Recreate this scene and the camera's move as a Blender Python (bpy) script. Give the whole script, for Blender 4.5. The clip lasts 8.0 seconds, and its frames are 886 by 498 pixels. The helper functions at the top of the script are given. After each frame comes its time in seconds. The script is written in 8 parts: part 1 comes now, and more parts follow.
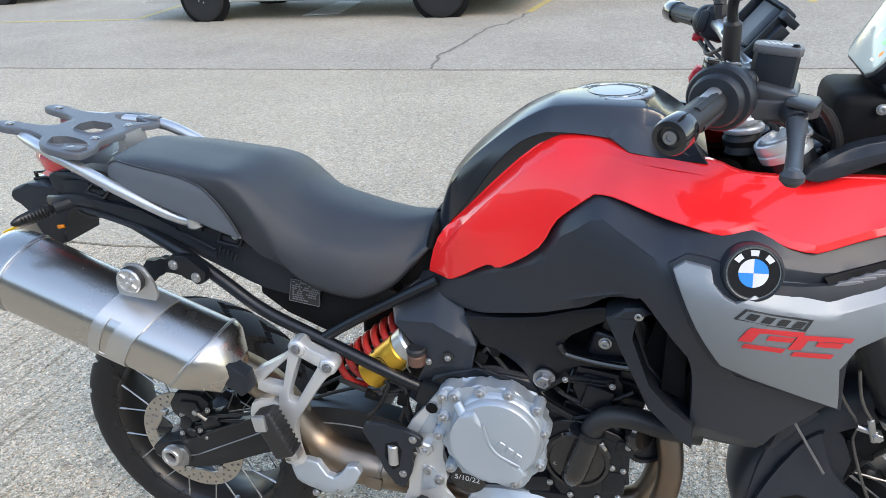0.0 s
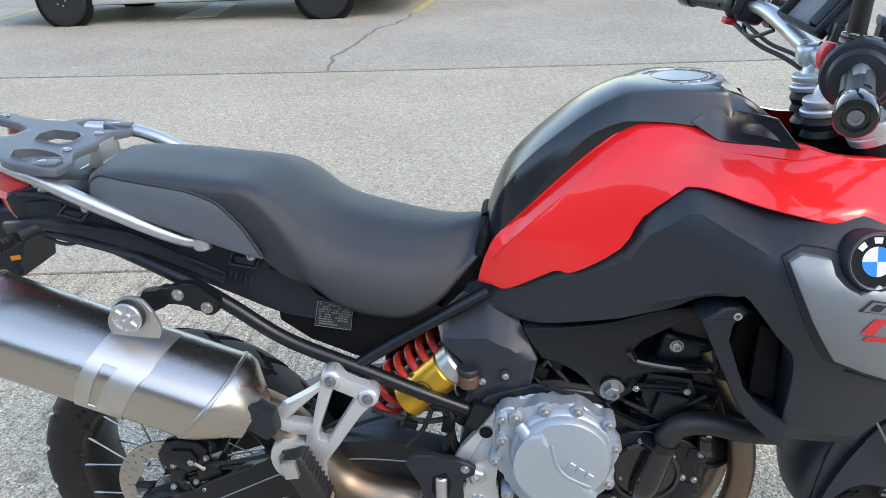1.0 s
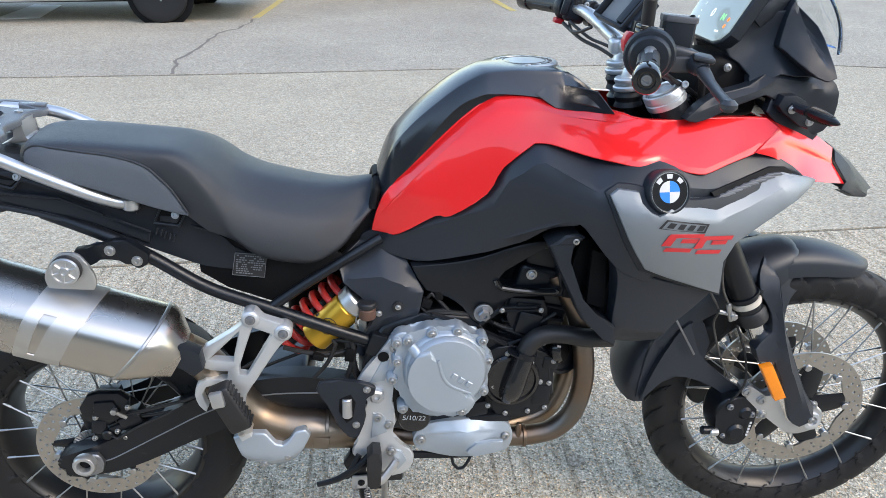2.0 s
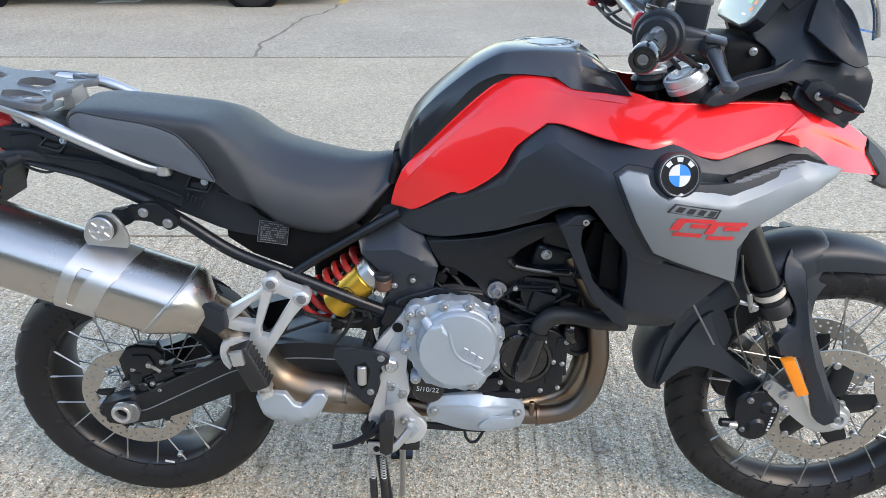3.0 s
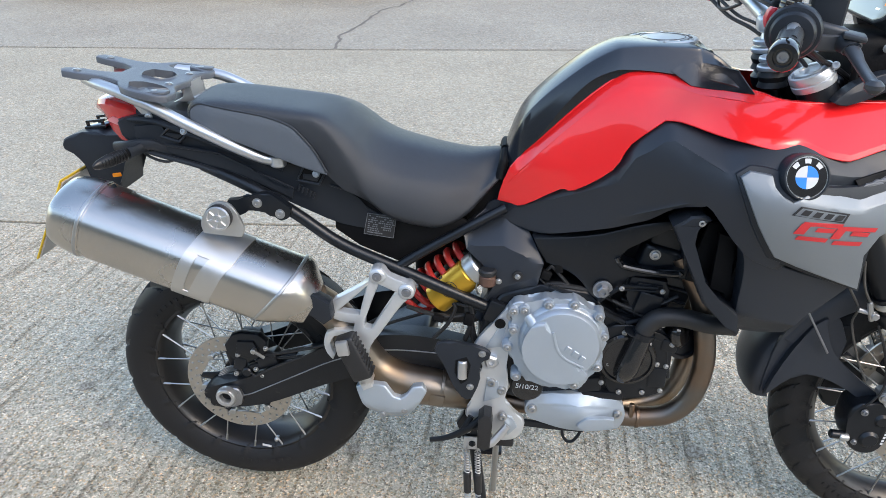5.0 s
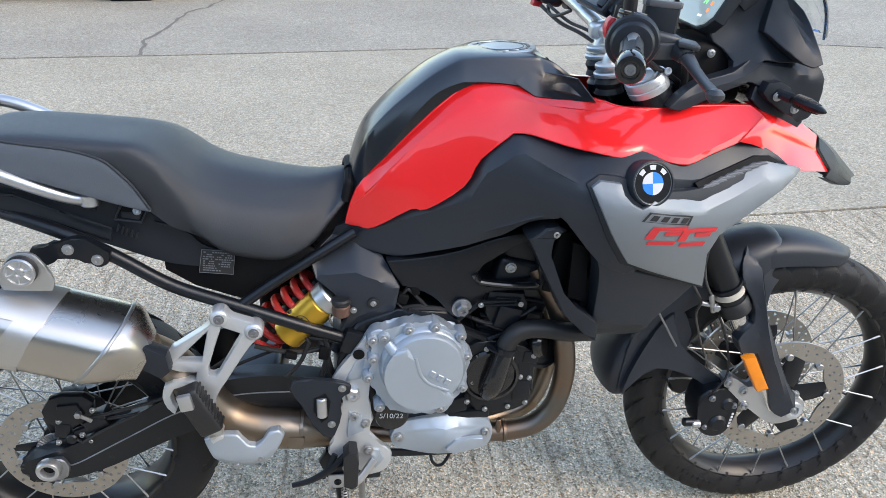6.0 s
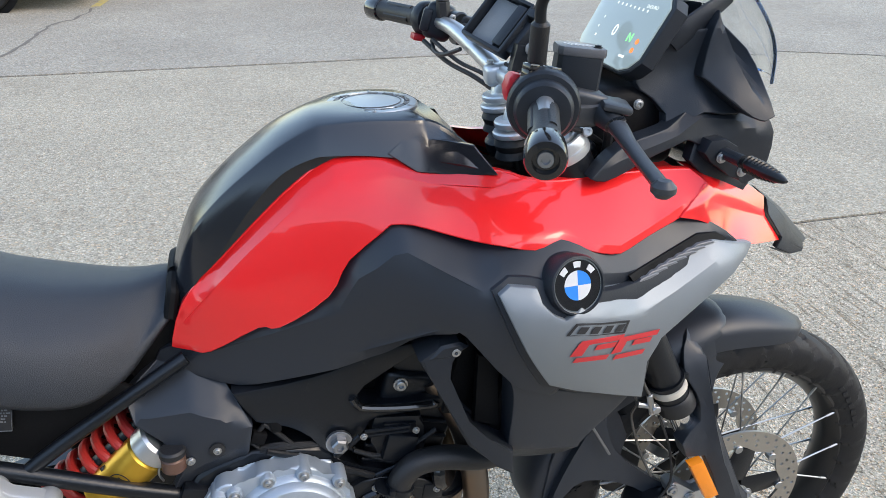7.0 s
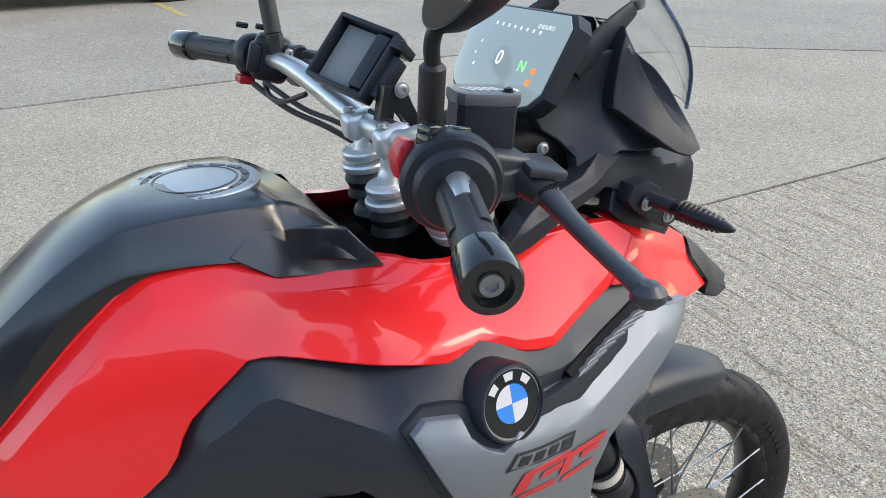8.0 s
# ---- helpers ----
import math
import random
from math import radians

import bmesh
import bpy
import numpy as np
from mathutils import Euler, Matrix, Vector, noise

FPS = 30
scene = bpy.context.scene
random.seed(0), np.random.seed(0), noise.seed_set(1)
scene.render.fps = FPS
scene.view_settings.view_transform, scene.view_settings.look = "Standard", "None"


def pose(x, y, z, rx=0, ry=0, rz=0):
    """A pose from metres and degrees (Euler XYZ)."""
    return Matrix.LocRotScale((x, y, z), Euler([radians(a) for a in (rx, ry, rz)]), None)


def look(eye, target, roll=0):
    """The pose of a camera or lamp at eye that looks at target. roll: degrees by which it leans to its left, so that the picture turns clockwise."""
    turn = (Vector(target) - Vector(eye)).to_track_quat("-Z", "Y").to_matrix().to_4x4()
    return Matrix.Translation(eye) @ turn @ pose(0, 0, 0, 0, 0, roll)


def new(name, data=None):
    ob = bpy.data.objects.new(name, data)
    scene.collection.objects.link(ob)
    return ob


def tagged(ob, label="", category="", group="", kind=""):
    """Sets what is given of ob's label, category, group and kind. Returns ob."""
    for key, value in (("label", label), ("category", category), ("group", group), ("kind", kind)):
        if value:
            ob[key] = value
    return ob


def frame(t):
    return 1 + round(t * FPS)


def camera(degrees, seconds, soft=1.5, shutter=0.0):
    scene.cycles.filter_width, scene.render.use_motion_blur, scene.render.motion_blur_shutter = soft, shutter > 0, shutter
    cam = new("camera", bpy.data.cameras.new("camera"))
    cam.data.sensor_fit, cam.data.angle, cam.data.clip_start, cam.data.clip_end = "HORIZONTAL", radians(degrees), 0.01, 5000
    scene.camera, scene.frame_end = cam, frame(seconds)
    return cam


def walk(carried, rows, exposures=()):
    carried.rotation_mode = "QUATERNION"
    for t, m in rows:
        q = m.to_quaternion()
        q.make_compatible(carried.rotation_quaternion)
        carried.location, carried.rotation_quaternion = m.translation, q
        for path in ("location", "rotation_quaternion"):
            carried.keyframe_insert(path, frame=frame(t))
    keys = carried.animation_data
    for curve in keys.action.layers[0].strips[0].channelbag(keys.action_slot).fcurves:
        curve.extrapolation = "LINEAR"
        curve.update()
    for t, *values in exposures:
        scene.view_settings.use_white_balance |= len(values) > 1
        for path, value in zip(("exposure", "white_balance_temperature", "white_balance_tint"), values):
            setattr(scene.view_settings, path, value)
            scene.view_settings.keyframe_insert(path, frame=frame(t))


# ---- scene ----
cam = camera(61.0, 8.0, 0.85)
PATH = [
    (0, (1.06, -1.222, 1.457), (0.454, 0.483, 0.605), -4.0),
    (0.5, (0.906, -1.226, 1.443), (0.432, 0.514, 0.578), -4.2),
    (1, (0.746, -1.165, 1.424), (0.455, 0.615, 0.561), -3.1),
    (1.5, (0.675, -1.278, 1.439), (0.69, 0.532, 0.587), -0.8),
    (1.7, (0.658, -1.368, 1.444), (0.786, 0.439, 0.594), -0.1),
    (2.8, (0.795, -1.506, 1.435), (0.759, 0.292, 0.56), -0.3),
    (3, (0.809, -1.497, 1.433), (0.709, 0.298, 0.555), -0.5),
    (3.5, (0.789, -1.493, 1.433), (0.591, 0.289, 0.547), -1.0),
    (4, (0.734, -1.504, 1.438), (0.454, 0.267, 0.552), -1.4),
    (4.2, (0.721, -1.506, 1.441), (0.422, 0.261, 0.553), -1.5),
    (5.3, (0.723, -1.486, 1.437), (0.508, 0.289, 0.541), -1.0),
    (5.5, (0.716, -1.465, 1.439), (0.606, 0.318, 0.541), -0.6),
    (6, (0.682, -1.395, 1.446), (0.857, 0.381, 0.544), 0.2),
    (6.5, (0.72, -1.211, 1.441), (1.048, 0.544, 0.539), 0.5),
    (7, (0.789, -1.026, 1.442), (1.203, 0.714, 0.547), 0.7),
    (7.5, (0.786, -0.867, 1.438), (1.417, 0.825, 0.578), 0.8),
    (8, (0.83, -0.741, 1.421), (1.641, 0.866, 0.549), -0.5),
]
walk(cam, [(t, look(eye, target, roll)) for t, eye, target, roll in PATH], exposures=[(0, 1.75, 7000, 10.8), (5.5, 1.72, 7000, 10.8), (6.5, 1.65, 7000, 10.8), (7.25, 1.6, 7100, 10.8), (8, 1.5, 7200, 10.8)])

# ---- world and light ----
world = bpy.data.worlds.new("sky")
scene.world = world
world.use_nodes = True
wn = world.node_tree.nodes
sky = wn.new("ShaderNodeTexSky")
sky.sky_type, sky.sun_disc = "NISHITA", False
sky.sun_elevation, sky.sun_rotation = radians(40), radians(128)
sky.air_density, sky.dust_density, sky.ozone_density = 1.2, 0.9, 1.0
world.node_tree.links.new(sky.outputs[0], wn["Background"].inputs[0])
wn["Background"].inputs[1].default_value = 0.15
sun = new("sun", bpy.data.lights.new("sun", "SUN"))
sun.data.energy, sun.data.angle, sun.data.color = 0.35, radians(20), (1.0, 0.88, 0.72)
sun.matrix_world = look((4.5, -3.5, 4.8), (0, 0, 0))


# ---- materials ----
def pbr(name, color, rough=0.5, metal=0.0, vary=0.12, scale=6.0, fine=0.0, fine_scale=400.0, coat=0.0, spec=0.5, dirt=None, dirt_at=0.62):
    """A surface with broad tone changes, fine grain relief and, where given, patches of dirt."""
    m = bpy.data.materials.new(name)
    m.use_nodes = True
    nt = m.node_tree
    n, l = nt.nodes, nt.links
    b = n["Principled BSDF"]
    b.inputs["Metallic"].default_value = metal
    b.inputs["Coat Weight"].default_value = coat
    b.inputs["Coat Roughness"].default_value = 0.04
    b.inputs["Specular IOR Level"].default_value = spec
    tc = n.new("ShaderNodeTexCoord")
    broad = n.new("ShaderNodeTexNoise")
    broad.inputs["Scale"].default_value, broad.inputs["Detail"].default_value = scale, 5
    l.new(tc.outputs["Object"], broad.inputs["Vector"])
    mix = n.new("ShaderNodeMix")
    mix.data_type = "RGBA"
    mix.inputs["A"].default_value = (*[c * (1 - vary) for c in color], 1)
    mix.inputs["B"].default_value = (*[min(1, c * (1 + vary)) for c in color], 1)
    l.new(broad.outputs["Fac"], mix.inputs["Factor"])
    out = mix.outputs["Result"]
    if dirt:
        dn = n.new("ShaderNodeTexNoise")
        dn.inputs["Scale"].default_value, dn.inputs["Detail"].default_value, dn.inputs["Roughness"].default_value = scale * 2.3, 8, 0.7
        l.new(tc.outputs["Object"], dn.inputs["Vector"])
        ramp = n.new("ShaderNodeValToRGB")
        ramp.color_ramp.elements[0].position, ramp.color_ramp.elements[1].position = dirt_at - 0.06, dirt_at + 0.14
        l.new(dn.outputs["Fac"], ramp.inputs["Fac"])
        dm = n.new("ShaderNodeMix")
        dm.data_type = "RGBA"
        dm.inputs["B"].default_value = (*dirt, 1)
        l.new(ramp.outputs["Color"], dm.inputs["Factor"])
        l.new(out, dm.inputs["A"])
        out = dm.outputs["Result"]
    l.new(out, b.inputs["Base Color"])
    rr = n.new("ShaderNodeMapRange")
    rr.inputs["To Min"].default_value, rr.inputs["To Max"].default_value = max(0.02, rough * 0.85), min(1, rough * 1.15)
    l.new(broad.outputs["Fac"], rr.inputs["Value"])
    l.new(rr.outputs["Result"], b.inputs["Roughness"])
    if fine:
        fn = n.new("ShaderNodeTexNoise")
        fn.inputs["Scale"].default_value, fn.inputs["Detail"].default_value = fine_scale, 3
        l.new(tc.outputs["Object"], fn.inputs["Vector"])
        bump = n.new("ShaderNodeBump")
        bump.inputs["Strength"].default_value, bump.inputs["Distance"].default_value = fine, 0.002
        l.new(fn.outputs["Fac"], bump.inputs["Height"])
        l.new(bump.outputs["Normal"], b.inputs["Normal"])
    return m


def brushed(name, color, rough, axis, tint=None):
    """Metal with long grain along one axis; tint: heat colour in broad patches."""
    m = pbr(name, color, rough, 1.0, 0.10, 5.0)
    nt = m.node_tree
    n, l = nt.nodes, nt.links
    b = n["Principled BSDF"]
    tc = n.new("ShaderNodeTexCoord")
    mp = n.new("ShaderNodeMapping")
    mp.inputs["Rotation"].default_value = (0, radians(-19.4), 0)
    mp.inputs["Scale"].default_value = axis
    l.new(tc.outputs["Object"], mp.inputs["Vector"])
    g = n.new("ShaderNodeTexNoise")
    g.inputs["Scale"].default_value, g.inputs["Detail"].default_value = 30, 4
    l.new(mp.outputs["Vector"], g.inputs["Vector"])
    bump = n.new("ShaderNodeBump")
    bump.inputs["Strength"].default_value, bump.inputs["Distance"].default_value = 0.12, 0.001
    l.new(g.outputs["Fac"], bump.inputs["Height"])
    l.new(bump.outputs["Normal"], b.inputs["Normal"])
    if tint:
        t = n.new("ShaderNodeTexNoise")
        t.inputs["Scale"].default_value = 9
        l.new(tc.outputs["Object"], t.inputs["Vector"])
        r = n.new("ShaderNodeValToRGB")
        e = r.color_ramp.elements
        e[0].position, e[0].color = 0.35, (*color, 1)
        e[1].position, e[1].color = 0.62, (*tint, 1)
        l.new(t.outputs["Fac"], r.inputs["Fac"])
        l.new(r.outputs["Color"], b.inputs["Base Color"])
    return m


def concrete(name, tone, grooved, size):
    """Worn concrete with exposed stones; grooved: combed lines across the bay."""
    m = bpy.data.materials.new(name)
    m.use_nodes = True
    n, l = m.node_tree.nodes, m.node_tree.links
    b = n["Principled BSDF"]
    tc = n.new("ShaderNodeTexCoord")
    obj = tc.outputs["Object"]

    def noise_tex(scale, detail=4, rough=0.55, vec=None):
        t = n.new("ShaderNodeTexNoise")
        t.inputs["Scale"].default_value, t.inputs["Detail"].default_value, t.inputs["Roughness"].default_value = scale, detail, rough
        l.new(vec or obj, t.inputs["Vector"])
        return t.outputs["Fac"]

    def ramp(fac, stops):
        r = n.new("ShaderNodeValToRGB")
        while len(r.color_ramp.elements) < len(stops):
            r.color_ramp.elements.new(0.5)
        for e, (p, c) in zip(r.color_ramp.elements, stops):
            e.position, e.color = p, (*c, 1) if len(c) == 3 else c
        l.new(fac, r.inputs["Fac"])
        return r.outputs["Color"]

    def blend(kind, fac, a, c):
        x = n.new("ShaderNodeMix")
        x.data_type, x.blend_type = "RGBA", kind
        if isinstance(fac, float):
            x.inputs["Factor"].default_value = fac
        else:
            l.new(fac, x.inputs["Factor"])
        l.new(a, x.inputs["A"])
        if isinstance(c, tuple):
            x.inputs["B"].default_value = (*c, 1)
        else:
            l.new(c, x.inputs["B"])
        return x.outputs["Result"]

    vor = n.new("ShaderNodeTexVoronoi")
    vor.inputs["Scale"].default_value = size
    l.new(obj, vor.inputs["Vector"])
    r0, g0, b0 = tone
    sep = n.new("ShaderNodeSeparateColor")
    l.new(vor.outputs["Color"], sep.inputs["Color"])
    stones = ramp(sep.outputs["Red"], [(0.0, (r0 * 0.28, g0 * 0.26, b0 * 0.24)), (0.2, (r0 * 0.68, g0 * 0.73, b0 * 0.70)), (0.6, (r0 * 1.02, g0 * 1.02, b0 * 1.01)), (0.88, (r0 * 1.25, g0 * 1.25, b0 * 1.25)), (1.0, (r0 * 1.75, g0 * 1.75, b0 * 1.75))])
    warm = ramp(sep.outputs["Green"], [(0.80, (1, 1, 1)), (0.92, (1.12, 0.88, 0.66))])
    stones = blend("MULTIPLY", 1.0, stones, warm)
    pebble = n.new("ShaderNodeTexVoronoi")
    pebble.inputs["Scale"].default_value = size * 0.42
    l.new(obj, pebble.inputs["Vector"])
    psep = n.new("ShaderNodeSeparateColor")
    l.new(pebble.outputs["Color"], psep.inputs["Color"])
    stones = blend("MULTIPLY", 1.0, stones, ramp(psep.outputs["Red"], [(0.04, (0.74, 0.70, 0.66)), (0.16, (1, 1, 1)), (0.90, (1, 1, 1)), (0.98, (1.25, 1.25, 1.24))]))
    sand = ramp(noise_tex(size * 2.4, 3), [(0.3, (0.46, 0.45, 0.43)), (0.7, (1.46, 1.46, 1.46))])
    col = blend("MULTIPLY", 1.0, stones, sand)
    col = blend("MIX", 0.08 if grooved else 0.40, col, (r0 * 0.97, g0 * 0.97, b0 * 0.96))
    broad = ramp(noise_tex(0.9, 3, 0.45), [(0.3, (0.90, 0.89, 0.875)), (0.7, (1.07, 1.065, 1.05))])
    col = blend("MULTIPLY", 1.0, col, broad)
    stain = ramp(noise_tex(2.7, 7, 0.62), [(0.60, (0, 0, 0)), (0.76, (1, 1, 1))])
    half = n.new("ShaderNodeMath")
    half.operation = "MULTIPLY"
    half.inputs[1].default_value = 0.10 if grooved else 0.3
    l.new(stain, half.inputs[0])
    col = blend("MIX", half.outputs[0], col, (r0 * 0.62, g0 * 0.50, b0 * 0.38))
    height = n.new("ShaderNodeMath")
    height.operation = "ADD"
    l.new(vor.outputs["Distance"], height.inputs[0])
    if grooved:
        mp = n.new("ShaderNodeMapping")
        mp.inputs["Scale"].default_value = (1.0, 0.055, 1.0)
        l.new(obj, mp.inputs["Vector"])
        lines = noise_tex(48, 3, 0.55, mp.outputs["Vector"])
        col = blend("MULTIPLY", 0.9, col, ramp(lines, [(0.34, (0.56, 0.53, 0.49)), (0.44, (0.96, 0.95, 0.94)), (0.62, (1.10, 1.10, 1.10))]))
        deep = n.new("ShaderNodeMath")
        deep.operation = "MULTIPLY"
        deep.inputs[1].default_value = 0.8
        l.new(lines, deep.inputs[0])
        l.new(deep.outputs[0], height.inputs[1])
    else:
        l.new(noise_tex(40, 3), height.inputs[1])
    l.new(col, b.inputs["Base Color"])
    b.inputs["Roughness"].default_value = 0.88
    bump = n.new("ShaderNodeBump")
    bump.inputs["Strength"].default_value, bump.inputs["Distance"].default_value = 0.8 if grooved else 0.5, 0.007
    l.new(height.outputs[0], bump.inputs["Height"])
    l.new(bump.outputs["Normal"], b.inputs["Normal"])
    return m


def glassy(name, color, rough=0.02):
    m = bpy.data.materials.new(name)
    m.use_nodes = True
    b = m.node_tree.nodes["Principled BSDF"]
    b.inputs["Base Color"].default_value = (*color, 1)
    b.inputs["Transmission Weight"].default_value = 1.0
    b.inputs["Roughness"].default_value, b.inputs["IOR"].default_value = rough, 1.45
    return m


def glow(name, color, strength):
    m = bpy.data.materials.new(name)
    m.use_nodes = True
    b = m.node_tree.nodes["Principled BSDF"]
    b.inputs["Base Color"].default_value = (*color, 1)
    b.inputs["Emission Color"].default_value = (*color, 1)
    b.inputs["Emission Strength"].default_value = strength
    return m


CONCRETE = concrete("combed_concrete", (0.512, 0.452, 0.364), True, 195.0)
STONY = concrete("stony_concrete", (0.425, 0.380, 0.305), False, 120.0)
YARD = concrete("yard_concrete", (0.372, 0.338, 0.286), False, 100.0)
JOINT = pbr("joint_filler", (0.06, 0.055, 0.05), 0.9, 0, 0.3, 20, 0.3, 200)
CRACK = pbr("crack_dirt", (0.17, 0.15, 0.125), 0.95, 0, 0.3, 30)
YELLOW_LINE = pbr("worn_yellow_paint", (0.55, 0.42, 0.10), 0.8, 0, 0.2, 9, 0.3, 120, dirt=(0.33, 0.31, 0.28), dirt_at=0.52)
SUNLIT_PATCH = pbr("painted_sunlight", (0.72, 0.71, 0.69), 0.8, 0, 0.12, 8, 0.3, 120)
RUBBER = pbr("tyre_rubber", (0.012, 0.012, 0.013), 0.58, 0, 0.25, 14, 0.25, 300, dirt=(0.04, 0.038, 0.035), dirt_at=0.70, spec=0.35)
SOFT_RUBBER = pbr("grip_rubber", (0.015, 0.015, 0.016), 0.5, 0, 0.2, 20, 0.25, 500)
RIM_BLACK = pbr("black_rim", (0.028, 0.027, 0.027), 0.32, 0.4, 0.2, 8)
BLACK_PLASTIC = pbr("grained_black_plastic", (0.0165, 0.0200, 0.0258), 0.40, 0, 0.15, 9, 0.14, 900, spec=0.32)
# black plastic; also holds the shade of vents, recesses, holes and gaps
DEEP_BLACK = pbr("black_plastic_and_hollow_shade", (0.006, 0.006, 0.0065), 0.6, 0, 0.2, 9, 0.2, 300, spec=0.15)
FAIRING = pbr("dark_grey_fairing", (0.0205, 0.0250, 0.0330), 0.40, 0, 0.10, 5, 0.10, 1400, spec=0.45)
TANK_BLACK = pbr("satin_black_paint", (0.0075, 0.009, 0.013), 0.22, 0, 0.08, 4, 0.0, 900, coat=0.0, spec=0.75)
GLOSS_BLACK = pbr("gloss_black", (0.012, 0.012, 0.013), 0.12, 0, 0.1, 5, coat=0.4)
BLACK_METAL = pbr("black_painted_metal", (0.0075, 0.0095, 0.0130), 0.32, 0.2, 0.2, 12, 0.15, 300, dirt=(0.06, 0.055, 0.05), dirt_at=0.70)
RED = pbr("racing_red_paint", (0.90, 0.018, 0.020), 0.30, 0.0, 0.03, 3, 0.0, coat=0.9, spec=0.25)
SILVER = pbr("silver_metallic_paint", (0.225, 0.248, 0.268), 0.46, 0.5, 0.05, 6, 0.12, 2500)
CAST = pbr("silver_painted_casting", (0.41, 0.465, 0.520), 0.36, 0.5, 0.07, 9, 0.22, 900)
BRIGHT = pbr("bright_silver_casting", (0.585, 0.605, 0.620), 0.30, 0.55, 0.07, 12, 0.15, 700, dirt=(0.36, 0.34, 0.31), dirt_at=0.74)
ALLOY = pbr("bare_alloy", (0.56, 0.57, 0.58), 0.33, 0.85, 0.10, 14, 0.15, 500, dirt=(0.28, 0.25, 0.21), dirt_at=0.72)
STEEL = pbr("bright_steel", (0.46, 0.465, 0.47), 0.40, 1.0, 0.1, 30)
DISC = pbr("brake_disc_steel", (0.46, 0.43, 0.39), 0.36, 0.9, 0.12, 12, 0.1, 500)
DULL_STEEL = pbr("dull_plated_steel", (0.30, 0.31, 0.33), 0.38, 0.9, 0.15, 40)
STRAP = pbr("satin_strap_steel", (0.60, 0.595, 0.58), 0.46, 1.0, 0.08, 20, 0.1, 500)
CHROME = pbr("hard_chrome", (0.75, 0.75, 0.75), 0.12, 1.0, 0.05, 10)
MUFFLER = brushed("brushed_stainless", (0.52, 0.495, 0.46), 0.27, (0.6, 40, 40))
PIPE = brushed("heat_tinted_pipe", (0.32, 0.29, 0.255), 0.40, (4, 4, 4), (0.22, 0.165, 0.115))
PIPE_DARK = brushed("sooty_pipe", (0.19, 0.17, 0.15), 0.42, (4, 4, 4), (0.24, 0.165, 0.115))
SEAT = pbr("black_seat_vinyl", (0.0215, 0.0250, 0.0308), 0.42, 0, 0.10, 5, 0.45, 1100)
SEAT_SIDE = pbr("grey_seat_vinyl", (0.083, 0.098, 0.118), 0.48, 0, 0.08, 5, 0.5, 1100)
RED_LENS = pbr("red_lens", (0.62, 0.03, 0.03), 0.12, 0, 0.15, 30, coat=0.8)
RED_PLASTIC = pbr("red_plastic", (0.50, 0.02, 0.03), 0.35, 0, 0.1, 20)
ORANGE = pbr("orange_reflector", (0.90, 0.26, 0.01), 0.25, 0, 0.08, 60, 0.3, 700, coat=0.4)
GOLD = pbr("gold_anodised", (0.62, 0.36, 0.04), 0.32, 0.7, 0.08, 20)
SPRING_RED = pbr("red_spring_paint", (0.48, 0.035, 0.03), 0.35, 0, 0.15, 20, dirt=(0.10, 0.04, 0.035), dirt_at=0.68)
BRONZE = pbr("brown_reservoir", (0.13, 0.07, 0.05), 0.4, 0.2, 0.2, 30)
WHITE_MARK = pbr("pale_print", (0.62, 0.62, 0.62), 0.6, 0, 0.05, 40)
BLUE_MARK = pbr("blue_enamel", (0.03, 0.24, 0.72), 0.2, 0, 0.04, 40, coat=0.8)
RED_MARK = pbr("red_decal", (0.55, 0.03, 0.035), 0.4, 0, 0.05, 40)
PLATE_YELLOW = pbr("yellow_number_plate", (0.75, 0.50, 0.03), 0.4, 0, 0.05, 20)
CREAM = pbr("cream_band", (0.58, 0.53, 0.45), 0.5, 0, 0.08, 40)
SCREEN = glassy("clear_screen", (0.93, 0.96, 0.97))
SCREEN_EDGE = glassy("blue_screen_edge", (0.25, 0.45, 0.85), 0.1)
TFT = glow("display_glass", (0.20, 0.25, 0.26), 0.30)
TFT.node_tree.nodes["Principled BSDF"].inputs["Roughness"].default_value = 0.08
TFT_WHITE = glow("display_white", (0.70, 0.78, 0.80), 0.45)
TFT_GREEN = glow("display_green", (0.10, 0.75, 0.15), 0.9)
TFT_AMBER = glow("display_amber", (0.85, 0.16, 0.02), 0.5)
TFT_GREY = glow("display_dim", (0.45, 0.5, 0.5), 0.5)
PAPER = pbr("label_black", (0.02, 0.02, 0.022), 0.4, 0, 0.1, 30)
VAN_PAINT = pbr("grey_van_paint", (0.42, 0.42, 0.41), 0.3, 0.1, 0.06, 3, coat=0.6, dirt=(0.22, 0.20, 0.17), dirt_at=0.66)
CAR_PAINT = pbr("dark_car_paint", (0.03, 0.032, 0.036), 0.25, 0.2, 0.08, 3, coat=0.7)
WINDOW = pbr("dark_window_glass", (0.012, 0.014, 0.016), 0.05, 0, 0.05, 3, coat=0.6)
HUBCAP = pbr("grey_wheel_steel", (0.30, 0.30, 0.30), 0.42, 0.5, 0.15, 20, dirt=(0.12, 0.10, 0.08), dirt_at=0.62)


# ---- mesh helpers ----
def part(name, bm, material, parent=None, label="", sharp=32):
    """Link a bmesh as one smooth-shaded mesh object under its parent."""
    me = bpy.data.meshes.new(name)
    bmesh.ops.recalc_face_normals(bm, faces=bm.faces)
    bm.to_mesh(me)
    bm.free()
    me.polygons.foreach_set("use_smooth", [True] * len(me.polygons))
    me.set_sharp_from_angle(angle=radians(sharp))
    me.materials.append(material)
    ob = new(name, me)
    ob.parent = parent
    return tagged(ob, label)


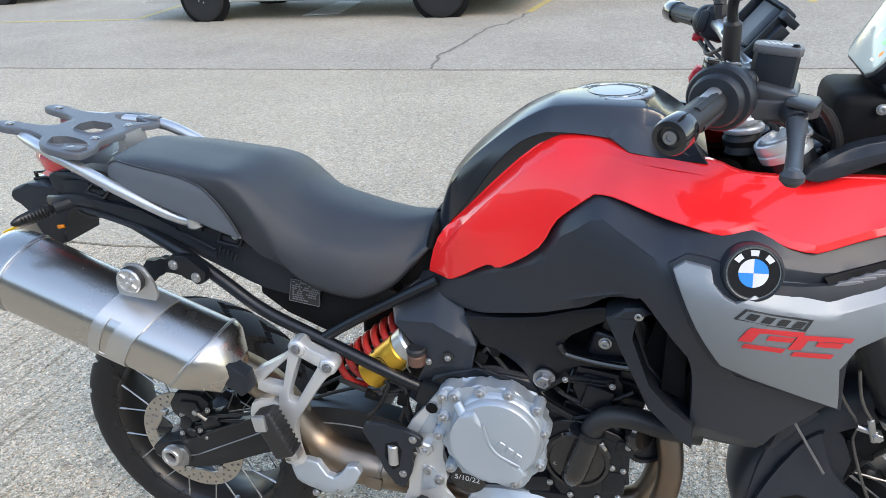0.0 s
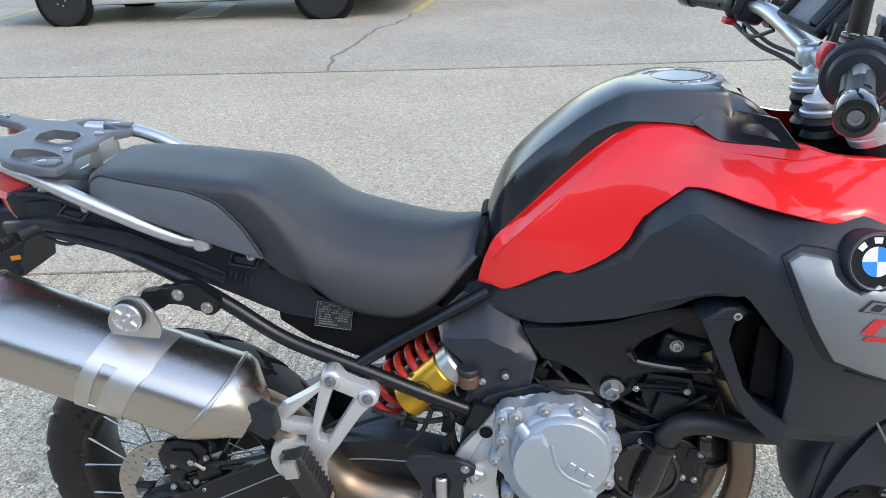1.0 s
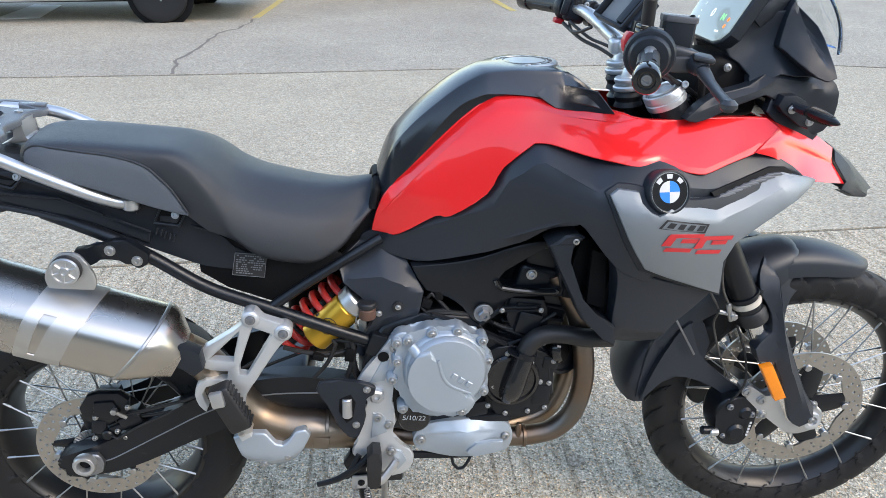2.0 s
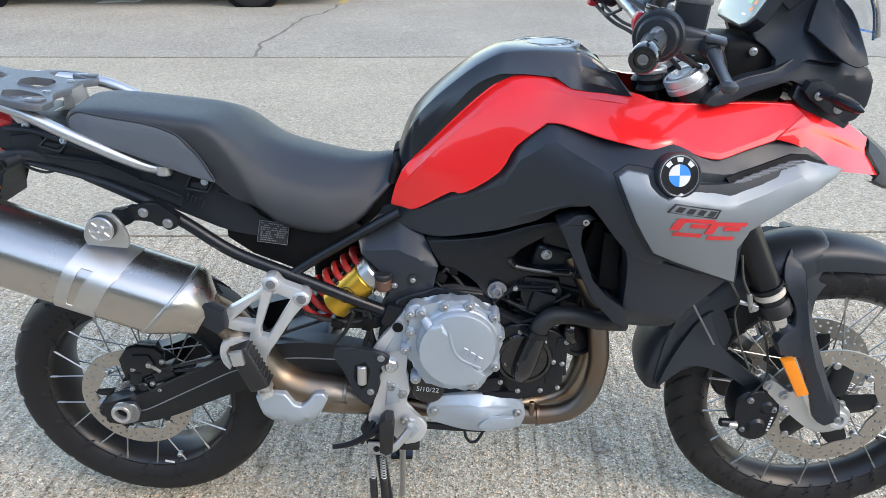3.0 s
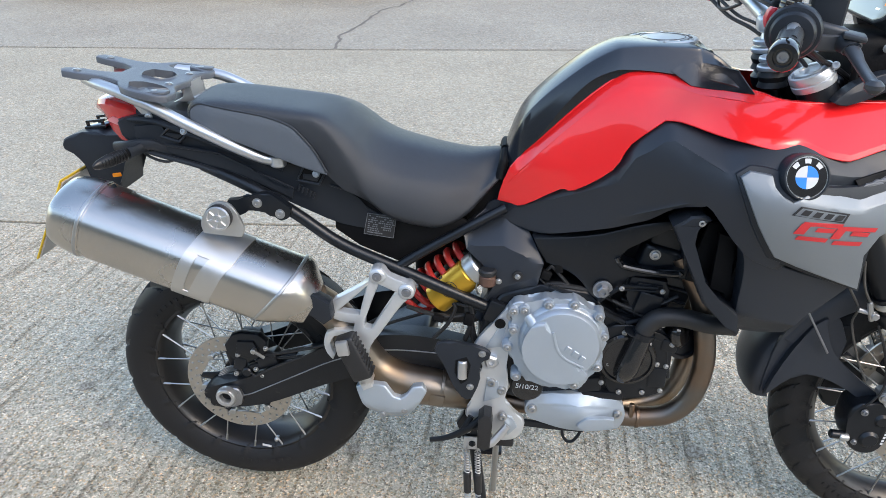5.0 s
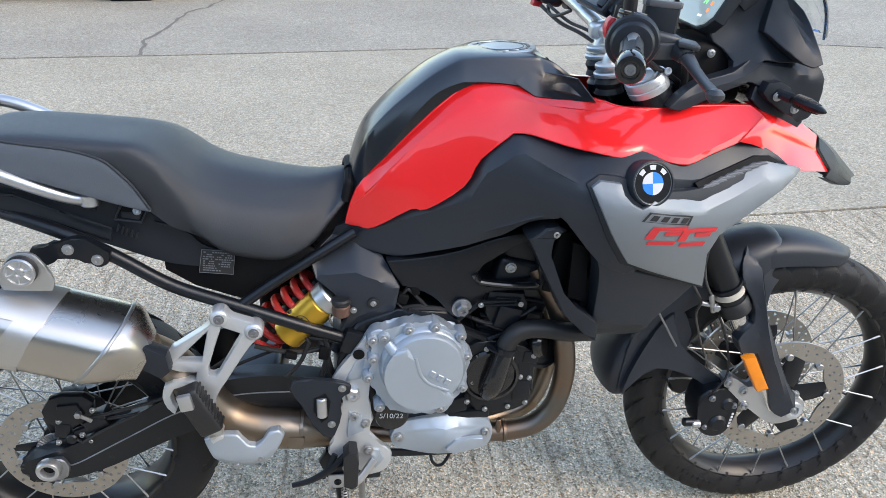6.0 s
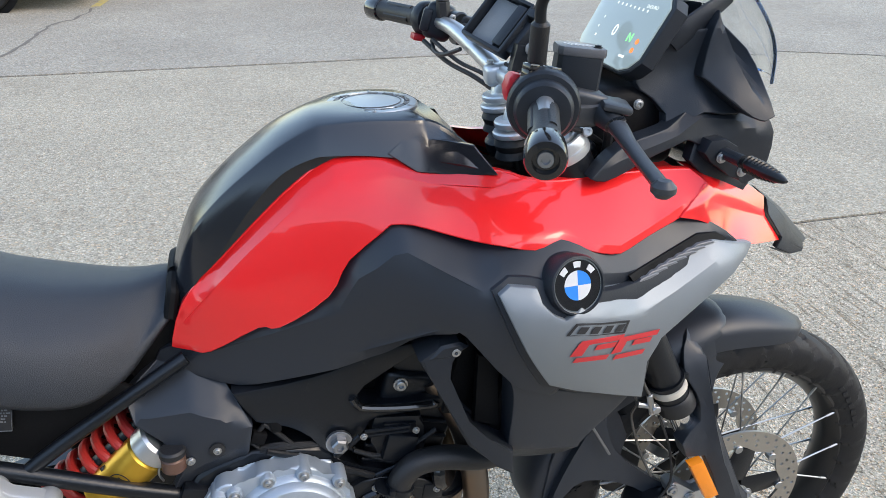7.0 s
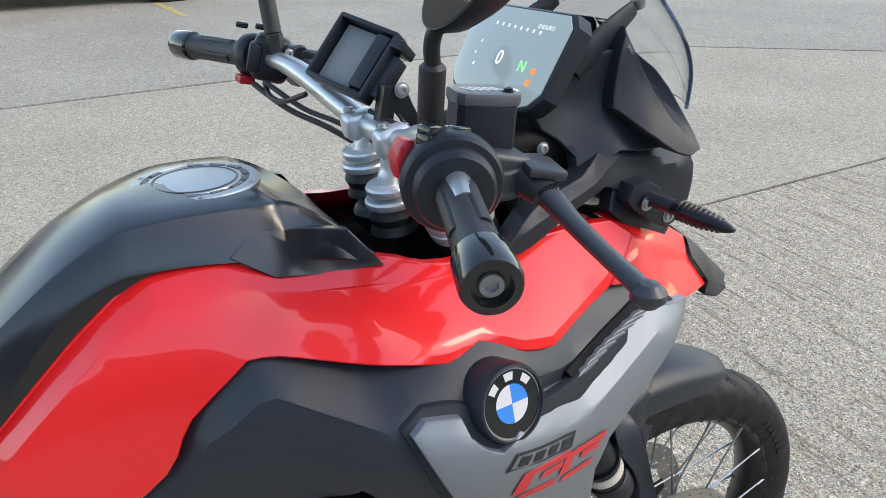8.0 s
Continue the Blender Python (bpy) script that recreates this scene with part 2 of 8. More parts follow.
def thing(name, label, category, at=(0, 0, 0), turn=0, group="", kind=""):
    e = new(name)
    e.matrix_world = pose(*at, 0, 0, turn)
    return tagged(e, label, category, group, kind)


def BM():
    return bmesh.new()


def spline(pts, per=6, closed=False, corner=50):
    """A smooth line through the points; corners sharper than the given degrees stay sharp."""
    P = [Vector(p) for p in pts]
    n = len(P)
    T = []
    for i in range(n):
        a, b, c = P[i - 1] if closed or i else P[i], P[i], P[(i + 1) % n] if closed or i < n - 1 else P[i]
        u, v = b - a, c - b
        hard = u.length > 0 and v.length > 0 and u.angle(v) > radians(corner)
        T.append((c - a) * 0.0 if hard else (c - a) / 2)
    out = []
    for i in range(n if closed else n - 1):
        j = (i + 1) % n
        for k in range(per):
            t = k / per
            h = (2 * t**3 - 3 * t**2 + 1, t**3 - 2 * t**2 + t, -2 * t**3 + 3 * t**2, t**3 - t**2)
            out.append(P[i] * h[0] + T[i] * h[1] + P[j] * h[2] + T[j] * h[3])
    if not closed:
        out.append(P[-1])
    return out


def sweep(bm, pts, r, segs=10, per=6, flat=1.0, up=None, smooth=True):
    """A round or flattened bar along the points. r: one radius or one a point."""
    rs = [r] * len(pts) if isinstance(r, (int, float)) else list(r)
    if smooth and len(pts) > 2:
        line = spline([Vector(p) for p in pts], per)
        rr = [rs[min(len(rs) - 1, int(i / per))] + (rs[min(len(rs) - 1, int(i / per) + 1)] - rs[min(len(rs) - 1, int(i / per))]) * (i / per % 1) for i in range(len(line))]
    else:
        line, rr = [Vector(p) for p in pts], rs
    ref = Vector(up) if up else Vector((0.013, 1, 0.07)).normalized()
    rings = []
    for i, p in enumerate(line):
        d = (line[min(i + 1, len(line) - 1)] - line[max(i - 1, 0)]).normalized()
        if abs(d.dot(ref)) > 0.98 and up is None:
            ref = Vector((0.2, 0.1, 1)).normalized()
        s = d.cross(ref).normalized()
        t = s.cross(d).normalized()
        rings.append([bm.verts.new(p + (s * math.cos(a) + t * math.sin(a) * flat) * rr[i]) for a in (2 * math.pi * k / segs for k in range(segs))])
    for a, b in zip(rings, rings[1:]):
        for k in range(segs):
            bm.faces.new((a[k], a[(k + 1) % segs], b[(k + 1) % segs], b[k]))
    bm.faces.new(rings[0][::-1])
    bm.faces.new(rings[-1])
    return bm


def lathe(bm, prof, at, axis=(0, 1, 0), segs=40, closed=False):
    """Turn a profile of (radius, offset along the axis) round an axis."""
    ax = Vector(axis).normalized()
    u = ax.orthogonal().normalized()
    v = ax.cross(u)
    o = Vector(at)
    rings = []
    for k in range(segs):
        a = 2 * math.pi * k / segs
        d = u * math.cos(a) + v * math.sin(a)
        rings.append([bm.verts.new(o + d * max(r, 0.0004) + ax * h) for r, h in prof])
    n = len(prof)
    for k in range(segs):
        a, b = rings[k], rings[(k + 1) % segs]
        for i in range(n if closed else n - 1):
            j = (i + 1) % n
            bm.faces.new((a[i], a[j], b[j], b[i]))
    if not closed:
        for i, flip in ((0, False), (n - 1, True)):
            loop = [r[i] for r in rings]
            bm.faces.new(loop[::-1] if flip else loop)
    return bm


def rod(bm, a, b, r, segs=16, bevel=0.0):
    a, b = Vector(a), Vector(b)
    h = (b - a).length
    e = min(bevel, r * 0.5, h * 0.3)
    prof = [(r - e, 0), (r, e), (r, h - e), (r - e, h)] if e else [(r, 0), (r, h)]
    return lathe(bm, prof, a, b - a, segs)


def box(bm, c, s, rot=(0, 0, 0), bevel=0.003, segs=2):
    m = pose(*c, *rot) @ Matrix.Diagonal((*s, 1))
    g = bmesh.ops.create_cube(bm, size=1, matrix=m)
    if bevel:
        edges = list({e for v in g["verts"] for e in v.link_edges})
        bmesh.ops.bevel(bm, geom=edges, offset=bevel, segments=segs, affect="EDGES", profile=0.5)
    return bm


XZ = Matrix(((1, 0, 0, 0), (0, 0, 1, 0), (0, 1, 0, 0), (0, 0, 0, 1)))


def slab(bm, outline, lo, hi, bevel=0.003, m=XZ, smooth=0, segs=2, corner=50):
    """A plate: the outline (x, z) drawn out from lo to hi along y, or in the frame m, with rounded edges."""
    pts = [(p[0], p[1], 0) for p in outline]
    if smooth:
        pts = spline(pts, smooth, True, corner)
    a = [bm.verts.new(m @ Vector((p[0], p[1], lo))) for p in pts]
    b = [bm.verts.new(m @ Vector((p[0], p[1], hi))) for p in pts]
    f0, f1 = bm.faces.new(a), bm.faces.new(b[::-1])
    n = len(a)
    for i in range(n):
        bm.faces.new((a[i], b[i], b[(i + 1) % n], a[(i + 1) % n]))
    if bevel:
        bmesh.ops.bevel(bm, geom=list(f0.edges) + list(f1.edges), offset=bevel, segments=segs, affect="EDGES", profile=0.6, clamp_overlap=True)
    return bm


def pierced(bm, outline, holes, lo, hi, bevel=.003, smooth=2, corner=35):
    """A plate in x and z with holes through it and rounded outer edges."""
    loops = [[(p[0], p[1]) for p in spline([(x, z, 0) for x, z in lp], smooth, True, corner)] for lp in (outline, *holes)]
    v, f = cells(loops[0], 0, loops[1:])
    for y in (lo, hi):
        vs = [bm.verts.new((p[0], y, p[1])) for p in v]
        for t in f:
            bm.faces.new([vs[i] for i in t])
    for lp in loops:
        a = [bm.verts.new((p[0], lo, p[1])) for p in lp]
        b = [bm.verts.new((p[0], hi, p[1])) for p in lp]
        for i in range(len(a)):
            bm.faces.new((a[i - 1], a[i], b[i], b[i - 1]))
    bmesh.ops.remove_doubles(bm, verts=bm.verts, dist=.0002)
    bmesh.ops.recalc_face_normals(bm, faces=bm.faces)
    rim = [e for e in bm.edges if len(e.link_faces) == 2 and e.calc_face_angle(0) > 1.2 and all(abs(q.co.y - lo) < .001 for q in e.verts)]
    bmesh.ops.bevel(bm, geom=rim, offset=bevel, segments=2, affect="EDGES", profile=.5)
    return bm


def loft(bm, rings, closed=True, caps=True):
    R = [[bm.verts.new(p) for p in ring] for ring in rings]
    n = len(R[0])
    for a, b in zip(R, R[1:]):
        for k in range(n if closed else n - 1):
            bm.faces.new((a[k], a[(k + 1) % n], b[(k + 1) % n], b[k]))
    if caps and closed:
        bm.faces.new(R[0][::-1])
        bm.faces.new(R[-1])
    return bm


class Field:
    """A thin sheet bent through known places (x, z, y)."""

    def __init__(self, places, ease=1e-5):
        c = np.array(places, float)
        n = len(c)
        d = np.linalg.norm(c[:, None, :2] - c[None, :, :2], axis=2)
        k = d * d * np.log(d + 1e-12) + ease * np.eye(n)
        p = np.c_[np.ones(n), c[:, :2]]
        self.c = c
        self.w = np.linalg.solve(np.block([[k, p], [p.T, np.zeros((3, 3))]]), np.r_[c[:, 2], 0, 0, 0])

    def __call__(self, x, z):
        d = np.hypot(self.c[:, 0] - x, self.c[:, 1] - z)
        n = len(self.c)
        return float((d * d * np.log(d + 1e-12)) @ self.w[:n] + self.w[n] + self.w[n + 1] * x + self.w[n + 2] * z)


def inside(p, poly):
    x, y = p
    hit = False
    for i in range(len(poly)):
        (x0, y0), (x1, y1) = poly[i - 1], poly[i]
        if (y0 > y) != (y1 > y) and x < (x1 - x0) * (y - y0) / (y1 - y0) + x0:
            hit = not hit
    return hit


def cells(outline, grid, holes=(), lines=()):
    """Triangles that fill a flat outline, with inner points, less the holes."""
    from mathutils.geometry import delaunay_2d_cdt
    pts, edges = [], []
    for loop in (outline, *holes):
        s = len(pts)
        pts += [Vector(p[:2]) for p in loop]
        edges += [(s + i, s + (i + 1) % len(loop)) for i in range(len(loop))]
    for ln in lines:
        keep = [q for q in ln if inside(q, outline)]
        s = len(pts)
        pts += [Vector(q) for q in keep]
        edges += [(s + i, s + i + 1) for i in range(len(keep) - 1)]
    if grid:
        xs, ys = [p[0] for p in outline], [p[1] for p in outline]
        border = np.array([p[:2] for p in outline])
        for i in range(int((max(xs) - min(xs)) / grid) + 2):
            for j in range(int((max(ys) - min(ys)) / grid) + 2):
                q = (min(xs) + (i + 0.5 * (j % 2)) * grid, min(ys) + j * grid)
                if inside(q, outline) and np.hypot(*(border - q).T).min() > grid * 0.45:
                    pts.append(Vector(q))
    v, _, f, *_ = delaunay_2d_cdt(pts, edges, [], 0, 1e-6)
    good = []
    for t in f:
        c = sum((v[i] for i in t), Vector((0, 0))) / len(t)
        if inside(c, outline) and not any(inside(c, h) for h in holes):
            good.append(t)
    return v, good


def panel(bm, outline, field, depth=0.010, off=0.0, grid=0.016, creases=(), smooth=3, side=-1, corner=50, rim=0.0022, ease=0.05):
    """A moulded sheet: an outline (x, z) laid on the field y(x, z), with creases and a rolled edge that turns inwards."""
    loop = [(p[0], p[1]) for p in spline([(x, z, 0) for x, z in outline], smooth, True, corner)]

    def y(x, z):
        v = field(x, z) + off
        for line, above, below in creases:
            xs = [p[0] for p in line]
            if xs[0] < x < xs[-1]:
                fade = min(1, (x - xs[0]) / 0.05, (xs[-1] - x) / ease)
                fade *= fade * (3 - 2 * fade)
                d = z - float(np.interp(x, xs, [p[1] for p in line]))
                v += fade * (above * max(0, min(d, 0.08)) + below * max(0, min(-d, 0.08)))
        return v

    v, tris = cells(loop, grid, lines=[c[0] for c in creases])
    flip = -side
    vs = [bm.verts.new((p[0], flip * y(*p), p[1])) for p in v]
    for t in tris:
        bm.faces.new([vs[i] for i in t])
    rimmed = [e for e in bm.edges if len(e.link_faces) == 1]
    centre = Vector((sum(p[0] for p in loop) / len(loop), 0, sum(p[1] for p in loop) / len(loop)))
    nrm = {}
    for e in rimmed:
        a, b = e.verts
        d = (b.co - a.co)
        o = Vector((d.z, 0, -d.x)).normalized()
        f = e.link_faces[0].calc_center_median()
        mid = (a.co + b.co) / 2
        if (mid - f).dot(o) < 0:
            o = -o
        for q in (a, b):
            nrm[q] = nrm.get(q, Vector()) + o
    prev = {q: q for q in nrm}
    for out, deep in ((rim * 0.7, rim * 0.3), (rim, rim), (rim * 0.8, depth)):
        ring = {q: bm.verts.new(q.co + nrm[q].normalized() * out + Vector((0, flip * deep, 0))) for q in nrm}
        for e in rimmed:
            a, b = e.verts
            bm.faces.new((prev[a], prev[b], ring[b], ring[a]))
        prev = ring
    return bm


def text_mesh(name, body, size, m, material, parent, depth=0.0004, label=""):
    cu = bpy.data.curves.new(name, "FONT")
    cu.body, cu.size, cu.extrude, cu.align_x, cu.align_y = body, size, depth, "CENTER", "CENTER"
    tmp = bpy.data.objects.new(name, cu)
    scene.collection.objects.link(tmp)
    me = bpy.data.meshes.new_from_object(tmp.evaluated_get(bpy.context.evaluated_depsgraph_get()))
    bpy.data.objects.remove(tmp)
    me.transform(m)
    me.materials.clear()
    me.materials.append(material)
    ob = new(name, me)
    ob.parent = parent
    return tagged(ob, label)


def bolt(bm, c, r=0.006, axis=(0, -1, 0), h=0.005):
    """A flanged bolt head with a socket."""
    lathe(bm, [(r * 1.35, 0), (r * 1.35, h * 0.3), (r, h * 0.35), (r, h * 0.9), (r * 0.85, h), (r * 0.45, h), (r * 0.4, h * 0.5)], c, axis, 12)
    return bm


BOLTS = {}


def bolts(parent, places, r=0.006, axis=(0, -1, 0), h=0.005, material=None, name="bolt"):
    """Bolt heads of one size, each an object of its own on one shared mesh."""
    key = (r, h, tuple(axis))
    mat = material or STEEL
    for p in places:
        if (key, mat.name) not in BOLTS:
            ob = part(name, bolt(BM(), (0, 0, 0), r, axis, h), mat, parent)
            BOLTS[(key, mat.name)] = ob.data
        else:
            ob = new(name, BOLTS[(key, mat.name)])
            ob.parent = parent
        ob.location = p


# ---- ground ----
ground = tagged(new("ground"), "worn concrete yard with joints and a crack", "ground", kind="structure")


def flat(name, outline, z, material, parent, label="", thick=0.03):
    bm = BM()
    slab(bm, outline, z - thick, z, 0, Matrix.Identity(4))
    return part(name, bm, material, parent, label)


FAR = [(-60, 5.31), (-1.0, 5.36), (1.2, 5.44), (2.5, 5.50), (4.3, 5.48), (5.2, 5.2), (6.18, 4.82), (7.7, 3.70), (20, -5.3)]
NEAR = [(-60, 1.32), (-1.6, 1.44), (-1.08, 1.50), (2.4, 1.67), (3.4, 1.72), (4.9, 1.755), (8.9, 1.90)]


def shifted(line, d):
    return [(x, y + d) for x, y in line]


flat("joint_filler", shifted(NEAR, -.06) + shifted(NEAR, .06)[::-1], -0.008, JOINT, ground, thick=0.012)
flat("joint_filler", shifted(FAR, -.08) + shifted(FAR, .08)[::-1], -0.008, JOINT, ground, thick=0.012)
flat("base_sheet", [(-2500, -2500), (2500, -2500), (2500, 2500), (-2500, 2500)], -0.022, YARD, ground, thick=0.2)
# bays between the joints, with open gaps
flat("concrete_bay", [(-60, -30), (20, -30), (20, -5.34)] + [(8.9, 1.885)] + shifted(NEAR, -.011)[::-1][1:], 0, CONCRETE, ground, "combed concrete bay with exposed stones")
flat("concrete_bay", shifted(NEAR, .011) + [(8.9, 2.8), (7.7, 3.675)] + shifted(FAR, -.025)[:-2][::-1], 0, STONY, ground, "worn concrete bay with exposed stones")
flat("yard_bay", shifted(FAR, .022) + [(60, -5.3), (60, 60), (-60, 60)], 0, YARD, ground, "smooth grey yard concrete")


def ribbon(name, pts, w, material, z=0.003, label="", ragged=0.0):
    bm = BM()
    line = spline([(x, y, 0) for x, y in pts], 8)
    L, R = [], []
    for i, p in enumerate(line):
        d = (line[min(i + 1, len(line) - 1)] - line[max(i - 1, 0)]).normalized()
        s = Vector((-d.y, d.x, 0))
        j = Vector((noise.noise(p * 3.1), noise.noise(p * 3.1 + Vector((7, 3, 1))), 0)) * ragged
        k = 0.5 + (random.random() if ragged else 0.5)
        L.append(bm.verts.new(p + j + s * w * k / 2 + Vector((0, 0, z))))
        R.append(bm.verts.new(p + j - s * w * k / 2 + Vector((0, 0, z))))
    for i in range(len(L) - 1):
        bm.faces.new((L[i], L[i + 1], R[i + 1], R[i]))
    return part(name, bm, material, ground, label)


ribbon("crack", [(-1.29, 5.38), (-1.36, 5.83), (-1.39, 6.11), (-1.345, 6.87), (-1.344, 7.22), (-1.254, 7.78), (-1.142, 7.89), (-1.09, 8.62)], 0.03, CRACK, ragged=0.05)
ribbon("painted_line", [(-1.084, 8.75), (-.99, 10.5), (-.85, 13.5)], 0.10, YELLOW_LINE, label="worn yellow parking line")
ribbon("painted_line", [(2.33, 9.15), (2.19, 10.5), (1.95, 13.5)], 0.10, YELLOW_LINE, label="worn yellow parking line")
ribbon("painted_line", [(-9.98, 8.75), (-8.6, 8.76), (-7.28, 8.77)], 0.10, YELLOW_LINE, label="worn yellow parking line")
ribbon("painted_line", [(-7.28, 8.85), (-7.53, 10.3), (-8.0, 13.0)], 0.10, YELLOW_LINE, label="worn yellow parking line")
# a patch of sunlight on the ground, put into the colour of a pale sheet
flat("painted_patch", [(-4.42, 8.84), (-3.88, 8.94), (-4.08, 10.2), (-4.5, 10.28)], 0.006, SUNLIT_PATCH, ground, "pale patch of sunlight painted on the yard", .005)
STAIN = pbr("brown_oil_stain", (0.13, 0.095, 0.06), 0.85, 0, 0.6, 70, 0.6, 150, dirt=(0.44, 0.39, 0.31), dirt_at=0.47)
for x, y, r in ((.22, .08, .020), (1.155, .18, .026), (-.70, .27, .024), (-.53, .10, .018), (-.63, .065, .012)):
    bm = BM()
    bm.faces.new([bm.verts.new((x + r * (1 + .45 * noise.noise(Vector((4 * math.cos(t), 4 * math.sin(t), x * 9)))) * math.cos(t), y + r * (1 + .45 * noise.noise(Vector((4 * math.cos(t), 4 * math.sin(t), x * 9)))) * math.sin(t), .003)) for t in (2 * math.pi * q / 28 for q in range(28))])
    part("stain", bm, STAIN, ground, "small brown oil stain")

# an unseen rendered wall, added behind the camera to darken low reflections
RENDERED = pbr("grey_wall_render", (0.20, 0.195, 0.185), 0.9, 0, 0.2, 1.5, 0.4, 60)
added_wall = tagged(new("wall_south"), "plain grey unseen wall added to darken low reflections", "wall", kind="structure")
bm = BM()
box(bm, (0, -9.0, 2.0), (70, .3, 4.0), bevel=0)
part("wall_face", bm, RENDERED, added_wall)
bm = BM()
box(bm, (0, -9.0, 4.04), (70, .42, .08), bevel=.01)
part("coping", bm, RENDERED, added_wall)

# ---- the motorcycle ----
bike = thing("motorcycle", "red, silver and black adventure motorcycle standing on its centre stand", "motorcycle")
LEAN = Matrix(((1.00204, -.04482, .03245, .0090), (.04365, 1.00196, .03614, -.0532), (-.03401, -.03467, 1.0024, .0215), (0, 0, 0, 1)))
bike.matrix_world = LEAN
UPRIGHT = LEAN.inverted()
SIDE = Field([(.584, .826, -.075), (.62, .90, -.095), (.7, .85, -.13), (.811, 1.108, -.113), (.887, 1.034, -.191), (1.032, 1.08, -.12), (.998, .962, -.26),
              (1.1, .97, -.265), (1.244, .944, -.234), (1.386, .985, -.193), (1.508, 1.004, -.096), (1.247, .752, -.226), (1.428, .956, -.174),
              (.913, .856, -.211), (1.2, 1.06, -.15), (1.35, 1.07, -.12), (1.1, .64, -.22), (.655, .771, -.115), (.96, .75, -.21)])


# wheels
def tyre(bm, c, prof, segs, groove):
    """prof: half section of (y, radius) from the bead to the crown; groove(angle, y): depth cut into the tread."""
    full = [(-y, r) for y, r in prof] + [(y, r) for y, r in prof[::-1][1:]]
    line = [(p[0], p[1]) for p in spline([(a, b, 0) for a, b in full], 5)]
    rings = []
    for k in range(segs):
        a = 2 * math.pi * k / segs
        rings.append([bm.verts.new((c[0] + (r - groove(a, y)) * math.cos(a), c[1] + y, c[2] + (r - groove(a, y)) * math.sin(a))) for y, r in line])
    for k in range(segs):
        a, b = rings[k], rings[(k + 1) % segs]
        for i in range(len(line) - 1):
            bm.faces.new((a[i], a[i + 1], b[i + 1], b[i]))
    return bm


def disc(bm, c, r0, r1, y, thick, rows, waves=0):
    """A drilled brake disc. rows: (radius, count, shift)."""
    n = 96
    rim = [(r0 * math.cos(a), r0 * math.sin(a)) for a in (2 * math.pi * k / n for k in range(n))]
    hole = [((r1 + 0.005 * math.cos(waves * a)) * math.cos(a), (r1 + 0.005 * math.cos(waves * a)) * math.sin(a)) for a in (2 * math.pi * k / n for k in range(n))]
    holes = [hole]
    for r, m, s in rows:
        for k in range(m):
            a = 2 * math.pi * (k + s) / m
            holes.append([(r * math.cos(a) + 0.0036 * math.cos(b), r * math.sin(a) + 0.0036 * math.sin(b)) for b in (2 * math.pi * j / 7 for j in range(7))])
    v, f = cells(rim, 0, holes)
    for s in (-1, 1):
        vs = [bm.verts.new((c[0] + p[0], y + s * thick / 2, c[2] + p[1])) for p in v]
        for t in f:
            bm.faces.new([vs[i] for i in (t if s < 0 else t[::-1])])
    for loop in (rim, *holes):
        a = [bm.verts.new((c[0] + p[0], y - thick / 2, c[2] + p[1])) for p in loop]
        b = [bm.verts.new((c[0] + p[0], y + thick / 2, c[2] + p[1])) for p in loop]
        for i in range(len(a)):
            bm.faces.new((a[i - 1], a[i], b[i], b[i - 1]))
    return bm


def wheel(name, c, prof, rim_r, rim_w, hub_w, spokes, groove, label, marks):
    w = new(name)
    w.parent = bike
    w.matrix_basis = UPRIGHT
    tagged(w, label)
    part("tyre", tyre(BM(), c, prof, 288, groove), RUBBER, w, "black road tyre with diagonal grooves", 40)
    R, h = rim_r, rim_w
    sect = [(R + .006, -h - .002), (R - .004, -h - .005), (R - .010, -h), (R - .016, -h * .72), (R - .024, -h * .4), (R - .027, 0),
            (R - .024, h * .4), (R - .016, h * .72), (R - .010, h), (R - .004, h + .005), (R + .006, h + .002), (R - .001, h - .004), (R - .008, h * .6), (R - .018, 0), (R - .008, -h * .6), (R - .001, -h + .004)]
    part("rim", lathe(BM(), sect, c, (0, 1, 0), 96, True), RIM_BLACK, w, "black spoked rim", 50)
    hb = lathe(BM(), [(.018, -hub_w - .012), (.03, -hub_w - .010), (.052, -hub_w), (.054, -hub_w + .008), (.036, -hub_w + .016), (.032, 0), (.036, hub_w - .016), (.054, hub_w - .008), (.052, hub_w), (.03, hub_w + .01), (.018, hub_w + .012)], c, (0, 1, 0), 32)
    part("hub", hb, RIM_BLACK, w)
    mesh = None
    for k in range(spokes):
        s = -1 if k % 2 else 1
        lead = 1 if (k // 2) % 2 else -1
        a1 = 2 * math.pi * k / spokes
        a0 = a1 + lead * radians(48)
        p0 = Vector((c[0] + .048 * math.cos(a0), c[1] + s * (hub_w - .004), c[2] + .048 * math.sin(a0)))
        p1 = Vector((c[0] + (R - .008) * math.cos(a1), c[1] + s * (h + .001), c[2] + (R - .008) * math.sin(a1)))
        bm = BM()
        d = (p1 - p0).normalized()
        rod(bm, p0, p1 + d * .002, .0018, 6)
        rod(bm, p1 - d * .016, p1 + d * .003, .0027, 6)
        part("spoke", bm, STEEL, w)
    for k, (a, span) in enumerate(marks):
        bm = BM()
        for j in range(7):
            t = radians(a + span * j / 7)
            r = (prof[1][1] + prof[2][1]) / 2 + .004
            box(bm, (c[0] + r * math.cos(t), c[1] - prof[2][0] - .0003, c[2] + r * math.sin(t)), (.011, .002, .010), (0, -math.degrees(t) + 90 + 4 * (j % 3), 0), .0005, 1)
        part("raised_mark", bm, RUBBER, w)
    return w


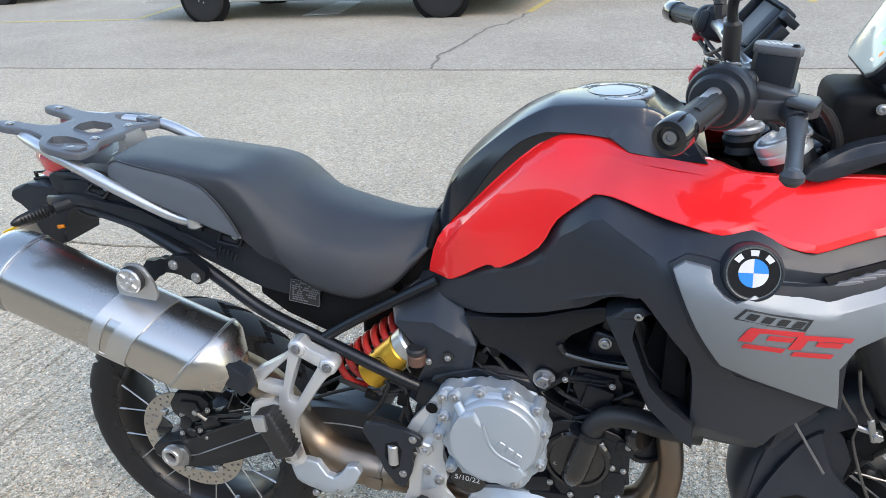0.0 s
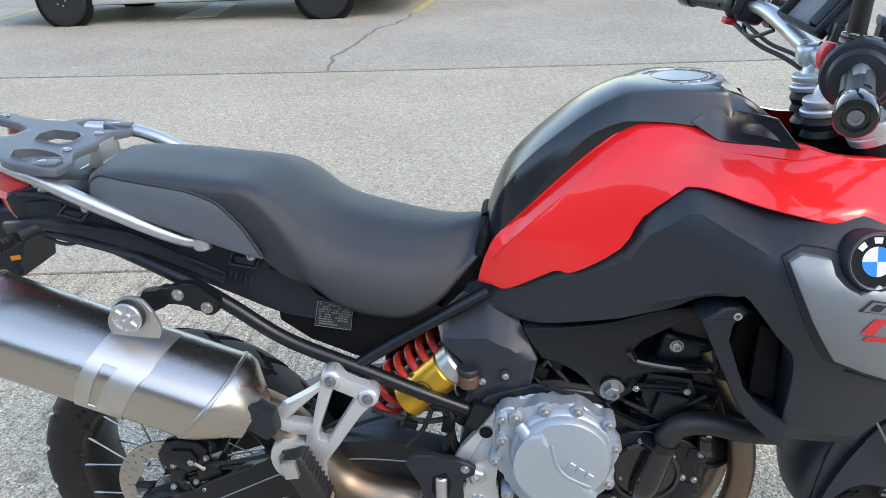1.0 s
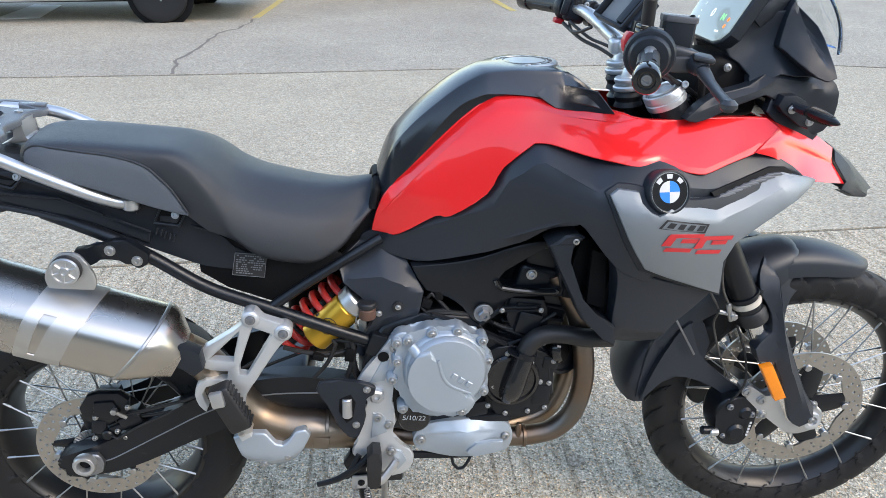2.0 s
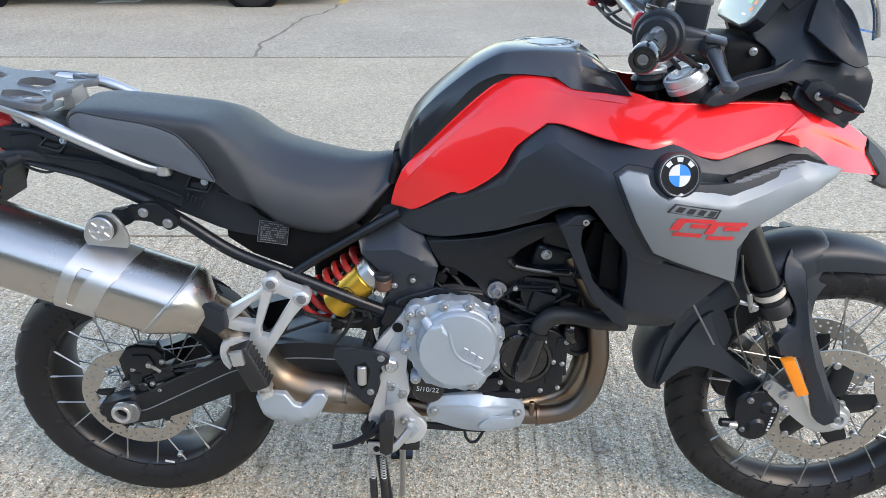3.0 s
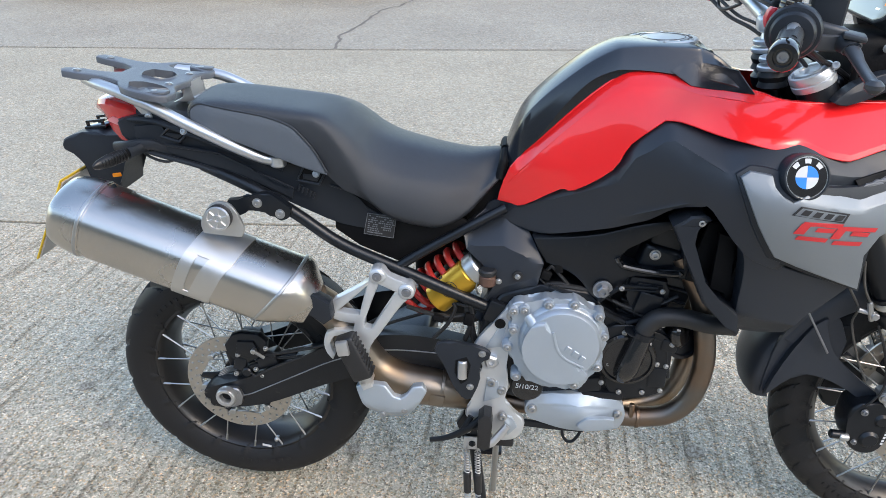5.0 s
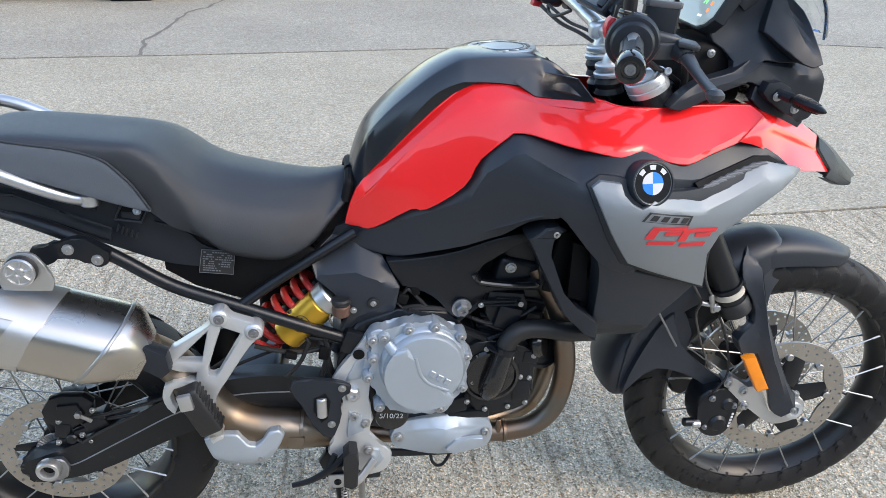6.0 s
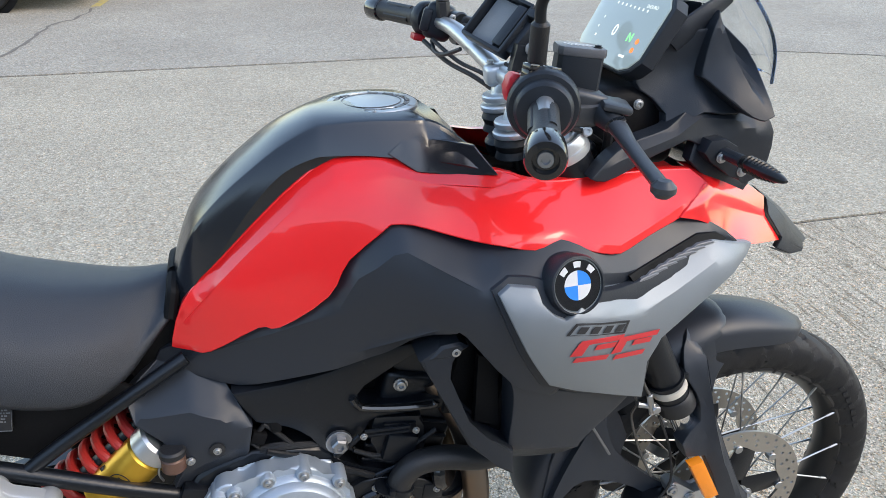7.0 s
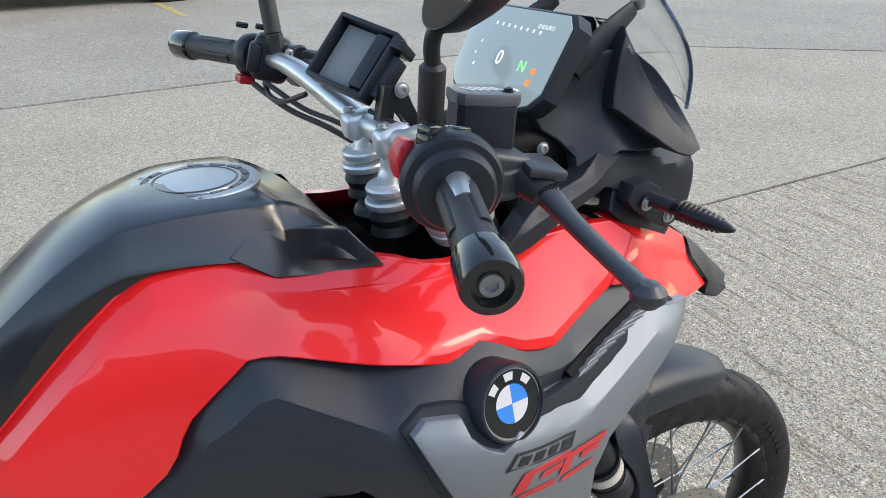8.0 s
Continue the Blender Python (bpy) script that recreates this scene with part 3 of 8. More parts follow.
def groove_rear(a, y):
    u = (a * 18 / (2 * math.pi) + abs(y) * 13) % 1
    v = (a * 18 / (2 * math.pi) + .5 - abs(y) * 9) % 1
    g = .009 if .022 < abs(y) < .073 and u < .16 else 0
    if abs(y) < .04 and v < .12:
        g = .008
    return g


def groove_front(a, y):
    u = (a * 34 / (2 * math.pi) + abs(y) * 26) % 1
    g = .008 if .005 < abs(y) < .0468 and u < .24 else 0
    return g


RC, FC = (0, 0, .336), (1.602, 0, .350)
rear_wheel = wheel("rear_wheel", RC, [(.060, .224), (.070, .240), (.0765, .262), (.0755, .284), (.066, .301), (.045, .313), (.022, .319), (0, .321)], .226, .060, .055, 36, groove_rear,
                   "black spoked rear wheel with road tyre", [(262, 34), (112, 30), (20, 16)])
front_wheel = wheel("front_wheel", FC, [(.036, .272), (.0425, .286), (.0465, .304), (.0450, .322), (.036, .335), (.020, .344), (0, .3475)], .274, .034, .045, 36, groove_front,
                    "black spoked front wheel with narrow road tyre", [(228, 24), (20, 26)])
part("brake_disc", disc(BM(), RC, .1325, .094, -.083, .005, [(.124, 30, 0), (.111, 30, .5), (.102, 15, .2)], 6), DISC, rear_wheel, "drilled steel brake disc")
for s in (-1, 1):
    part("brake_disc", disc(BM(), FC, .1525, .112, s * .068, .005, [(.144, 32, 0), (.132, 32, .5), (.121, 16, .2)], 8), DISC, front_wheel, "drilled steel brake disc")
    for k in range(8):
        a = 2 * math.pi * k / 8
        bm = rod(BM(), (FC[0] + .112 * math.cos(a), s * .060, FC[2] + .112 * math.sin(a)), (FC[0] + .112 * math.cos(a), s * .074, FC[2] + .112 * math.sin(a)), .0085, 12, .001)
        part("disc_bobbin", bm, STEEL, front_wheel)
    bm = BM()
    for k in range(5):
        a = 2 * math.pi * k / 5
        sweep(bm, [(FC[0] + .030 * math.cos(a), s * .062, FC[2] + .030 * math.sin(a)), (FC[0] + .085 * math.cos(a + .1), s * .064, FC[2] + .085 * math.sin(a + .1)), (FC[0] + .112 * math.cos(a + .15), s * .066, FC[2] + .112 * math.sin(a + .15))], [.030, .026, .020], 8, flat=.2)
    part("disc_carrier", bm, BLACK_METAL, front_wheel)
bm = BM()
for k in range(5):
    a = 2 * math.pi * k / 5 + .3
    sweep(bm, [(.03 * math.cos(a), -.078, RC[2] + .03 * math.sin(a)), (.10 * math.cos(a + .2), -.083, RC[2] + .10 * math.sin(a + .2))], [.018, .008], 8, flat=.35)
part("disc_carrier", bm, BLACK_METAL, rear_wheel)
for k in range(6):
    a = 2 * math.pi * k / 6 + .2
    part("disc_bobbin", rod(BM(), (.094 * math.cos(a), -.076, RC[2] + .094 * math.sin(a)), (.094 * math.cos(a), -.090, RC[2] + .094 * math.sin(a)), .008, 12, .001), STEEL, rear_wheel)
bm = BM()
lathe(bm, [(.054, 0), (.054, .002), (.038, .002), (.038, 0)], (0, -.092, RC[2]), (0, 1, 0), 40, True)
for k in range(44):
    a = 2 * math.pi * k / 44
    box(bm, (.0465 * math.cos(a), -.0925, RC[2] + .0465 * math.sin(a)), (.011, .003, .0030), (0, -math.degrees(a), 0), 0)
part("sensor_ring", bm, STEEL, rear_wheel)

# swingarm with both legs
swing = new("swingarm")
swing.parent = bike
swing.location = (-.012, .040, -.028)
tagged(swing, "black welded swingarm")
for s in (-1, 1):
    bm = BM()
    slab(bm, [(-.080, .340), (-.074, .352), (-.023, .370), (.033, .391), (.117, .432), (.213, .484), (.28, .513), (.34, .528), (.42, .534), (.50, .526), (.56, .512), (.575, .47), (.55, .448), (.49, .447), (.40, .444), (.32, .425), (.215, .386), (.106, .334), (.029, .309), (-.055, .299), (-.072, .318)], s * .132, s * .086, .012, smooth=3, segs=2, corner=30)
    part("arm", bm, BLACK_METAL, swing)
    bm = BM()
    sweep(bm, [(.013, s * .1325, .339), (.034, s * .1325, .345), (.062, s * .1325, .359), (.154, s * .1325, .409), (.249, s * .1325, .458), (.36, s * .1325, .492), (.50, s * .1325, .492)], .0016, 6)
    part("weld_seam", bm, DULL_STEEL, swing, "bright worn seam")
    bm = BM()
    slab(bm, [(-.044, .350), (-.025, .363), (.008, .365), (.020, .342), (.013, .318), (-.023, .306), (-.044, .318)], s * .142, s * .127, .004, smooth=2)
    part("axle_block", bm, DULL_STEEL, swing, "grey axle plate")
bm = BM()
box(bm, (.40, 0, .48), (.12, .18, .07), (0, -12, 0), .015, 3)
part("cross_member", bm, BLACK_METAL, swing)
bm = BM()
lathe(bm, [(.0235, 0), (.0245, .003), (.0240, .014), (.0215, .018), (.0150, .018), (.0135, .015), (.0130, .002), (.0, .002)], (-.017, -.141, .346), (0, -1, 0), 40)
part("axle_nut", bm, ALLOY, swing, "bright hollow axle nut")
# black disc paints the shade at the bottom of the bore
part("axle_bore", lathe(BM(), [(.0128, 0), (.0128, .001), (.0, .001)], (-.017, -.143, .346), (0, -1, 0), 24), DEEP_BLACK, swing)
part("axle", rod(BM(), (-.003, -.138, .342), (-.003, .14, .342), .012, 16), STEEL, swing)

# rear brake
cal = new("rear_brake")
cal.parent = bike
cal.location = (-.019, .040, -.030)
tagged(cal, "black rear brake caliper with hoses")
bm = BM()
slab(bm, [(-.012, .472), (.006, .500), (.030, .508), (.072, .505), (.090, .488), (.086, .458), (.060, .440), (.040, .425), (.012, .430), (-.008, .448)], -.124, -.102, .006, segs=2)
slab(bm, [(.0, .462), (.02, .494), (.062, .494), (.070, .462), (.035, .44)], -.102, -.066, .005, segs=2)
slab(bm, [(.015, .455), (.022, .488), (.060, .490), (.072, .465), (.048, .448)], -.131, -.118, .004)
box(bm, (.088, -.105, .436), (.048, .045, .030), (0, -25, 0), .005)
box(bm, (.022, -.116, .424), (.030, .020, .036), (0, 12, 0), .004)
box(bm, (.060, -.118, .418), (.036, .016, .018), (0, -20, 0), .004)
rod(bm, (.095, -.10, .43), (.155, -.10, .445), .009, 12, .002)
rod(bm, (.038, -.120, .405), (.038, -.132, .405), .012, 14, .003)
rod(bm, (.078, -.118, .448), (.110, -.124, .452), .006, 10, .002)
part("caliper", bm, BLACK_METAL, cal)
bolts(cal, [(x, -.127, z) for x, z in ((.02, .452), (.088, .474), (.06, .415), (.075, .40), (.012, .400))], .0045, h=.007)
bm = BM()
rod(bm, (.062, -.13, .47), (.062, -.142, .47), .007, 6, .001)
rod(bm, (.062, -.137, .47), (.085, -.135, .452), .004, 8)
part("bleed_nipple", bm, STEEL, cal)
for k, pts in enumerate(([(.08, -.12, .45), (.14, -.13, .47), (.24, -.128, .50), (.33, -.11, .55), (.42, -.09, .60)], [(.09, -.115, .44), (.16, -.125, .455), (.26, -.122, .485), (.35, -.10, .535), (.46, -.09, .575)], [(.03, -.12, .41), (.06, -.135, .40), (.11, -.133, .43), (.2, -.128, .47)])):
    part("hose", sweep(BM(), pts, .0038 if k < 2 else .003, 8), SOFT_RUBBER, cal)
bm = BM()
slab(bm, [(.008, .402), (.03, .412), (.06, .405), (.055, .380), (.015, .376), (.004, .388)], -.118, -.100, .004, smooth=2)
part("caliper_bracket", bm, BLACK_METAL, cal)

# exhaust
exh = new("exhaust")
exh.parent = bike
tagged(exh, "brushed stainless exhaust with tinted pipes")
AX = Vector((.943, 0, -.332))
UP = Vector((.332, 0, .943))


def muff(s, v, y):
    return Vector((-.228, 0, .792)) + AX * s + UP * v + Vector((0, y, 0))


SECT = [(.060, -.130), (.064, -.158), (.058, -.195), (.045, -.225), (.030, -.243), (.010, -.251), (-.025, -.250), (-.055, -.240), (-.072, -.222), (-.080, -.195), (-.078, -.165), (-.070, -.145), (-.055, -.128), (0, -.115), (.030, -.112), (.050, -.117)]


def ring(s, scale=1.0, grow=0.0, shear=0.0, cv=0.0, cy=-.185):
    out = []
    loop = spline([(v, y, 0) for v, y in SECT], 3, True, 80)
    for p in loop:
        v, y = p[0], p[1]
        k = math.hypot(v, y - cy) or 1
        v2, y2 = cv + v * scale + v / k * grow, cy + (y - cy) * scale + (y - cy) / k * grow
        out.append(muff(s + shear * v, v2, y2))
    return out


part("muffler_body", loft(BM(), [ring(.0), ring(.1), ring(.2), ring(.3), ring(.36, shear=.2), ring(.405, shear=.42)]), MUFFLER, exh, sharp=60)
part("end_cap", loft(BM(), [ring(.006, grow=.0012), ring(-.004, grow=.0016), ring(-.03, .985), ring(-.05, .93), ring(-.064, .84), ring(-.068, .74), ring(-.060, .70), ring(-.02, .66)]), MUFFLER, exh, sharp=40)
part("front_cone", loft(BM(), [ring(.396, grow=.0012, shear=.42), ring(.408, grow=.0014, shear=.42), ring(.425, .94, shear=.40, cv=-.002), ring(.462, .62, shear=.25, cv=-.012), ring(.475, .50, shear=.1, cv=-.016)]), MUFFLER, exh, sharp=40)
for s0 in (-.001, .401):
    sh = .42 if s0 > .1 else 0
    part("weld_band", loft(BM(), [ring(s0 - .004, grow=.001, shear=sh), ring(s0 - .002, grow=.0026, shear=sh), ring(s0 + .002, grow=.0026, shear=sh), ring(s0 + .004, grow=.001, shear=sh)]), STEEL, exh)


def band(bm, s0, s1, i0, i1, slant=0.0):
    """A strip of strap laid round the muffler between two places of its section."""
    a0, a1 = ring(s0, grow=.0026), ring(s1, grow=.0026)
    b0, b1 = ring(s0, grow=.0004), ring(s1, grow=.0004)
    rows = []
    for i in range(i0, i1 + 1):
        f = slant * (i - i0)
        d = AX * f
        rows.append([a0[i % 48] + d, a1[i % 48] + d, b1[i % 48] + d, b0[i % 48] + d])
    return loft(bm, rows)


for row in ((.226, .318, 2, 11, -.0016), (.2116, .236, 11, 20, -.0012), (.260, .3036, 11, 20, -.0026), (.2008, .280, 20, 27, -.0004)):
    part("strap", band(BM(), *row), STRAP, exh, "plain steel muffler strap", 50)
bm = BM()
slab(bm, [(.005, .800), (.018, .828), (.033, .845), (.058, .847), (.075, .835), (.092, .795), (.085, .775), (.01, .78)], -.205, -.198, .002, smooth=3)
part("hanger_lug", bm, STRAP, exh)
bm = BM()
lathe(bm, [(.025, 0), (.026, .006), (.026, .014), (.024, .018), (.020, .019), (.018, .017)], (.046, -.200, .818), (0, -1, 0), 32)
part("hanger_bush", bm, SOFT_RUBBER, exh)
bm = BM()
lathe(bm, [(.0245, -.003), (.0250, .001), (.0235, .004), (.0205, .0045), (.0195, .001), (.0095, .001), (.0085, .0055), (.0050, .006), (.0045, .002)], (.046, -.218, .818), (0, -1, 0), 40)
part("hanger_washer", bm, ALLOY, exh, "bright spoked hanger washer")
for k in range(6):
    a = math.pi * k / 3 + .3
    bm = box(BM(), (.046 + .0145 * math.cos(a), -.2200, .818 + .0145 * math.sin(a)), (.012, .004, .0042), (0, -math.degrees(a), 0), .0008, 1)
    part("washer_spoke", bm, ALLOY, exh)
bm = BM()
slab(bm, [(.03, .80), (.05, .838), (.085, .842), (.107, .851), (.135, .855), (.155, .842), (.176, .826), (.172, .806), (.155, .798), (.135, .812), (.10, .818), (.075, .812), (.055, .79)], -.168, -.150, .004, smooth=3)
part("hanger_bracket", bm, BLACK_METAL, exh)
bolts(exh, [(.110, -.168, .835), (.155, -.168, .814)], .0075)
bm = BM()
sweep(bm, [(.212, -.168, .630), (.250, -.128, .568), (.285, -.108, .49), (.325, -.098, .425), (.38, -.10, .393), (.45, -.10, .382), (.52, -.09, .368), (.60, -.08, .350)], [.034, .037, .040, .044, .046, .045, .042, .036], 18, 6)
part("mid_pipe", bm, PIPE, exh, "bronze-tinted exhaust pipe")
bm = BM()
for x in (.462, .478):
    lathe(bm, [(.038, -.004), (.041, -.003), (.041, .003), (.038, .004)], (x, -.10, .383), (1, .05, -.16), 24)
box(bm, (.47, -.138, .372), (.035, .014, .03), (0, 9, 0), .003)
part("pipe_clamp", bm, PIPE, exh)
bm = BM()
slab(bm, [(0.189, 0.630), (0.202, 0.654), (0.222, 0.660), (0.256, 0.640), (0.260, 0.606), (0.243, 0.592)], -.214, -.180, .004)
part("heat_cover", bm, BLACK_PLASTIC, exh)
bm = BM()
sweep(bm, [(.96, -.10, .74), (1.005, -.115, .66), (1.028, -.122, .57), (1.036, -.122, .49), (1.022, -.12, .412), (.985, -.118, .366), (.93, -.115, .349), (.86, -.11, .345), (.70, -.09, .340), (.60, -.08, .345)], .0225, 18, 7)
part("header_pipe", bm, PIPE_DARK, exh, "sooty dark header pipe")
bm = BM()
sweep(bm, [(.96, 0, .72), (1.0, -.02, .64), (1.018, -.03, .55), (1.022, -.03, .45), (.995, -.03, .365), (.93, -.04, .335), (.85, -.06, .335)], .0225, 18, 7)
part("header_pipe", bm, PIPE, exh, "brown-tinted header pipe")
bm = BM()
lathe(bm, [(.0235, -.004), (.026, -.003), (.026, .003), (.0235, .004)], (.915, -.114, .347), (1, 0, 0), 24)
rod(bm, (.90, -.128, .352), (.90, -.128, .39), .006, 10, .001)
part("pipe_collar", bm, PIPE_DARK, exh)
FSH = Field([(.67, .37, -.145), (.88, .37, -.145), (.78, .372, -.168), (.78, .416, -.150), (.78, .326, -.150), (.69, .40, -.142), (.87, .40, -.142), (.69, .343, -.142), (.87, .335, -.142)])
bm = BM()
panel(bm, [(.668, .372), (.676, .390), (.690, .403), (.745, .412), (.804, .417), (.840, .411), (.868, .400), (.882, .374), (.876, .340), (.860, .330), (.786, .325), (.730, .331), (.684, .342), (.672, .356)], FSH, .03, 0, .012, [([(.68, .385), (.78, .395), (.87, .386)], .35, 0)])
part("heat_shield", bm, CAST, exh, "silver ribbed heat shield")
bm = BM()
slab(bm, [(.78, .350), (.80, .372), (.858, .376), (.858, .352), (.82, .347), (.80, .338)], -.171, -.160, .002, smooth=2)
part("shield_rib", bm, CAST, exh)
bolts(exh, [(.682, -.146, .372), (.866, -.146, .374)], .0085, h=.008)
bm = BM()
slab(bm, [(.655, .335), (.72, .328), (.795, .322), (.80, .312), (.72, .315), (.66, .318)], -.140, -.132, .002)
part("side_lever", bm, BLACK_METAL, exh)
part("lever_hook", sweep(BM(), [(.752, -.138, .318), (.756, -.140, .298), (.766, -.141, .286), (.778, -.141, .288), (.788, -.140, .302), (.794, -.138, .316)], .0036, 8), BLACK_METAL, exh)

# frame and tail
frame_ob = new("frame")
frame_ob.parent = bike
tagged(frame_ob, "black tubular steel frame")
for s in (-1, 1):
    bm = BM()
    sweep(bm, [(-.02, s * .10, .885), (.10, s * .128, .846), (.18, s * .132, .799), (.268, s * .133, .740), (.383, s * .132, .691), (.50, s * .130, .641), (.60, s * .12, .596)], .0125, 14)
    part("rail", bm, BLACK_METAL, frame_ob)
    bm = BM()
    sweep(bm, [(.385, s * .13, .694), (.441, s * .122, .731), (.52, s * .11, .778), (.60, s * .09, .82)], .0105, 12)
    part("brace", bm, BLACK_METAL, frame_ob)
    bm = BM()
    pierced(bm, [(0.658, 0.775), (0.728, 0.780), (0.795, 0.791), (0.849, 0.809), (0.893, 0.820), (0.942, 0.827), (0.979, 0.790), (0.989, 0.716), (0.968, 0.698), (0.871, 0.699), (0.852, 0.686), (0.837, 0.661), (0.809, 0.639), (0.788, 0.646), (0.763, 0.679), (0.732, 0.703), (0.688, 0.719), (0.670, 0.748)], [[(0.837, 0.737), (0.848, 0.758), (0.925, 0.805), (0.948, 0.801), (0.961, 0.722), (0.903, 0.719), (0.855, 0.724)]], s * .128, s * .085, .006)
    part("spar", bm, BLACK_METAL, frame_ob)
    part("hole_lip", sweep(BM(), [(.828, s * .129, .742), (.836, s * .129, .728), (.849, s * .129, .721), (.902, s * .129, .713), (.950, s * .129, .711), (.958, s * .129, .716)], .0065, 10), GLOSS_BLACK, frame_ob)
    bolts(frame_ob, [(.905, s * .112, .744)], .0085, (0, s, 0), .008)
    bm = BM()
    lathe(bm, [(.020, 0), (.020, .005), (.018, .006), (.016, .006)], (0.806, s * .132, 0.670), (0, s, 0), 28)
    lathe(bm, [(.0135, 0), (.0135, .010), (.011, .013), (.006, .013), (.005, .008)], (0.806, s * .138, 0.670), (0, s, 0), 6)
    part("mount_bolt", bm, DULL_STEEL, frame_ob)
    bm = BM()
    lathe(bm, [(.011, 0), (.011, .004), (.008, .005), (.007, .009), (.003, .009), (.003, .005)], (0.901, s * .100, 0.731), (0, s, 0), 20)
    part("mount_bolt", bm, STEEL, frame_ob)

tail = new("tail_section")
tail.parent = bike
tagged(tail, "black plastic tail with light, rack and plate holder")
bm = BM()
for s in (-1, 1):
    slab(bm, [(-.185, .975), (-.10, .992), (-.03, .982), (.05, .946), (.13, .903), (.235, .888), (.30, .825), (.345, .80), (.345, .765), (.263, .775), (.17, .812), (.07, .853), (-.02, .880), (-.10, .902), (-.152, .921), (-.182, .942)], s * .108, s * .075, .007, smooth=3, segs=3)
box(bm, (-.06, 0, .955), (.24, .17, .05), (0, 8, 0), .012, 3)
part("tail_panel", bm, BLACK_PLASTIC, tail)
for s in (-1, 1):
    bm = BM()
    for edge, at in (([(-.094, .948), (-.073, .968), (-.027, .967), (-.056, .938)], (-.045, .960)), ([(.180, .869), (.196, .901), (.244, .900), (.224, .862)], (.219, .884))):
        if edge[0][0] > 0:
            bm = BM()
        # no cutout here: a proud black slab carries the shade of one
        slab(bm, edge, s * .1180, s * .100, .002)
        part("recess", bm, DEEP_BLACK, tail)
        loop = [(x, s * .1175, z) for x, z in edge]
        bm = sweep(BM(), [loop[3]] + loop + [loop[0]], .0034, 8, smooth=False)
        part("recess_lip", bm, BLACK_PLASTIC, tail)
        (x0, z0), (x1, z1), (x2, z2), (x3, z3) = edge
        bm = slab(BM(), [(x0 * .75 + x3 * .25, z0 + .003), ((x0 + x1) / 2 + .004, (z0 + z1) / 2 - .002), ((x2 + x3) / 2 - .006, (z2 + z3) / 2), (x3 - .004, z3 + .005)], s * .1195, s * .110, .002)
        part("recess_ledge", bm, BLACK_PLASTIC, tail)
        bolts(tail, [(at[0], s * .119, at[1])], .0055, (0, s, .3))
    for k in range(5):
        bm = BM()
        box(bm, (.182 + .0075 * k, s * .1175, .852 - .0038 * k), (.0035, .006, .014), (0, 20, 0), .001, 1)
        part("tail_rib", bm, BLACK_PLASTIC, tail)
    part("shoulder_bead", sweep(BM(), [(-.160, s * .112, .978), (-.102, s * .115, .976), (-.028, s * .116, .952), (.071, s * .116, .918), (.150, s * .116, .888)], [.004, .006, .006, .006, .004], 8), BLACK_PLASTIC, tail)
    part("lower_bead", sweep(BM(), [(-.160, s * .111, .920), (-.100, s * .115, .906), (-.021, s * .116, .888), (.060, s * .116, .862), (.120, s * .116, .838)], [.004, .005, .006, .006, .004], 8), BLACK_PLASTIC, tail)
    bm = BM()
    slab(bm, [(-.15, .965), (-.09, .972), (-.085, .945), (-.06, .928), (.02, .915), (.09, .882), (.17, .845), (.165, .825), (.07, .868), (-.02, .895), (-.10, .918), (-.15, .938)], s * .113, s * .104, .003)
    part("side_moulding", bm, BLACK_PLASTIC, tail)
    # panel blacker than the tail plastic: deep shade below the seat is in its colour
    bm = BM()
    slab(bm, [(.245, .86), (.30, .845), (.36, .815), (.43, .80), (.51, .80), (.535, .785), (.45, .725), (.385, .692), (.30, .725), (.25, .76)], s * .104, s * .094, .004)
    part("under_seat_panel", bm, DEEP_BLACK, tail)
bm = BM()
LABEL = [Vector((x, -.1105, z)) for x, z in ((.320, .802), (.379, .796), (.372, .749), (.311, .756))]
slab(bm, [(p.x, p.z) for p in LABEL], -.1105, -.1035, .001)
info = part("info_label", bm, PAPER, tail, "black sticker with small grey print")
PRINT = pbr("grey_print", (0.17, 0.18, 0.19), 0.6, 0, 0.05, 40)
part("label_border", sweep(BM(), [q + Vector((0, -.0003, 0)) for q in LABEL + LABEL[:1]], .0007, 6, smooth=False), PRINT, info)
bm = BM()
for r in range(9):
    v = .10 + .098 * r
    for a, b in ((.08, .44), (.54, .92)) if 3 < r < 7 else ((.06, .94),) if r < 7 else ((.10, .62),):
        u = a
        while u < b - .03:
            w = random.uniform(.03, .09)
            if random.random() < .8:
                p = LABEL[0].lerp(LABEL[1], u + w / 2).lerp(LABEL[3].lerp(LABEL[2], u + w / 2), v)
                box(bm, (p.x, -.1108, p.z), (w * .06, .0006, .0022), (0, 6, 0), 0)
            u += w + .022
tagged(part("print_bar", bm, PRINT, info), kind="stuff")

# tail light, plate holder, signals
rings = []
for x, hw, zt, zb in ((-.172, .074, 1.000, .930), (-.205, .078, 1.009, .926), (-.235, .072, 1.014, .930), (-.258, .058, 1.010, .945), (-.270, .045, 1.000, .965)):
    rings.append([(x, -hw, zt - .010), (x, -hw * .9, zt), (x, 0, zt + .004), (x, hw * .9, zt), (x, hw, zt - .010), (x + .012, hw, (zt + zb) / 2), (x + .022, hw * .96, zb), (x + .022, 0, zb - .004), (x + .022, -hw * .96, zb), (x + .012, -hw, (zt + zb) / 2)])
lamp = part("tail_light", loft(BM(), rings), RED_LENS, tail, "red tail light lens", 25)
lamp.location = (.016, -.012, -.005)
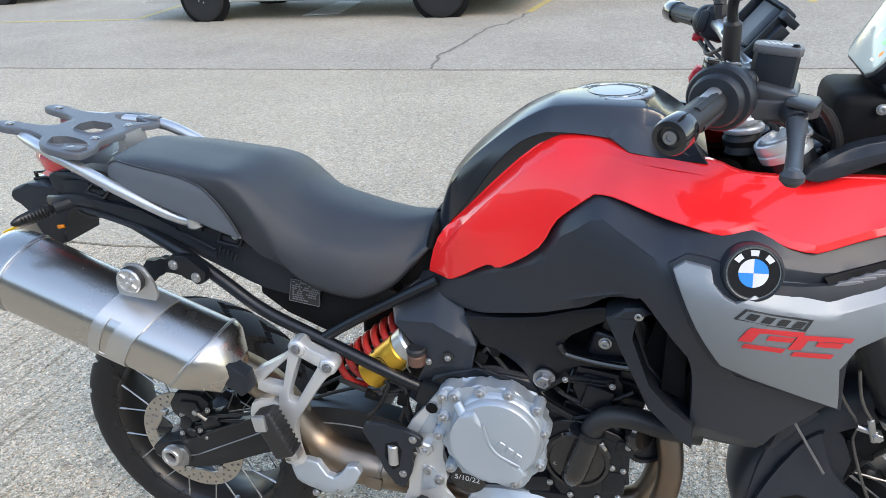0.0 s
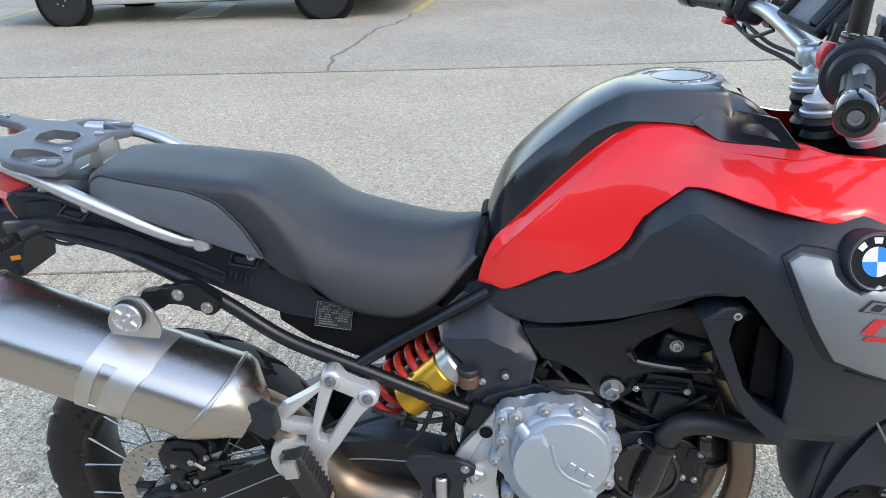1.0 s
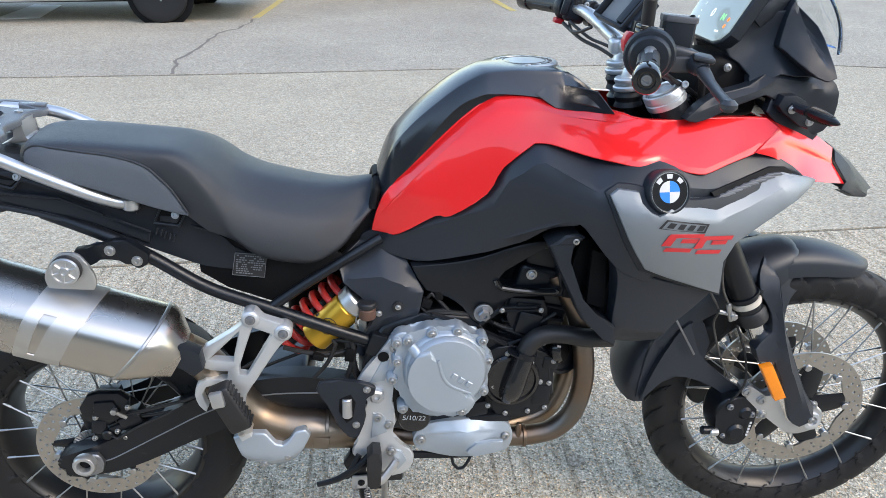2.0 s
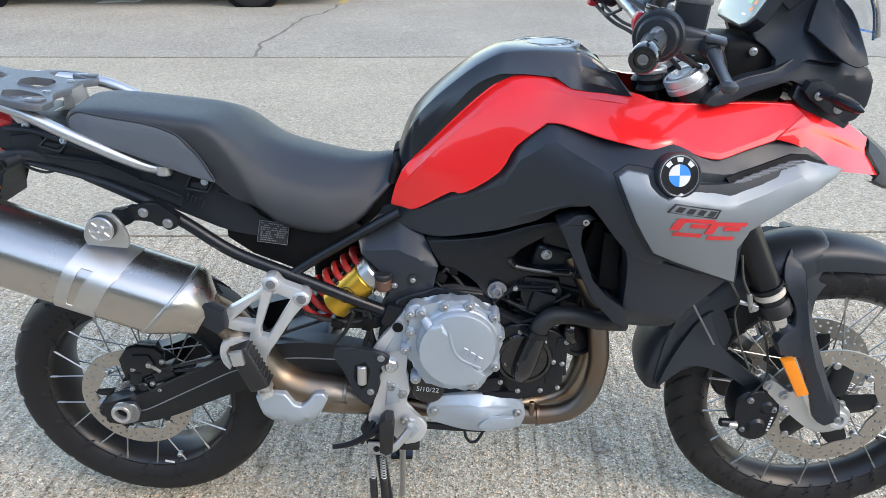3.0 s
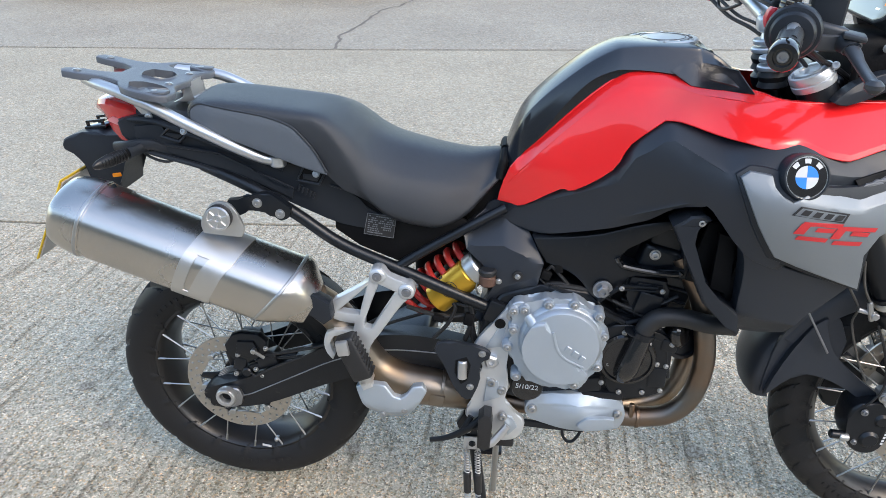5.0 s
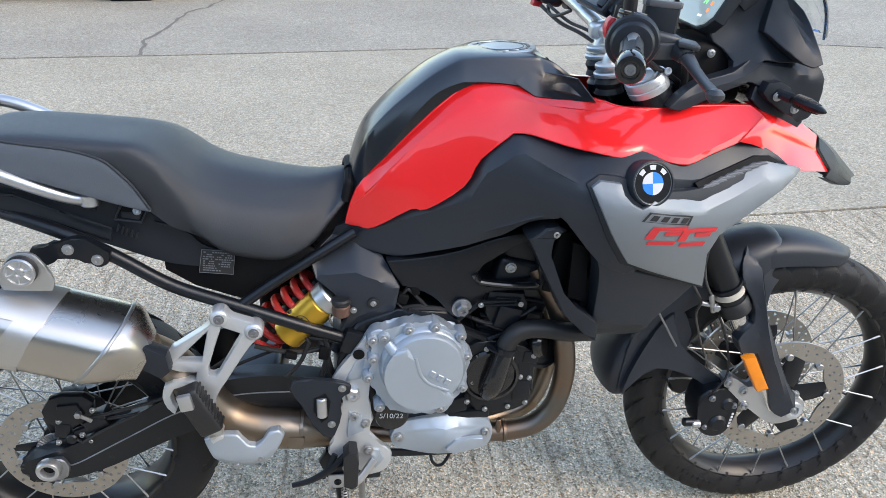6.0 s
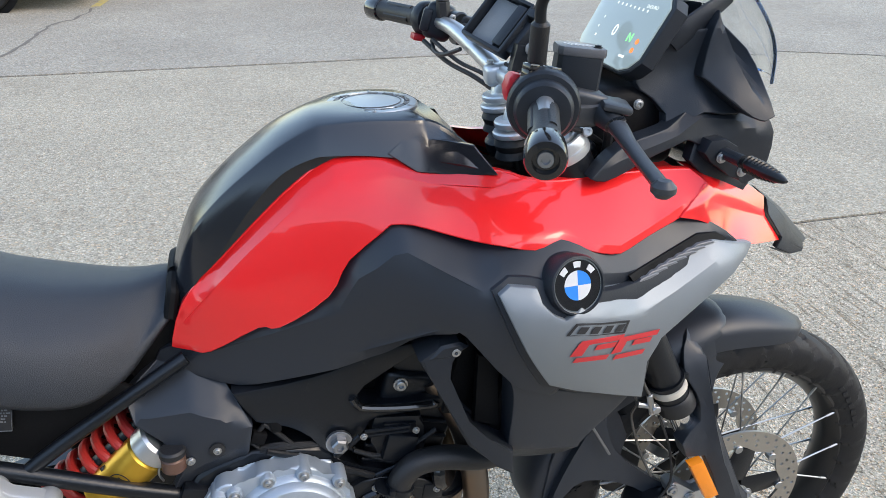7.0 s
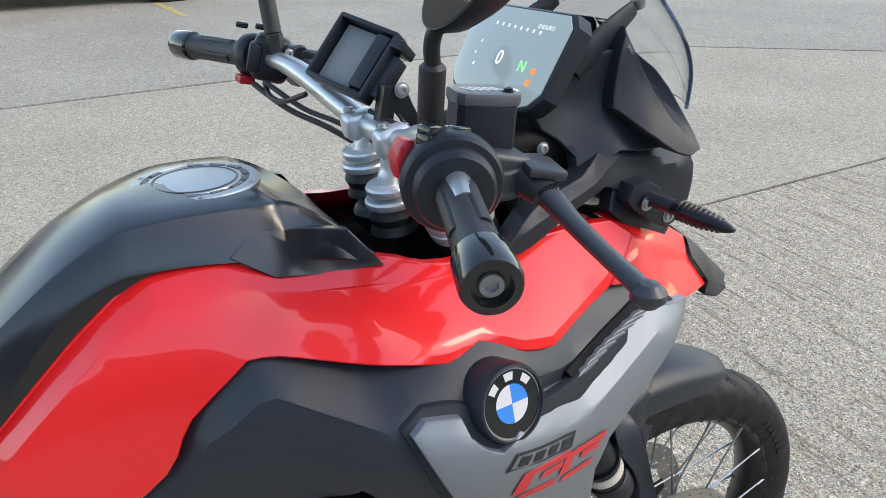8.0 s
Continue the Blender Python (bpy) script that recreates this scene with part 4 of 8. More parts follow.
for s in (-1, 1):
    bm = BM()
    slab(bm, [(-.236, .972), (-.222, .980), (-.19, .972), (-.178, .958), (-.195, .955)], s * .0765, s * .070, .002)
    part("clear_lens", bm, pbr("pink_lens", (0.75, 0.25, 0.25), 0.1, 0, 0.1, 40, coat=0.8), lamp)
bm = BM()
slab(bm, [(-.364, .888), (-.362, .910), (-.34, .922), (-.29, .931), (-.235, .918), (-.17, .93), (-.16, .905), (-.225, .885), (-.245, .85), (-.250, .80), (-.29, .79), (-.318, .83), (-.322, .874)], -.055, .055, .008, smooth=2, segs=3)
part("plate_holder", bm, BLACK_PLASTIC, tail).location = (.018, 0, 0)
bm = BM()
box(bm, (-.30, -.0, .932), (.050, .055, .010), (0, -8, 0), .004)
for x, y in ((-.318, -.022), (-.284, -.022), (-.318, .022), (-.284, .022)):
    box(bm, (x, y, .940), (.006, .006, .012), (0, -8, 0), .001)
box(bm, (-.300, -.022, .946), (.042, .006, .005), (0, -8, 0), .001)
box(bm, (-.300, .022, .946), (.042, .006, .005), (0, -8, 0), .001)
part("plate_lamp", bm, GLOSS_BLACK, tail).location = (.018, 0, 0)
bm = BM()
pm = pose(-.378, 0, .745, 0, -64, 0)
box(bm, (-.378, 0, .745), (.21, .22, .003), (0, -64, 0), .001)
plate = part("number_plate", bm, PLATE_YELLOW, tail, "yellow number plate")
bm = BM()
bmesh.ops.create_cube(bm, size=1, matrix=pm @ Matrix.Translation((0, 0, -.0032)) @ Matrix.Diagonal((.198, .208, .003, 1)))
part("plate_back", bm, pbr("grey_plate_backing", (0.42, 0.40, 0.38), 0.5, 0, 0.1, 20), plate, "pale grey plate backing")
bm = BM()
for r in (-1, 1):
    for k in range(4 if r > 0 else 3):
        m = pm @ Matrix.Translation((r * .045, -.075 + .05 * k, .0024))
        bmesh.ops.create_cube(bm, size=1, matrix=m @ Matrix.Diagonal((.065, .034, .001, 1)))
part("plate_bar", bm, PAPER, plate)
bm = BM()
box(bm, (-.235, -.056, .838), (.02, .004, .009), (0, -10, 0), .002)
part("side_reflector", bm, ORANGE, tail)


SIGNAL_BLACK = pbr("smoked_signal_black", (0.010, 0.010, 0.011), 0.32, 0, 0.1, 20, spec=0.35)


def signal(root, tip, width, parent):
    a, b = Vector(root), Vector(tip)
    s = new("turn_signal")
    s.parent = parent
    tagged(s, "black turn signal on a short stalk")
    mid = a.lerp(b, .38)
    part("stalk", sweep(BM(), [a, a.lerp(mid, .5), mid], [.013, .011, .012], 12, flat=.8), BLACK_PLASTIC, s)
    bm = sweep(BM(), [mid, a.lerp(b, .5), a.lerp(b, .72), a.lerp(b, .9), b], [.008, .0135, .0135, .010, .003], 14, 5, flat=.7)
    part("lens", bm, SIGNAL_BLACK, s)
    bm = BM()
    d = (b - a).normalized()
    for k in range(9):
        p = a.lerp(b, .46 + .05 * k)
        r = .0132 - .0009 * max(0, k - 4)
        lathe(bm, [(r * .86, -.0016), (r * 1.0, 0), (r * .86, .0016)], p, d, 12)
    part("rib", bm, SIGNAL_BLACK, s)
    return s


for s in (-1, 1):
    signal((-.128, s * .108, .925), (-.186, s * .222, .912), .02, tail)
    bm = BM()
    sweep(bm, [(-.08, s * .10, .905), (-.115, s * .115, .928), (-.16, s * .12, .925), (-.20, s * .10, .915)], .012, 10, flat=.7)
    bolt(bm, (-.118, s * .118, .930), .006, (0, s, 0))
    part("signal_arm", bm, BLACK_PLASTIC, tail)
part("cable", sweep(BM(), [(-.06, -.10, .905), (-.09, -.11, .892), (-.125, -.11, .90), (-.15, -.10, .915)], .003, 8), SOFT_RUBBER, tail)

# luggage rack
rack = new("luggage_rack")
rack.parent = bike
tagged(rack, "silver tube rack with grey cast carrier plate")
for s in (-1, 1):
    bm = BM()
    out = [(.147, -.130, .914), (.125, -.135, .916), (.081, -.142, .934), (-.014, -.150, .980), (-.090, -.152, 1.018), (-.118, -.148, 1.027), (-.165, -.134, 1.040), (-.215, -.110, 1.047), (-.25, -.085, 1.050)]
    if s > 0:
        out = [(.147, .080, .930), (.120, .086, .955), (.040, .090, .996), (-.020, .090, 1.023), (-.055, .090, 1.032), (-.100, .088, 1.036), (-.165, .074, 1.042), (-.215, .055, 1.047), (-.25, .025, 1.050)]
    sweep(bm, out, .0115, 14)
    part("rail", bm, ALLOY, rack, "satin silver tube")
    bm = BM()
    ye = -.130 if s < 0 else .080
    rod(bm, (.147, ye, .900), (.147, ye, .924), .016, 24, .003)
    rod(bm, (.147, ye, .924), (.147, ye, .928), .009, 6, .001)
    part("rail_eye", bm, ALLOY, rack)
    bm = BM()
    slab(bm, [(-.165, 1.025), (-.150, 1.03), (-.105, .985), (-.112, .975), (-.128, .980)], s * .106, s * .092, .003)
    bolt(bm, (-.118, s * .108, .984), .006, (0, s, 0))
    part("stay", bm, ALLOY, rack)
bm = BM()
slab(bm, [(-.078, 1.036), (-.062, 1.036), (-.062, 1.004), (-.048, .996), (-.105, .992), (-.078, 1.004)], -.020, .045, .003)
part("front_stay", bm, ALLOY, rack)
half = [(-.190, 0), (-.190, .022), (-.215, .040), (-.262, .048), (-.283, .056), (-.287, .072), (-.278, .086), (-.250, .088), (-.205, .080), (-.165, .090), (-.143, .124), (-.110, .140), (-.070, .142), (-.050, .132), (-.048, .092), (-.062, .066), (-.066, .040), (-.060, 0)]
outline = [(x, y) for x, y in half] + [(x, -y) for x, y in half[::-1][1:-1]]
hl = [(-.140, .092), (-.120, .074), (-.082, .078), (-.064, .090), (-.085, .100), (-.100, .104), (-.108, .122), (-.128, .118)]
hc = [(-.152, 0), (-.144, .028), (-.108, .034), (-.092, .018), (-.092, -.018), (-.108, -.034), (-.144, -.028)]
loop = [(p[0], p[1]) for p in spline([(x, y, 0) for x, y in outline], 2, True, 38)]
holes = [[(p[0], p[1]) for p in spline([(x, y * s, 0) for x, y in h], 2, True)] for h, s in ((hl, 1), (hl, -1), (hc, 1))]


RACK_Y = -.031


def rack_z(x):
    return 1.046 + (-.09 - x) * .14


v, f = cells(loop, .012, holes)
bm = BM()
for lift in (0, -.013):
    vs = [bm.verts.new((p[0], p[1], rack_z(p[0]) + lift)) for p in v]
    for t in f:
        bm.faces.new([vs[i] for i in (t if lift == 0 else t[::-1])])
for lp in (loop, *holes):
    p = [bm.verts.new((x, y, rack_z(x))) for x, y in lp]
    q = [bm.verts.new((x, y, rack_z(x) - .013)) for x, y in lp]
    for i in range(len(p)):
        bm.faces.new((p[i - 1], p[i], q[i], q[i - 1]))
bmesh.ops.remove_doubles(bm, verts=bm.verts, dist=.0002)
rim = [e for e in bm.edges if len(e.link_faces) == 2 and e.calc_face_angle(0) > 1.2 and sum(w.co.z - rack_z(w.co.x) for w in e.verts) > -.004]
bmesh.ops.bevel(bm, geom=rim, offset=.003, segments=2, affect="EDGES", profile=.5)
RACK_GREY = pbr("grey_cast_carrier", (0.098, 0.106, 0.120), 0.42, 0.25, 0.1, 12, 0.2, 700)
part("carrier_plate", bm, RACK_GREY, rack, "dark grey cast carrier plate", 40).location.y = RACK_Y
bolts(rack, [(x, RACK_Y + s * y, rack_z(x)) for s in (-1, 1) for x, y in ((-.257, .067), (-.080, .116), (-.080, .050))], .0065, (0, 0, 1), .003)
for s in (-1, 1):
    bm = BM()
    slab(bm, [(-.098, .110), (-.066, .102), (-.052, .108), (-.054, .126), (-.070, .133), (-.100, .128)], 0, .006, .002, Matrix.Translation((0, 0, rack_z(-.07) - .003)) @ Matrix.Diagonal((1, s, 1, 1)), smooth=2)
    part("mount_pad", bm, RACK_GREY, rack).location.y = RACK_Y

# seat
seat = new("seat")
seat.parent = bike
tagged(seat, "one-piece black vinyl seat with grey side pads")
SX = [-.044, -.037, -.018, .02, .08, .14, .185, .225, .255, .280, .305, .330, .369, .428, .475, .520, .550, .575, .592]
ST = [.988, 1.012, 1.027, 1.033, 1.031, 1.026, 1.022, 1.018, 1.011, .999, .981, .961, .942, .927, .918, .914, .916, .920, .920]
SL = [.975, .970, .970, .968, .970, .940, .923, .910, .885, .862, .850, .836, .806, .790, .787, .806, .835, .862, .880]
SW = [.088, .112, .134, .145, .148, .150, .150, .150, .150, .150, .150, .150, .150, .147, .138, .118, .097, .080, .070]
rings = []
for x, zt, zl, w in zip(SX, ST, SL, SW):
    h = zt - zl
    rider = min(1, max(0, (x - .24) / .10))
    half = [(0, 0), (.35, .001 + .005 * rider), (.66, .003 + .027 * rider), (.86, .006 + .046 * rider), (.965, .013 + .072 * rider), (1.0, .028 + .088 * rider)]
    pts = [(w * a, zt - min(b, h * (.28 + .12 * i))) for i, (a, b) in enumerate(half)]
    pts += [(w * (1.0 - .02 * rider), zl + .45 * (pts[-1][1] - zl)), (w * (.97 - .05 * rider), zl)]
    rings.append([Vector((x, -y, z)) for y, z in pts[::-1]] + [Vector((x, y, z - .26 * y * (1 - rider))) for y, z in pts[1:]])
n = len(rings[0])
lines = [spline([r[i] for r in rings], 4) for i in range(n)]
rings2 = [spline([ln[k] for ln in lines], 3, corner=170) for k in range(len(lines[0]))]
bm = loft(BM(), [list(r) for r in rings2], True, True)
part("cushion", bm, SEAT, seat, "black vinyl seat cushion", 50)


def seat_side(x, z):
    w = float(np.interp(x, SX, SW))
    zt, zl = float(np.interp(x, SX, ST)), float(np.interp(x, SX, SL))
    t = (z - zl) / max(.01, zt - zl)
    return -w * (1.0 - .22 * max(0, t - .55) ** 1.4)


for s in (-1, 1):
    bm = BM()
    panel(bm, [(-.012, 1.013), (.004, 1.019), (.030, 1.017), (.076, 1.011), (.135, 1.002), (.180, .986), (.204, .964), (.224, .940), (.248, .896), (.20, .910), (.157, .925), (.10, .945), (.05, .962), (.010, .972), (-.010, .978), (-.019, .994)], seat_side, .006, -.0035, .012, side=-1 if s < 0 else 1)
    if s > 0:
        for q in bm.verts:
            q.co.y = abs(q.co.y) - .004
            q.co.z -= .040
    part("side_pad", bm, SEAT_SIDE, seat, "grey vinyl side pad", 50)
    bm = BM()
    line = [(-.022, 1.002), (-.012, 1.016), (.004, 1.022), (.030, 1.020), (.076, 1.014), (.135, 1.005), (.182, .989), (.207, .967), (.227, .942), (.250, .900)]
    sweep(bm, [(x, -s * -1 * (-seat_side(x, z) + (.0035 if s < 0 else -.0005)), z - (0 if s < 0 else .040)) for x, z in line], .0022, 8)
    part("piping", bm, SEAT, seat)
bm = BM()
sweep(bm, [(.585, -.070, .875), (.592, -.062, .91), (.594, -.03, .926), (.594, .03, .926), (.592, .062, .91), (.585, .070, .875)], .010, 10)
part("front_lip", bm, DEEP_BLACK, seat)

# fuel tank cover
tank = new("fuel_tank")
tank.parent = bike
tagged(tank, "black tank cover between red side panels")
# x, then half sections: centre height, rim (half width, height), shoulder over the recess (half width, height)
TS = [(.588, .918, .040, .905, .058, .872), (.598, .950, .052, .934, .068, .890), (.612, .990, .066, .976, .080, .912), (.630, 1.024, .076, 1.012, .089, .940), (.664, 1.062, .083, 1.052, .098, .985), (.705, 1.098, .088, 1.089, .104, 1.044),
      (.745, 1.128, .090, 1.120, .107, 1.087), (.785, 1.148, .092, 1.142, .110, 1.107), (.810, 1.1525, .093, 1.147, .112, 1.110), (.850, 1.1535, .094, 1.150, .116, 1.110), (.890, 1.1535, .095, 1.150, .121, 1.107), (.930, 1.152, .094, 1.149, .125, 1.103),
      (.944, 1.143, .090, 1.1465, .126, 1.101), (.962, 1.128, .088, 1.139, .127, 1.098), (.985, 1.113, .092, 1.124, .128, 1.094), (1.010, 1.096, .100, 1.104, .128, 1.086), (1.036, 1.078, .108, 1.080, .128, 1.072)]
rings = []
for x, zt, we, ze, wr, zr in TS:
    step = float(np.interp(x, [.60, .64, .80, .90, .95], [.002, .008, .008, .004, .001]))
    wm, zm = we + (wr - we) * .62, ze + (zr - ze) * .45
    half = [(0, zt), (we * .55, zt - .0008), (we - .006, ze + .0014), (we, ze - .0006), (we + .0035, ze - .006), (wm, zm), (wr, zr), (wr - step, zr - .003), (wr - step, zr - .040), (wr - .03, zr - .055)]
    fall = .20 * min(1, max(0, (.86 - x) / .08))
    rings.append([Vector((x, -y, z)) for y, z in half[::-1]] + [Vector((x, y, z - fall * y)) for y, z in half[1:]])
lines = [spline([r[i] for r in rings], 5, corner=40) for i in range(len(rings[0]))]
part("tank_cover", loft(BM(), [[ln[k] for ln in lines] for k in range(len(lines[0]))]), TANK_BLACK, tank, "satin black tank cover", 24)


def flipped(bm, s):
    for q in bm.verts:
        q.co.y = s * abs(q.co.y)
    return bm


for s in (-1, 1):
    bm = BM()
    panel(bm, [(.884, 1.112), (.904, 1.127), (.923, 1.129), (.965, 1.122), (1.004, 1.113), (1.032, 1.079), (.968, 1.083), (.920, 1.090)], Field([(.89, 1.112, -.117), (1.03, 1.08, -.129), (1.0, 1.113, -.109), (.92, 1.127, -.111), (.95, 1.086, -.131)]), .012, -.003, .010, smooth=1)
    for q in bm.verts:
        q.co.y = s * abs(q.co.y)
    part("knee_inlay", bm, TANK_BLACK, tank, "", 20)
bm = BM()
C = Vector((.884, .004, 1.1500))
lathe(bm, [(.066, -.004), (.066, .001), (.064, .003), (.055, .0035), (.0545, .002), (.048, .002), (.047, .0035), (.030, .0045), (.0, .005)], C, (-.03, 0, 1), 56)
cap = part("filler_cap", bm, STEEL, tank, "bright alloy filler cap", 25)
bolts(cap, [C + Vector((.0595 * math.cos(a), .0595 * math.sin(a), .0032 + .0018 * math.cos(a))) for a in (2 * math.pi * k / 6 + .4 for k in range(6))], .0028, (0, 0, 1), .0012)
bm = BM()
for k in range(14):
    if k % 5 != 4:
        a = 2 * math.pi * k / 14
        box(bm, C + Vector((.0515 * math.cos(a), .0515 * math.sin(a), .0030 + .03 * .0515 * math.cos(a))), (.0055, .015, .0016), (0, 0, math.degrees(a)), 0)
lathe(bm, [(.0415, .0040), (.0430, .0040), (.0430, .0046), (.0415, .0046)], C, (-.03, 0, 1), 48, True)
tagged(part("print_bar", bm, pbr("etched_mark", (0.10, 0.10, 0.10), 0.5, 0.3, 0.05, 40), cap), kind="stuff")

# red side panels, grey fairing, silver inlays, shrouds: both sides
RED_LINE = [(.584, .834), (.605, .903), (.654, .960), (.715, 1.026), (.765, 1.074), (.814, 1.106), (.875, 1.111), (.895, 1.101), (.926, 1.093), (1.037, 1.080), (1.080, 1.070), (1.148, 1.068), (1.221, 1.072), (1.328, 1.072), (1.344, 1.058), (1.318, 1.041), (1.296, 1.022), (1.229, 1.005), (1.180, .993), (1.145, .997), (1.125, 1.003), (1.097, 1.013), (1.057, 1.005), (1.011, 1.013), (.962, 1.021), (.903, 1.036), (.874, 1.036), (.820, .990), (.792, .939), (.728, .889), (.701, .885), (.635, .837), (.610, .834)]
DARK_LINE = [(.553, .793), (.613, .789), (.672, .781), (.738, .797), (.832, .829), (.872, .847), (.907, .882), (.951, .900), (.965, .896), (1.03, .820), (1.084, .795), (1.151, .771), (1.242, .745), (1.238, .82), (1.25, .862), (1.33, .915), (1.41, .958), (1.37, .992),
             (1.299, 1.028), (1.229, 1.013), (1.180, 1.002), (1.145, 1.006), (1.097, 1.021), (1.057, 1.014), (1.011, 1.022), (.962, 1.030), (.903, 1.044), (.874, 1.044), (.812, .998), (.784, .947), (.728, .898), (.695, .893), (.635, .846), (.60, .838), (.566, .82)]
SILVER_LINE = [(.997, .965), (1.010, .974), (1.043, .971), (1.047, .955), (1.062, .940), (1.079, .932), (1.097, .940), (1.112, .950), (1.130, .954), (1.166, .950), (1.207, .948), (1.228, .950), (1.272, .966), (1.317, .982), (1.346, .984), (1.428, .964), (1.338, .922), (1.246, .868), (1.229, .830), (1.244, .755), (1.074, .828), (1.035, .887)]
TRIM_LINE = [(.990, .968), (1.012, .981), (1.05, .978), (1.10, .96), (1.2, .951), (1.30, .975), (1.25, .87), (1.24, .83), (1.252, .745), (1.066, .822), (1.026, .885)]
# the red panel is drawn between its upper and lower edges, with a slight bulge
RED_UP = [(.584, .834, -.072), (.605, .903, -.085), (.654, .960, -.100), (.715, 1.026, -.111), (.765, 1.074, -.116), (.814, 1.106, -.116), (.875, 1.111, -.120), (.926, 1.093, -.123), (1.037, 1.080, -.124), (1.148, 1.068, -.133), (1.221, 1.072, -.134), (1.328, 1.073, -.125)]
RED_LOW = [(.610, .834, -.088), (.635, .837, -.102), (.701, .885, -.133), (.792, .939, -.166), (.820, .990, -.168), (.874, 1.036, -.170), (.962, 1.021, -.192), (1.057, 1.005, -.229), (1.145, .997, -.233), (1.229, 1.005, -.212), (1.297, 1.022, -.191)]
RED_MID = [((a[0] + b[0]) / 2, (a[1] + b[1]) / 2, (a[2] + b[2]) / 2 - .007) for a, b in zip(RED_UP[2:], RED_LOW[2:])]
RED_MID[-1:] = [(1.344, 1.058, -.163), (1.318, 1.041, -.180)]
RED_SIDE = Field(RED_UP + RED_LOW + RED_MID, 1.5e-3)
LOUVRE_GREY = pbr("grey_louvre_plastic", (0.15, 0.155, 0.165), 0.35, 0, 0.1, 20)
body = new("bodywork")
body.parent = bike
tagged(body, "red, dark grey and silver side fairings")


BEAK = [[(1.327, -.122, 1.074), (1.36, -.117, 1.071), (1.392, -.112, 1.065), (1.43, -.106, 1.047), (1.47, -.099, 1.025), (1.510, -.090, 1.002)],
        [(1.343, -.164, 1.0595), (1.37, -.154, 1.046), (1.40, -.144, 1.032), (1.43, -.134, 1.018), (1.465, -.122, 1.001), (1.500, -.109, .985)],
        [(1.299, -.190, 1.029), (1.338, -.176, 1.038), (1.375, -.160, 1.024), (1.41, -.146, 1.010), (1.45, -.131, .994), (1.503, -.112, .975)],
        [(1.290, -.194, 1.021), (1.330, -.187, 1.010), (1.364, -.184, .992), (1.382, -.186, .971), (1.437, -.170, .957), (1.530, -.124, .937)]]


def beak(bm):
    """The folded front of the red panel: flat bands between four long edges, with rounded folds and a turned-in rim."""
    lines = [spline([Vector(p) for p in row], 4, corner=70) for row in BEAK]
    rows = []
    for k, (a, b) in enumerate(zip(lines, lines[1:])):
        for t in ((0, .04, .35, .7, .96) if k == 0 else (.04, .35, .7, .96)):
            rows.append([p.lerp(q, t) + Vector((0, -.0006 * math.sin(math.pi * t), 0)) for p, q in zip(a, b)])
    rows.append(lines[-1])
    n = len(rows[0])
    vs = [[bm.verts.new(p) for p in r] for r in rows]
    for a, b in zip(vs, vs[1:]):
        for k in range(n - 1):
            bm.faces.new((a[k], a[k + 1], b[k + 1], b[k]))
    rim = vs[0] + [r[-1] for r in vs[1:]] + vs[-1][-2::-1] + [r[0] for r in vs[-2:0:-1]]
    mid = sum((v.co for v in rim), Vector()) / len(rim)
    for out, deep in ((.0012, .0015), (.0008, .012)):
        ring = []
        for v in rim:
            d = v.co - mid
            ring.append(bm.verts.new(v.co + Vector((d.x, 0, d.z)).normalized() * out + Vector((0, deep, 0))))
        for k in range(len(rim)):
            bm.faces.new((rim[k - 1], rim[k], ring[k], ring[k - 1]))
        rim = ring


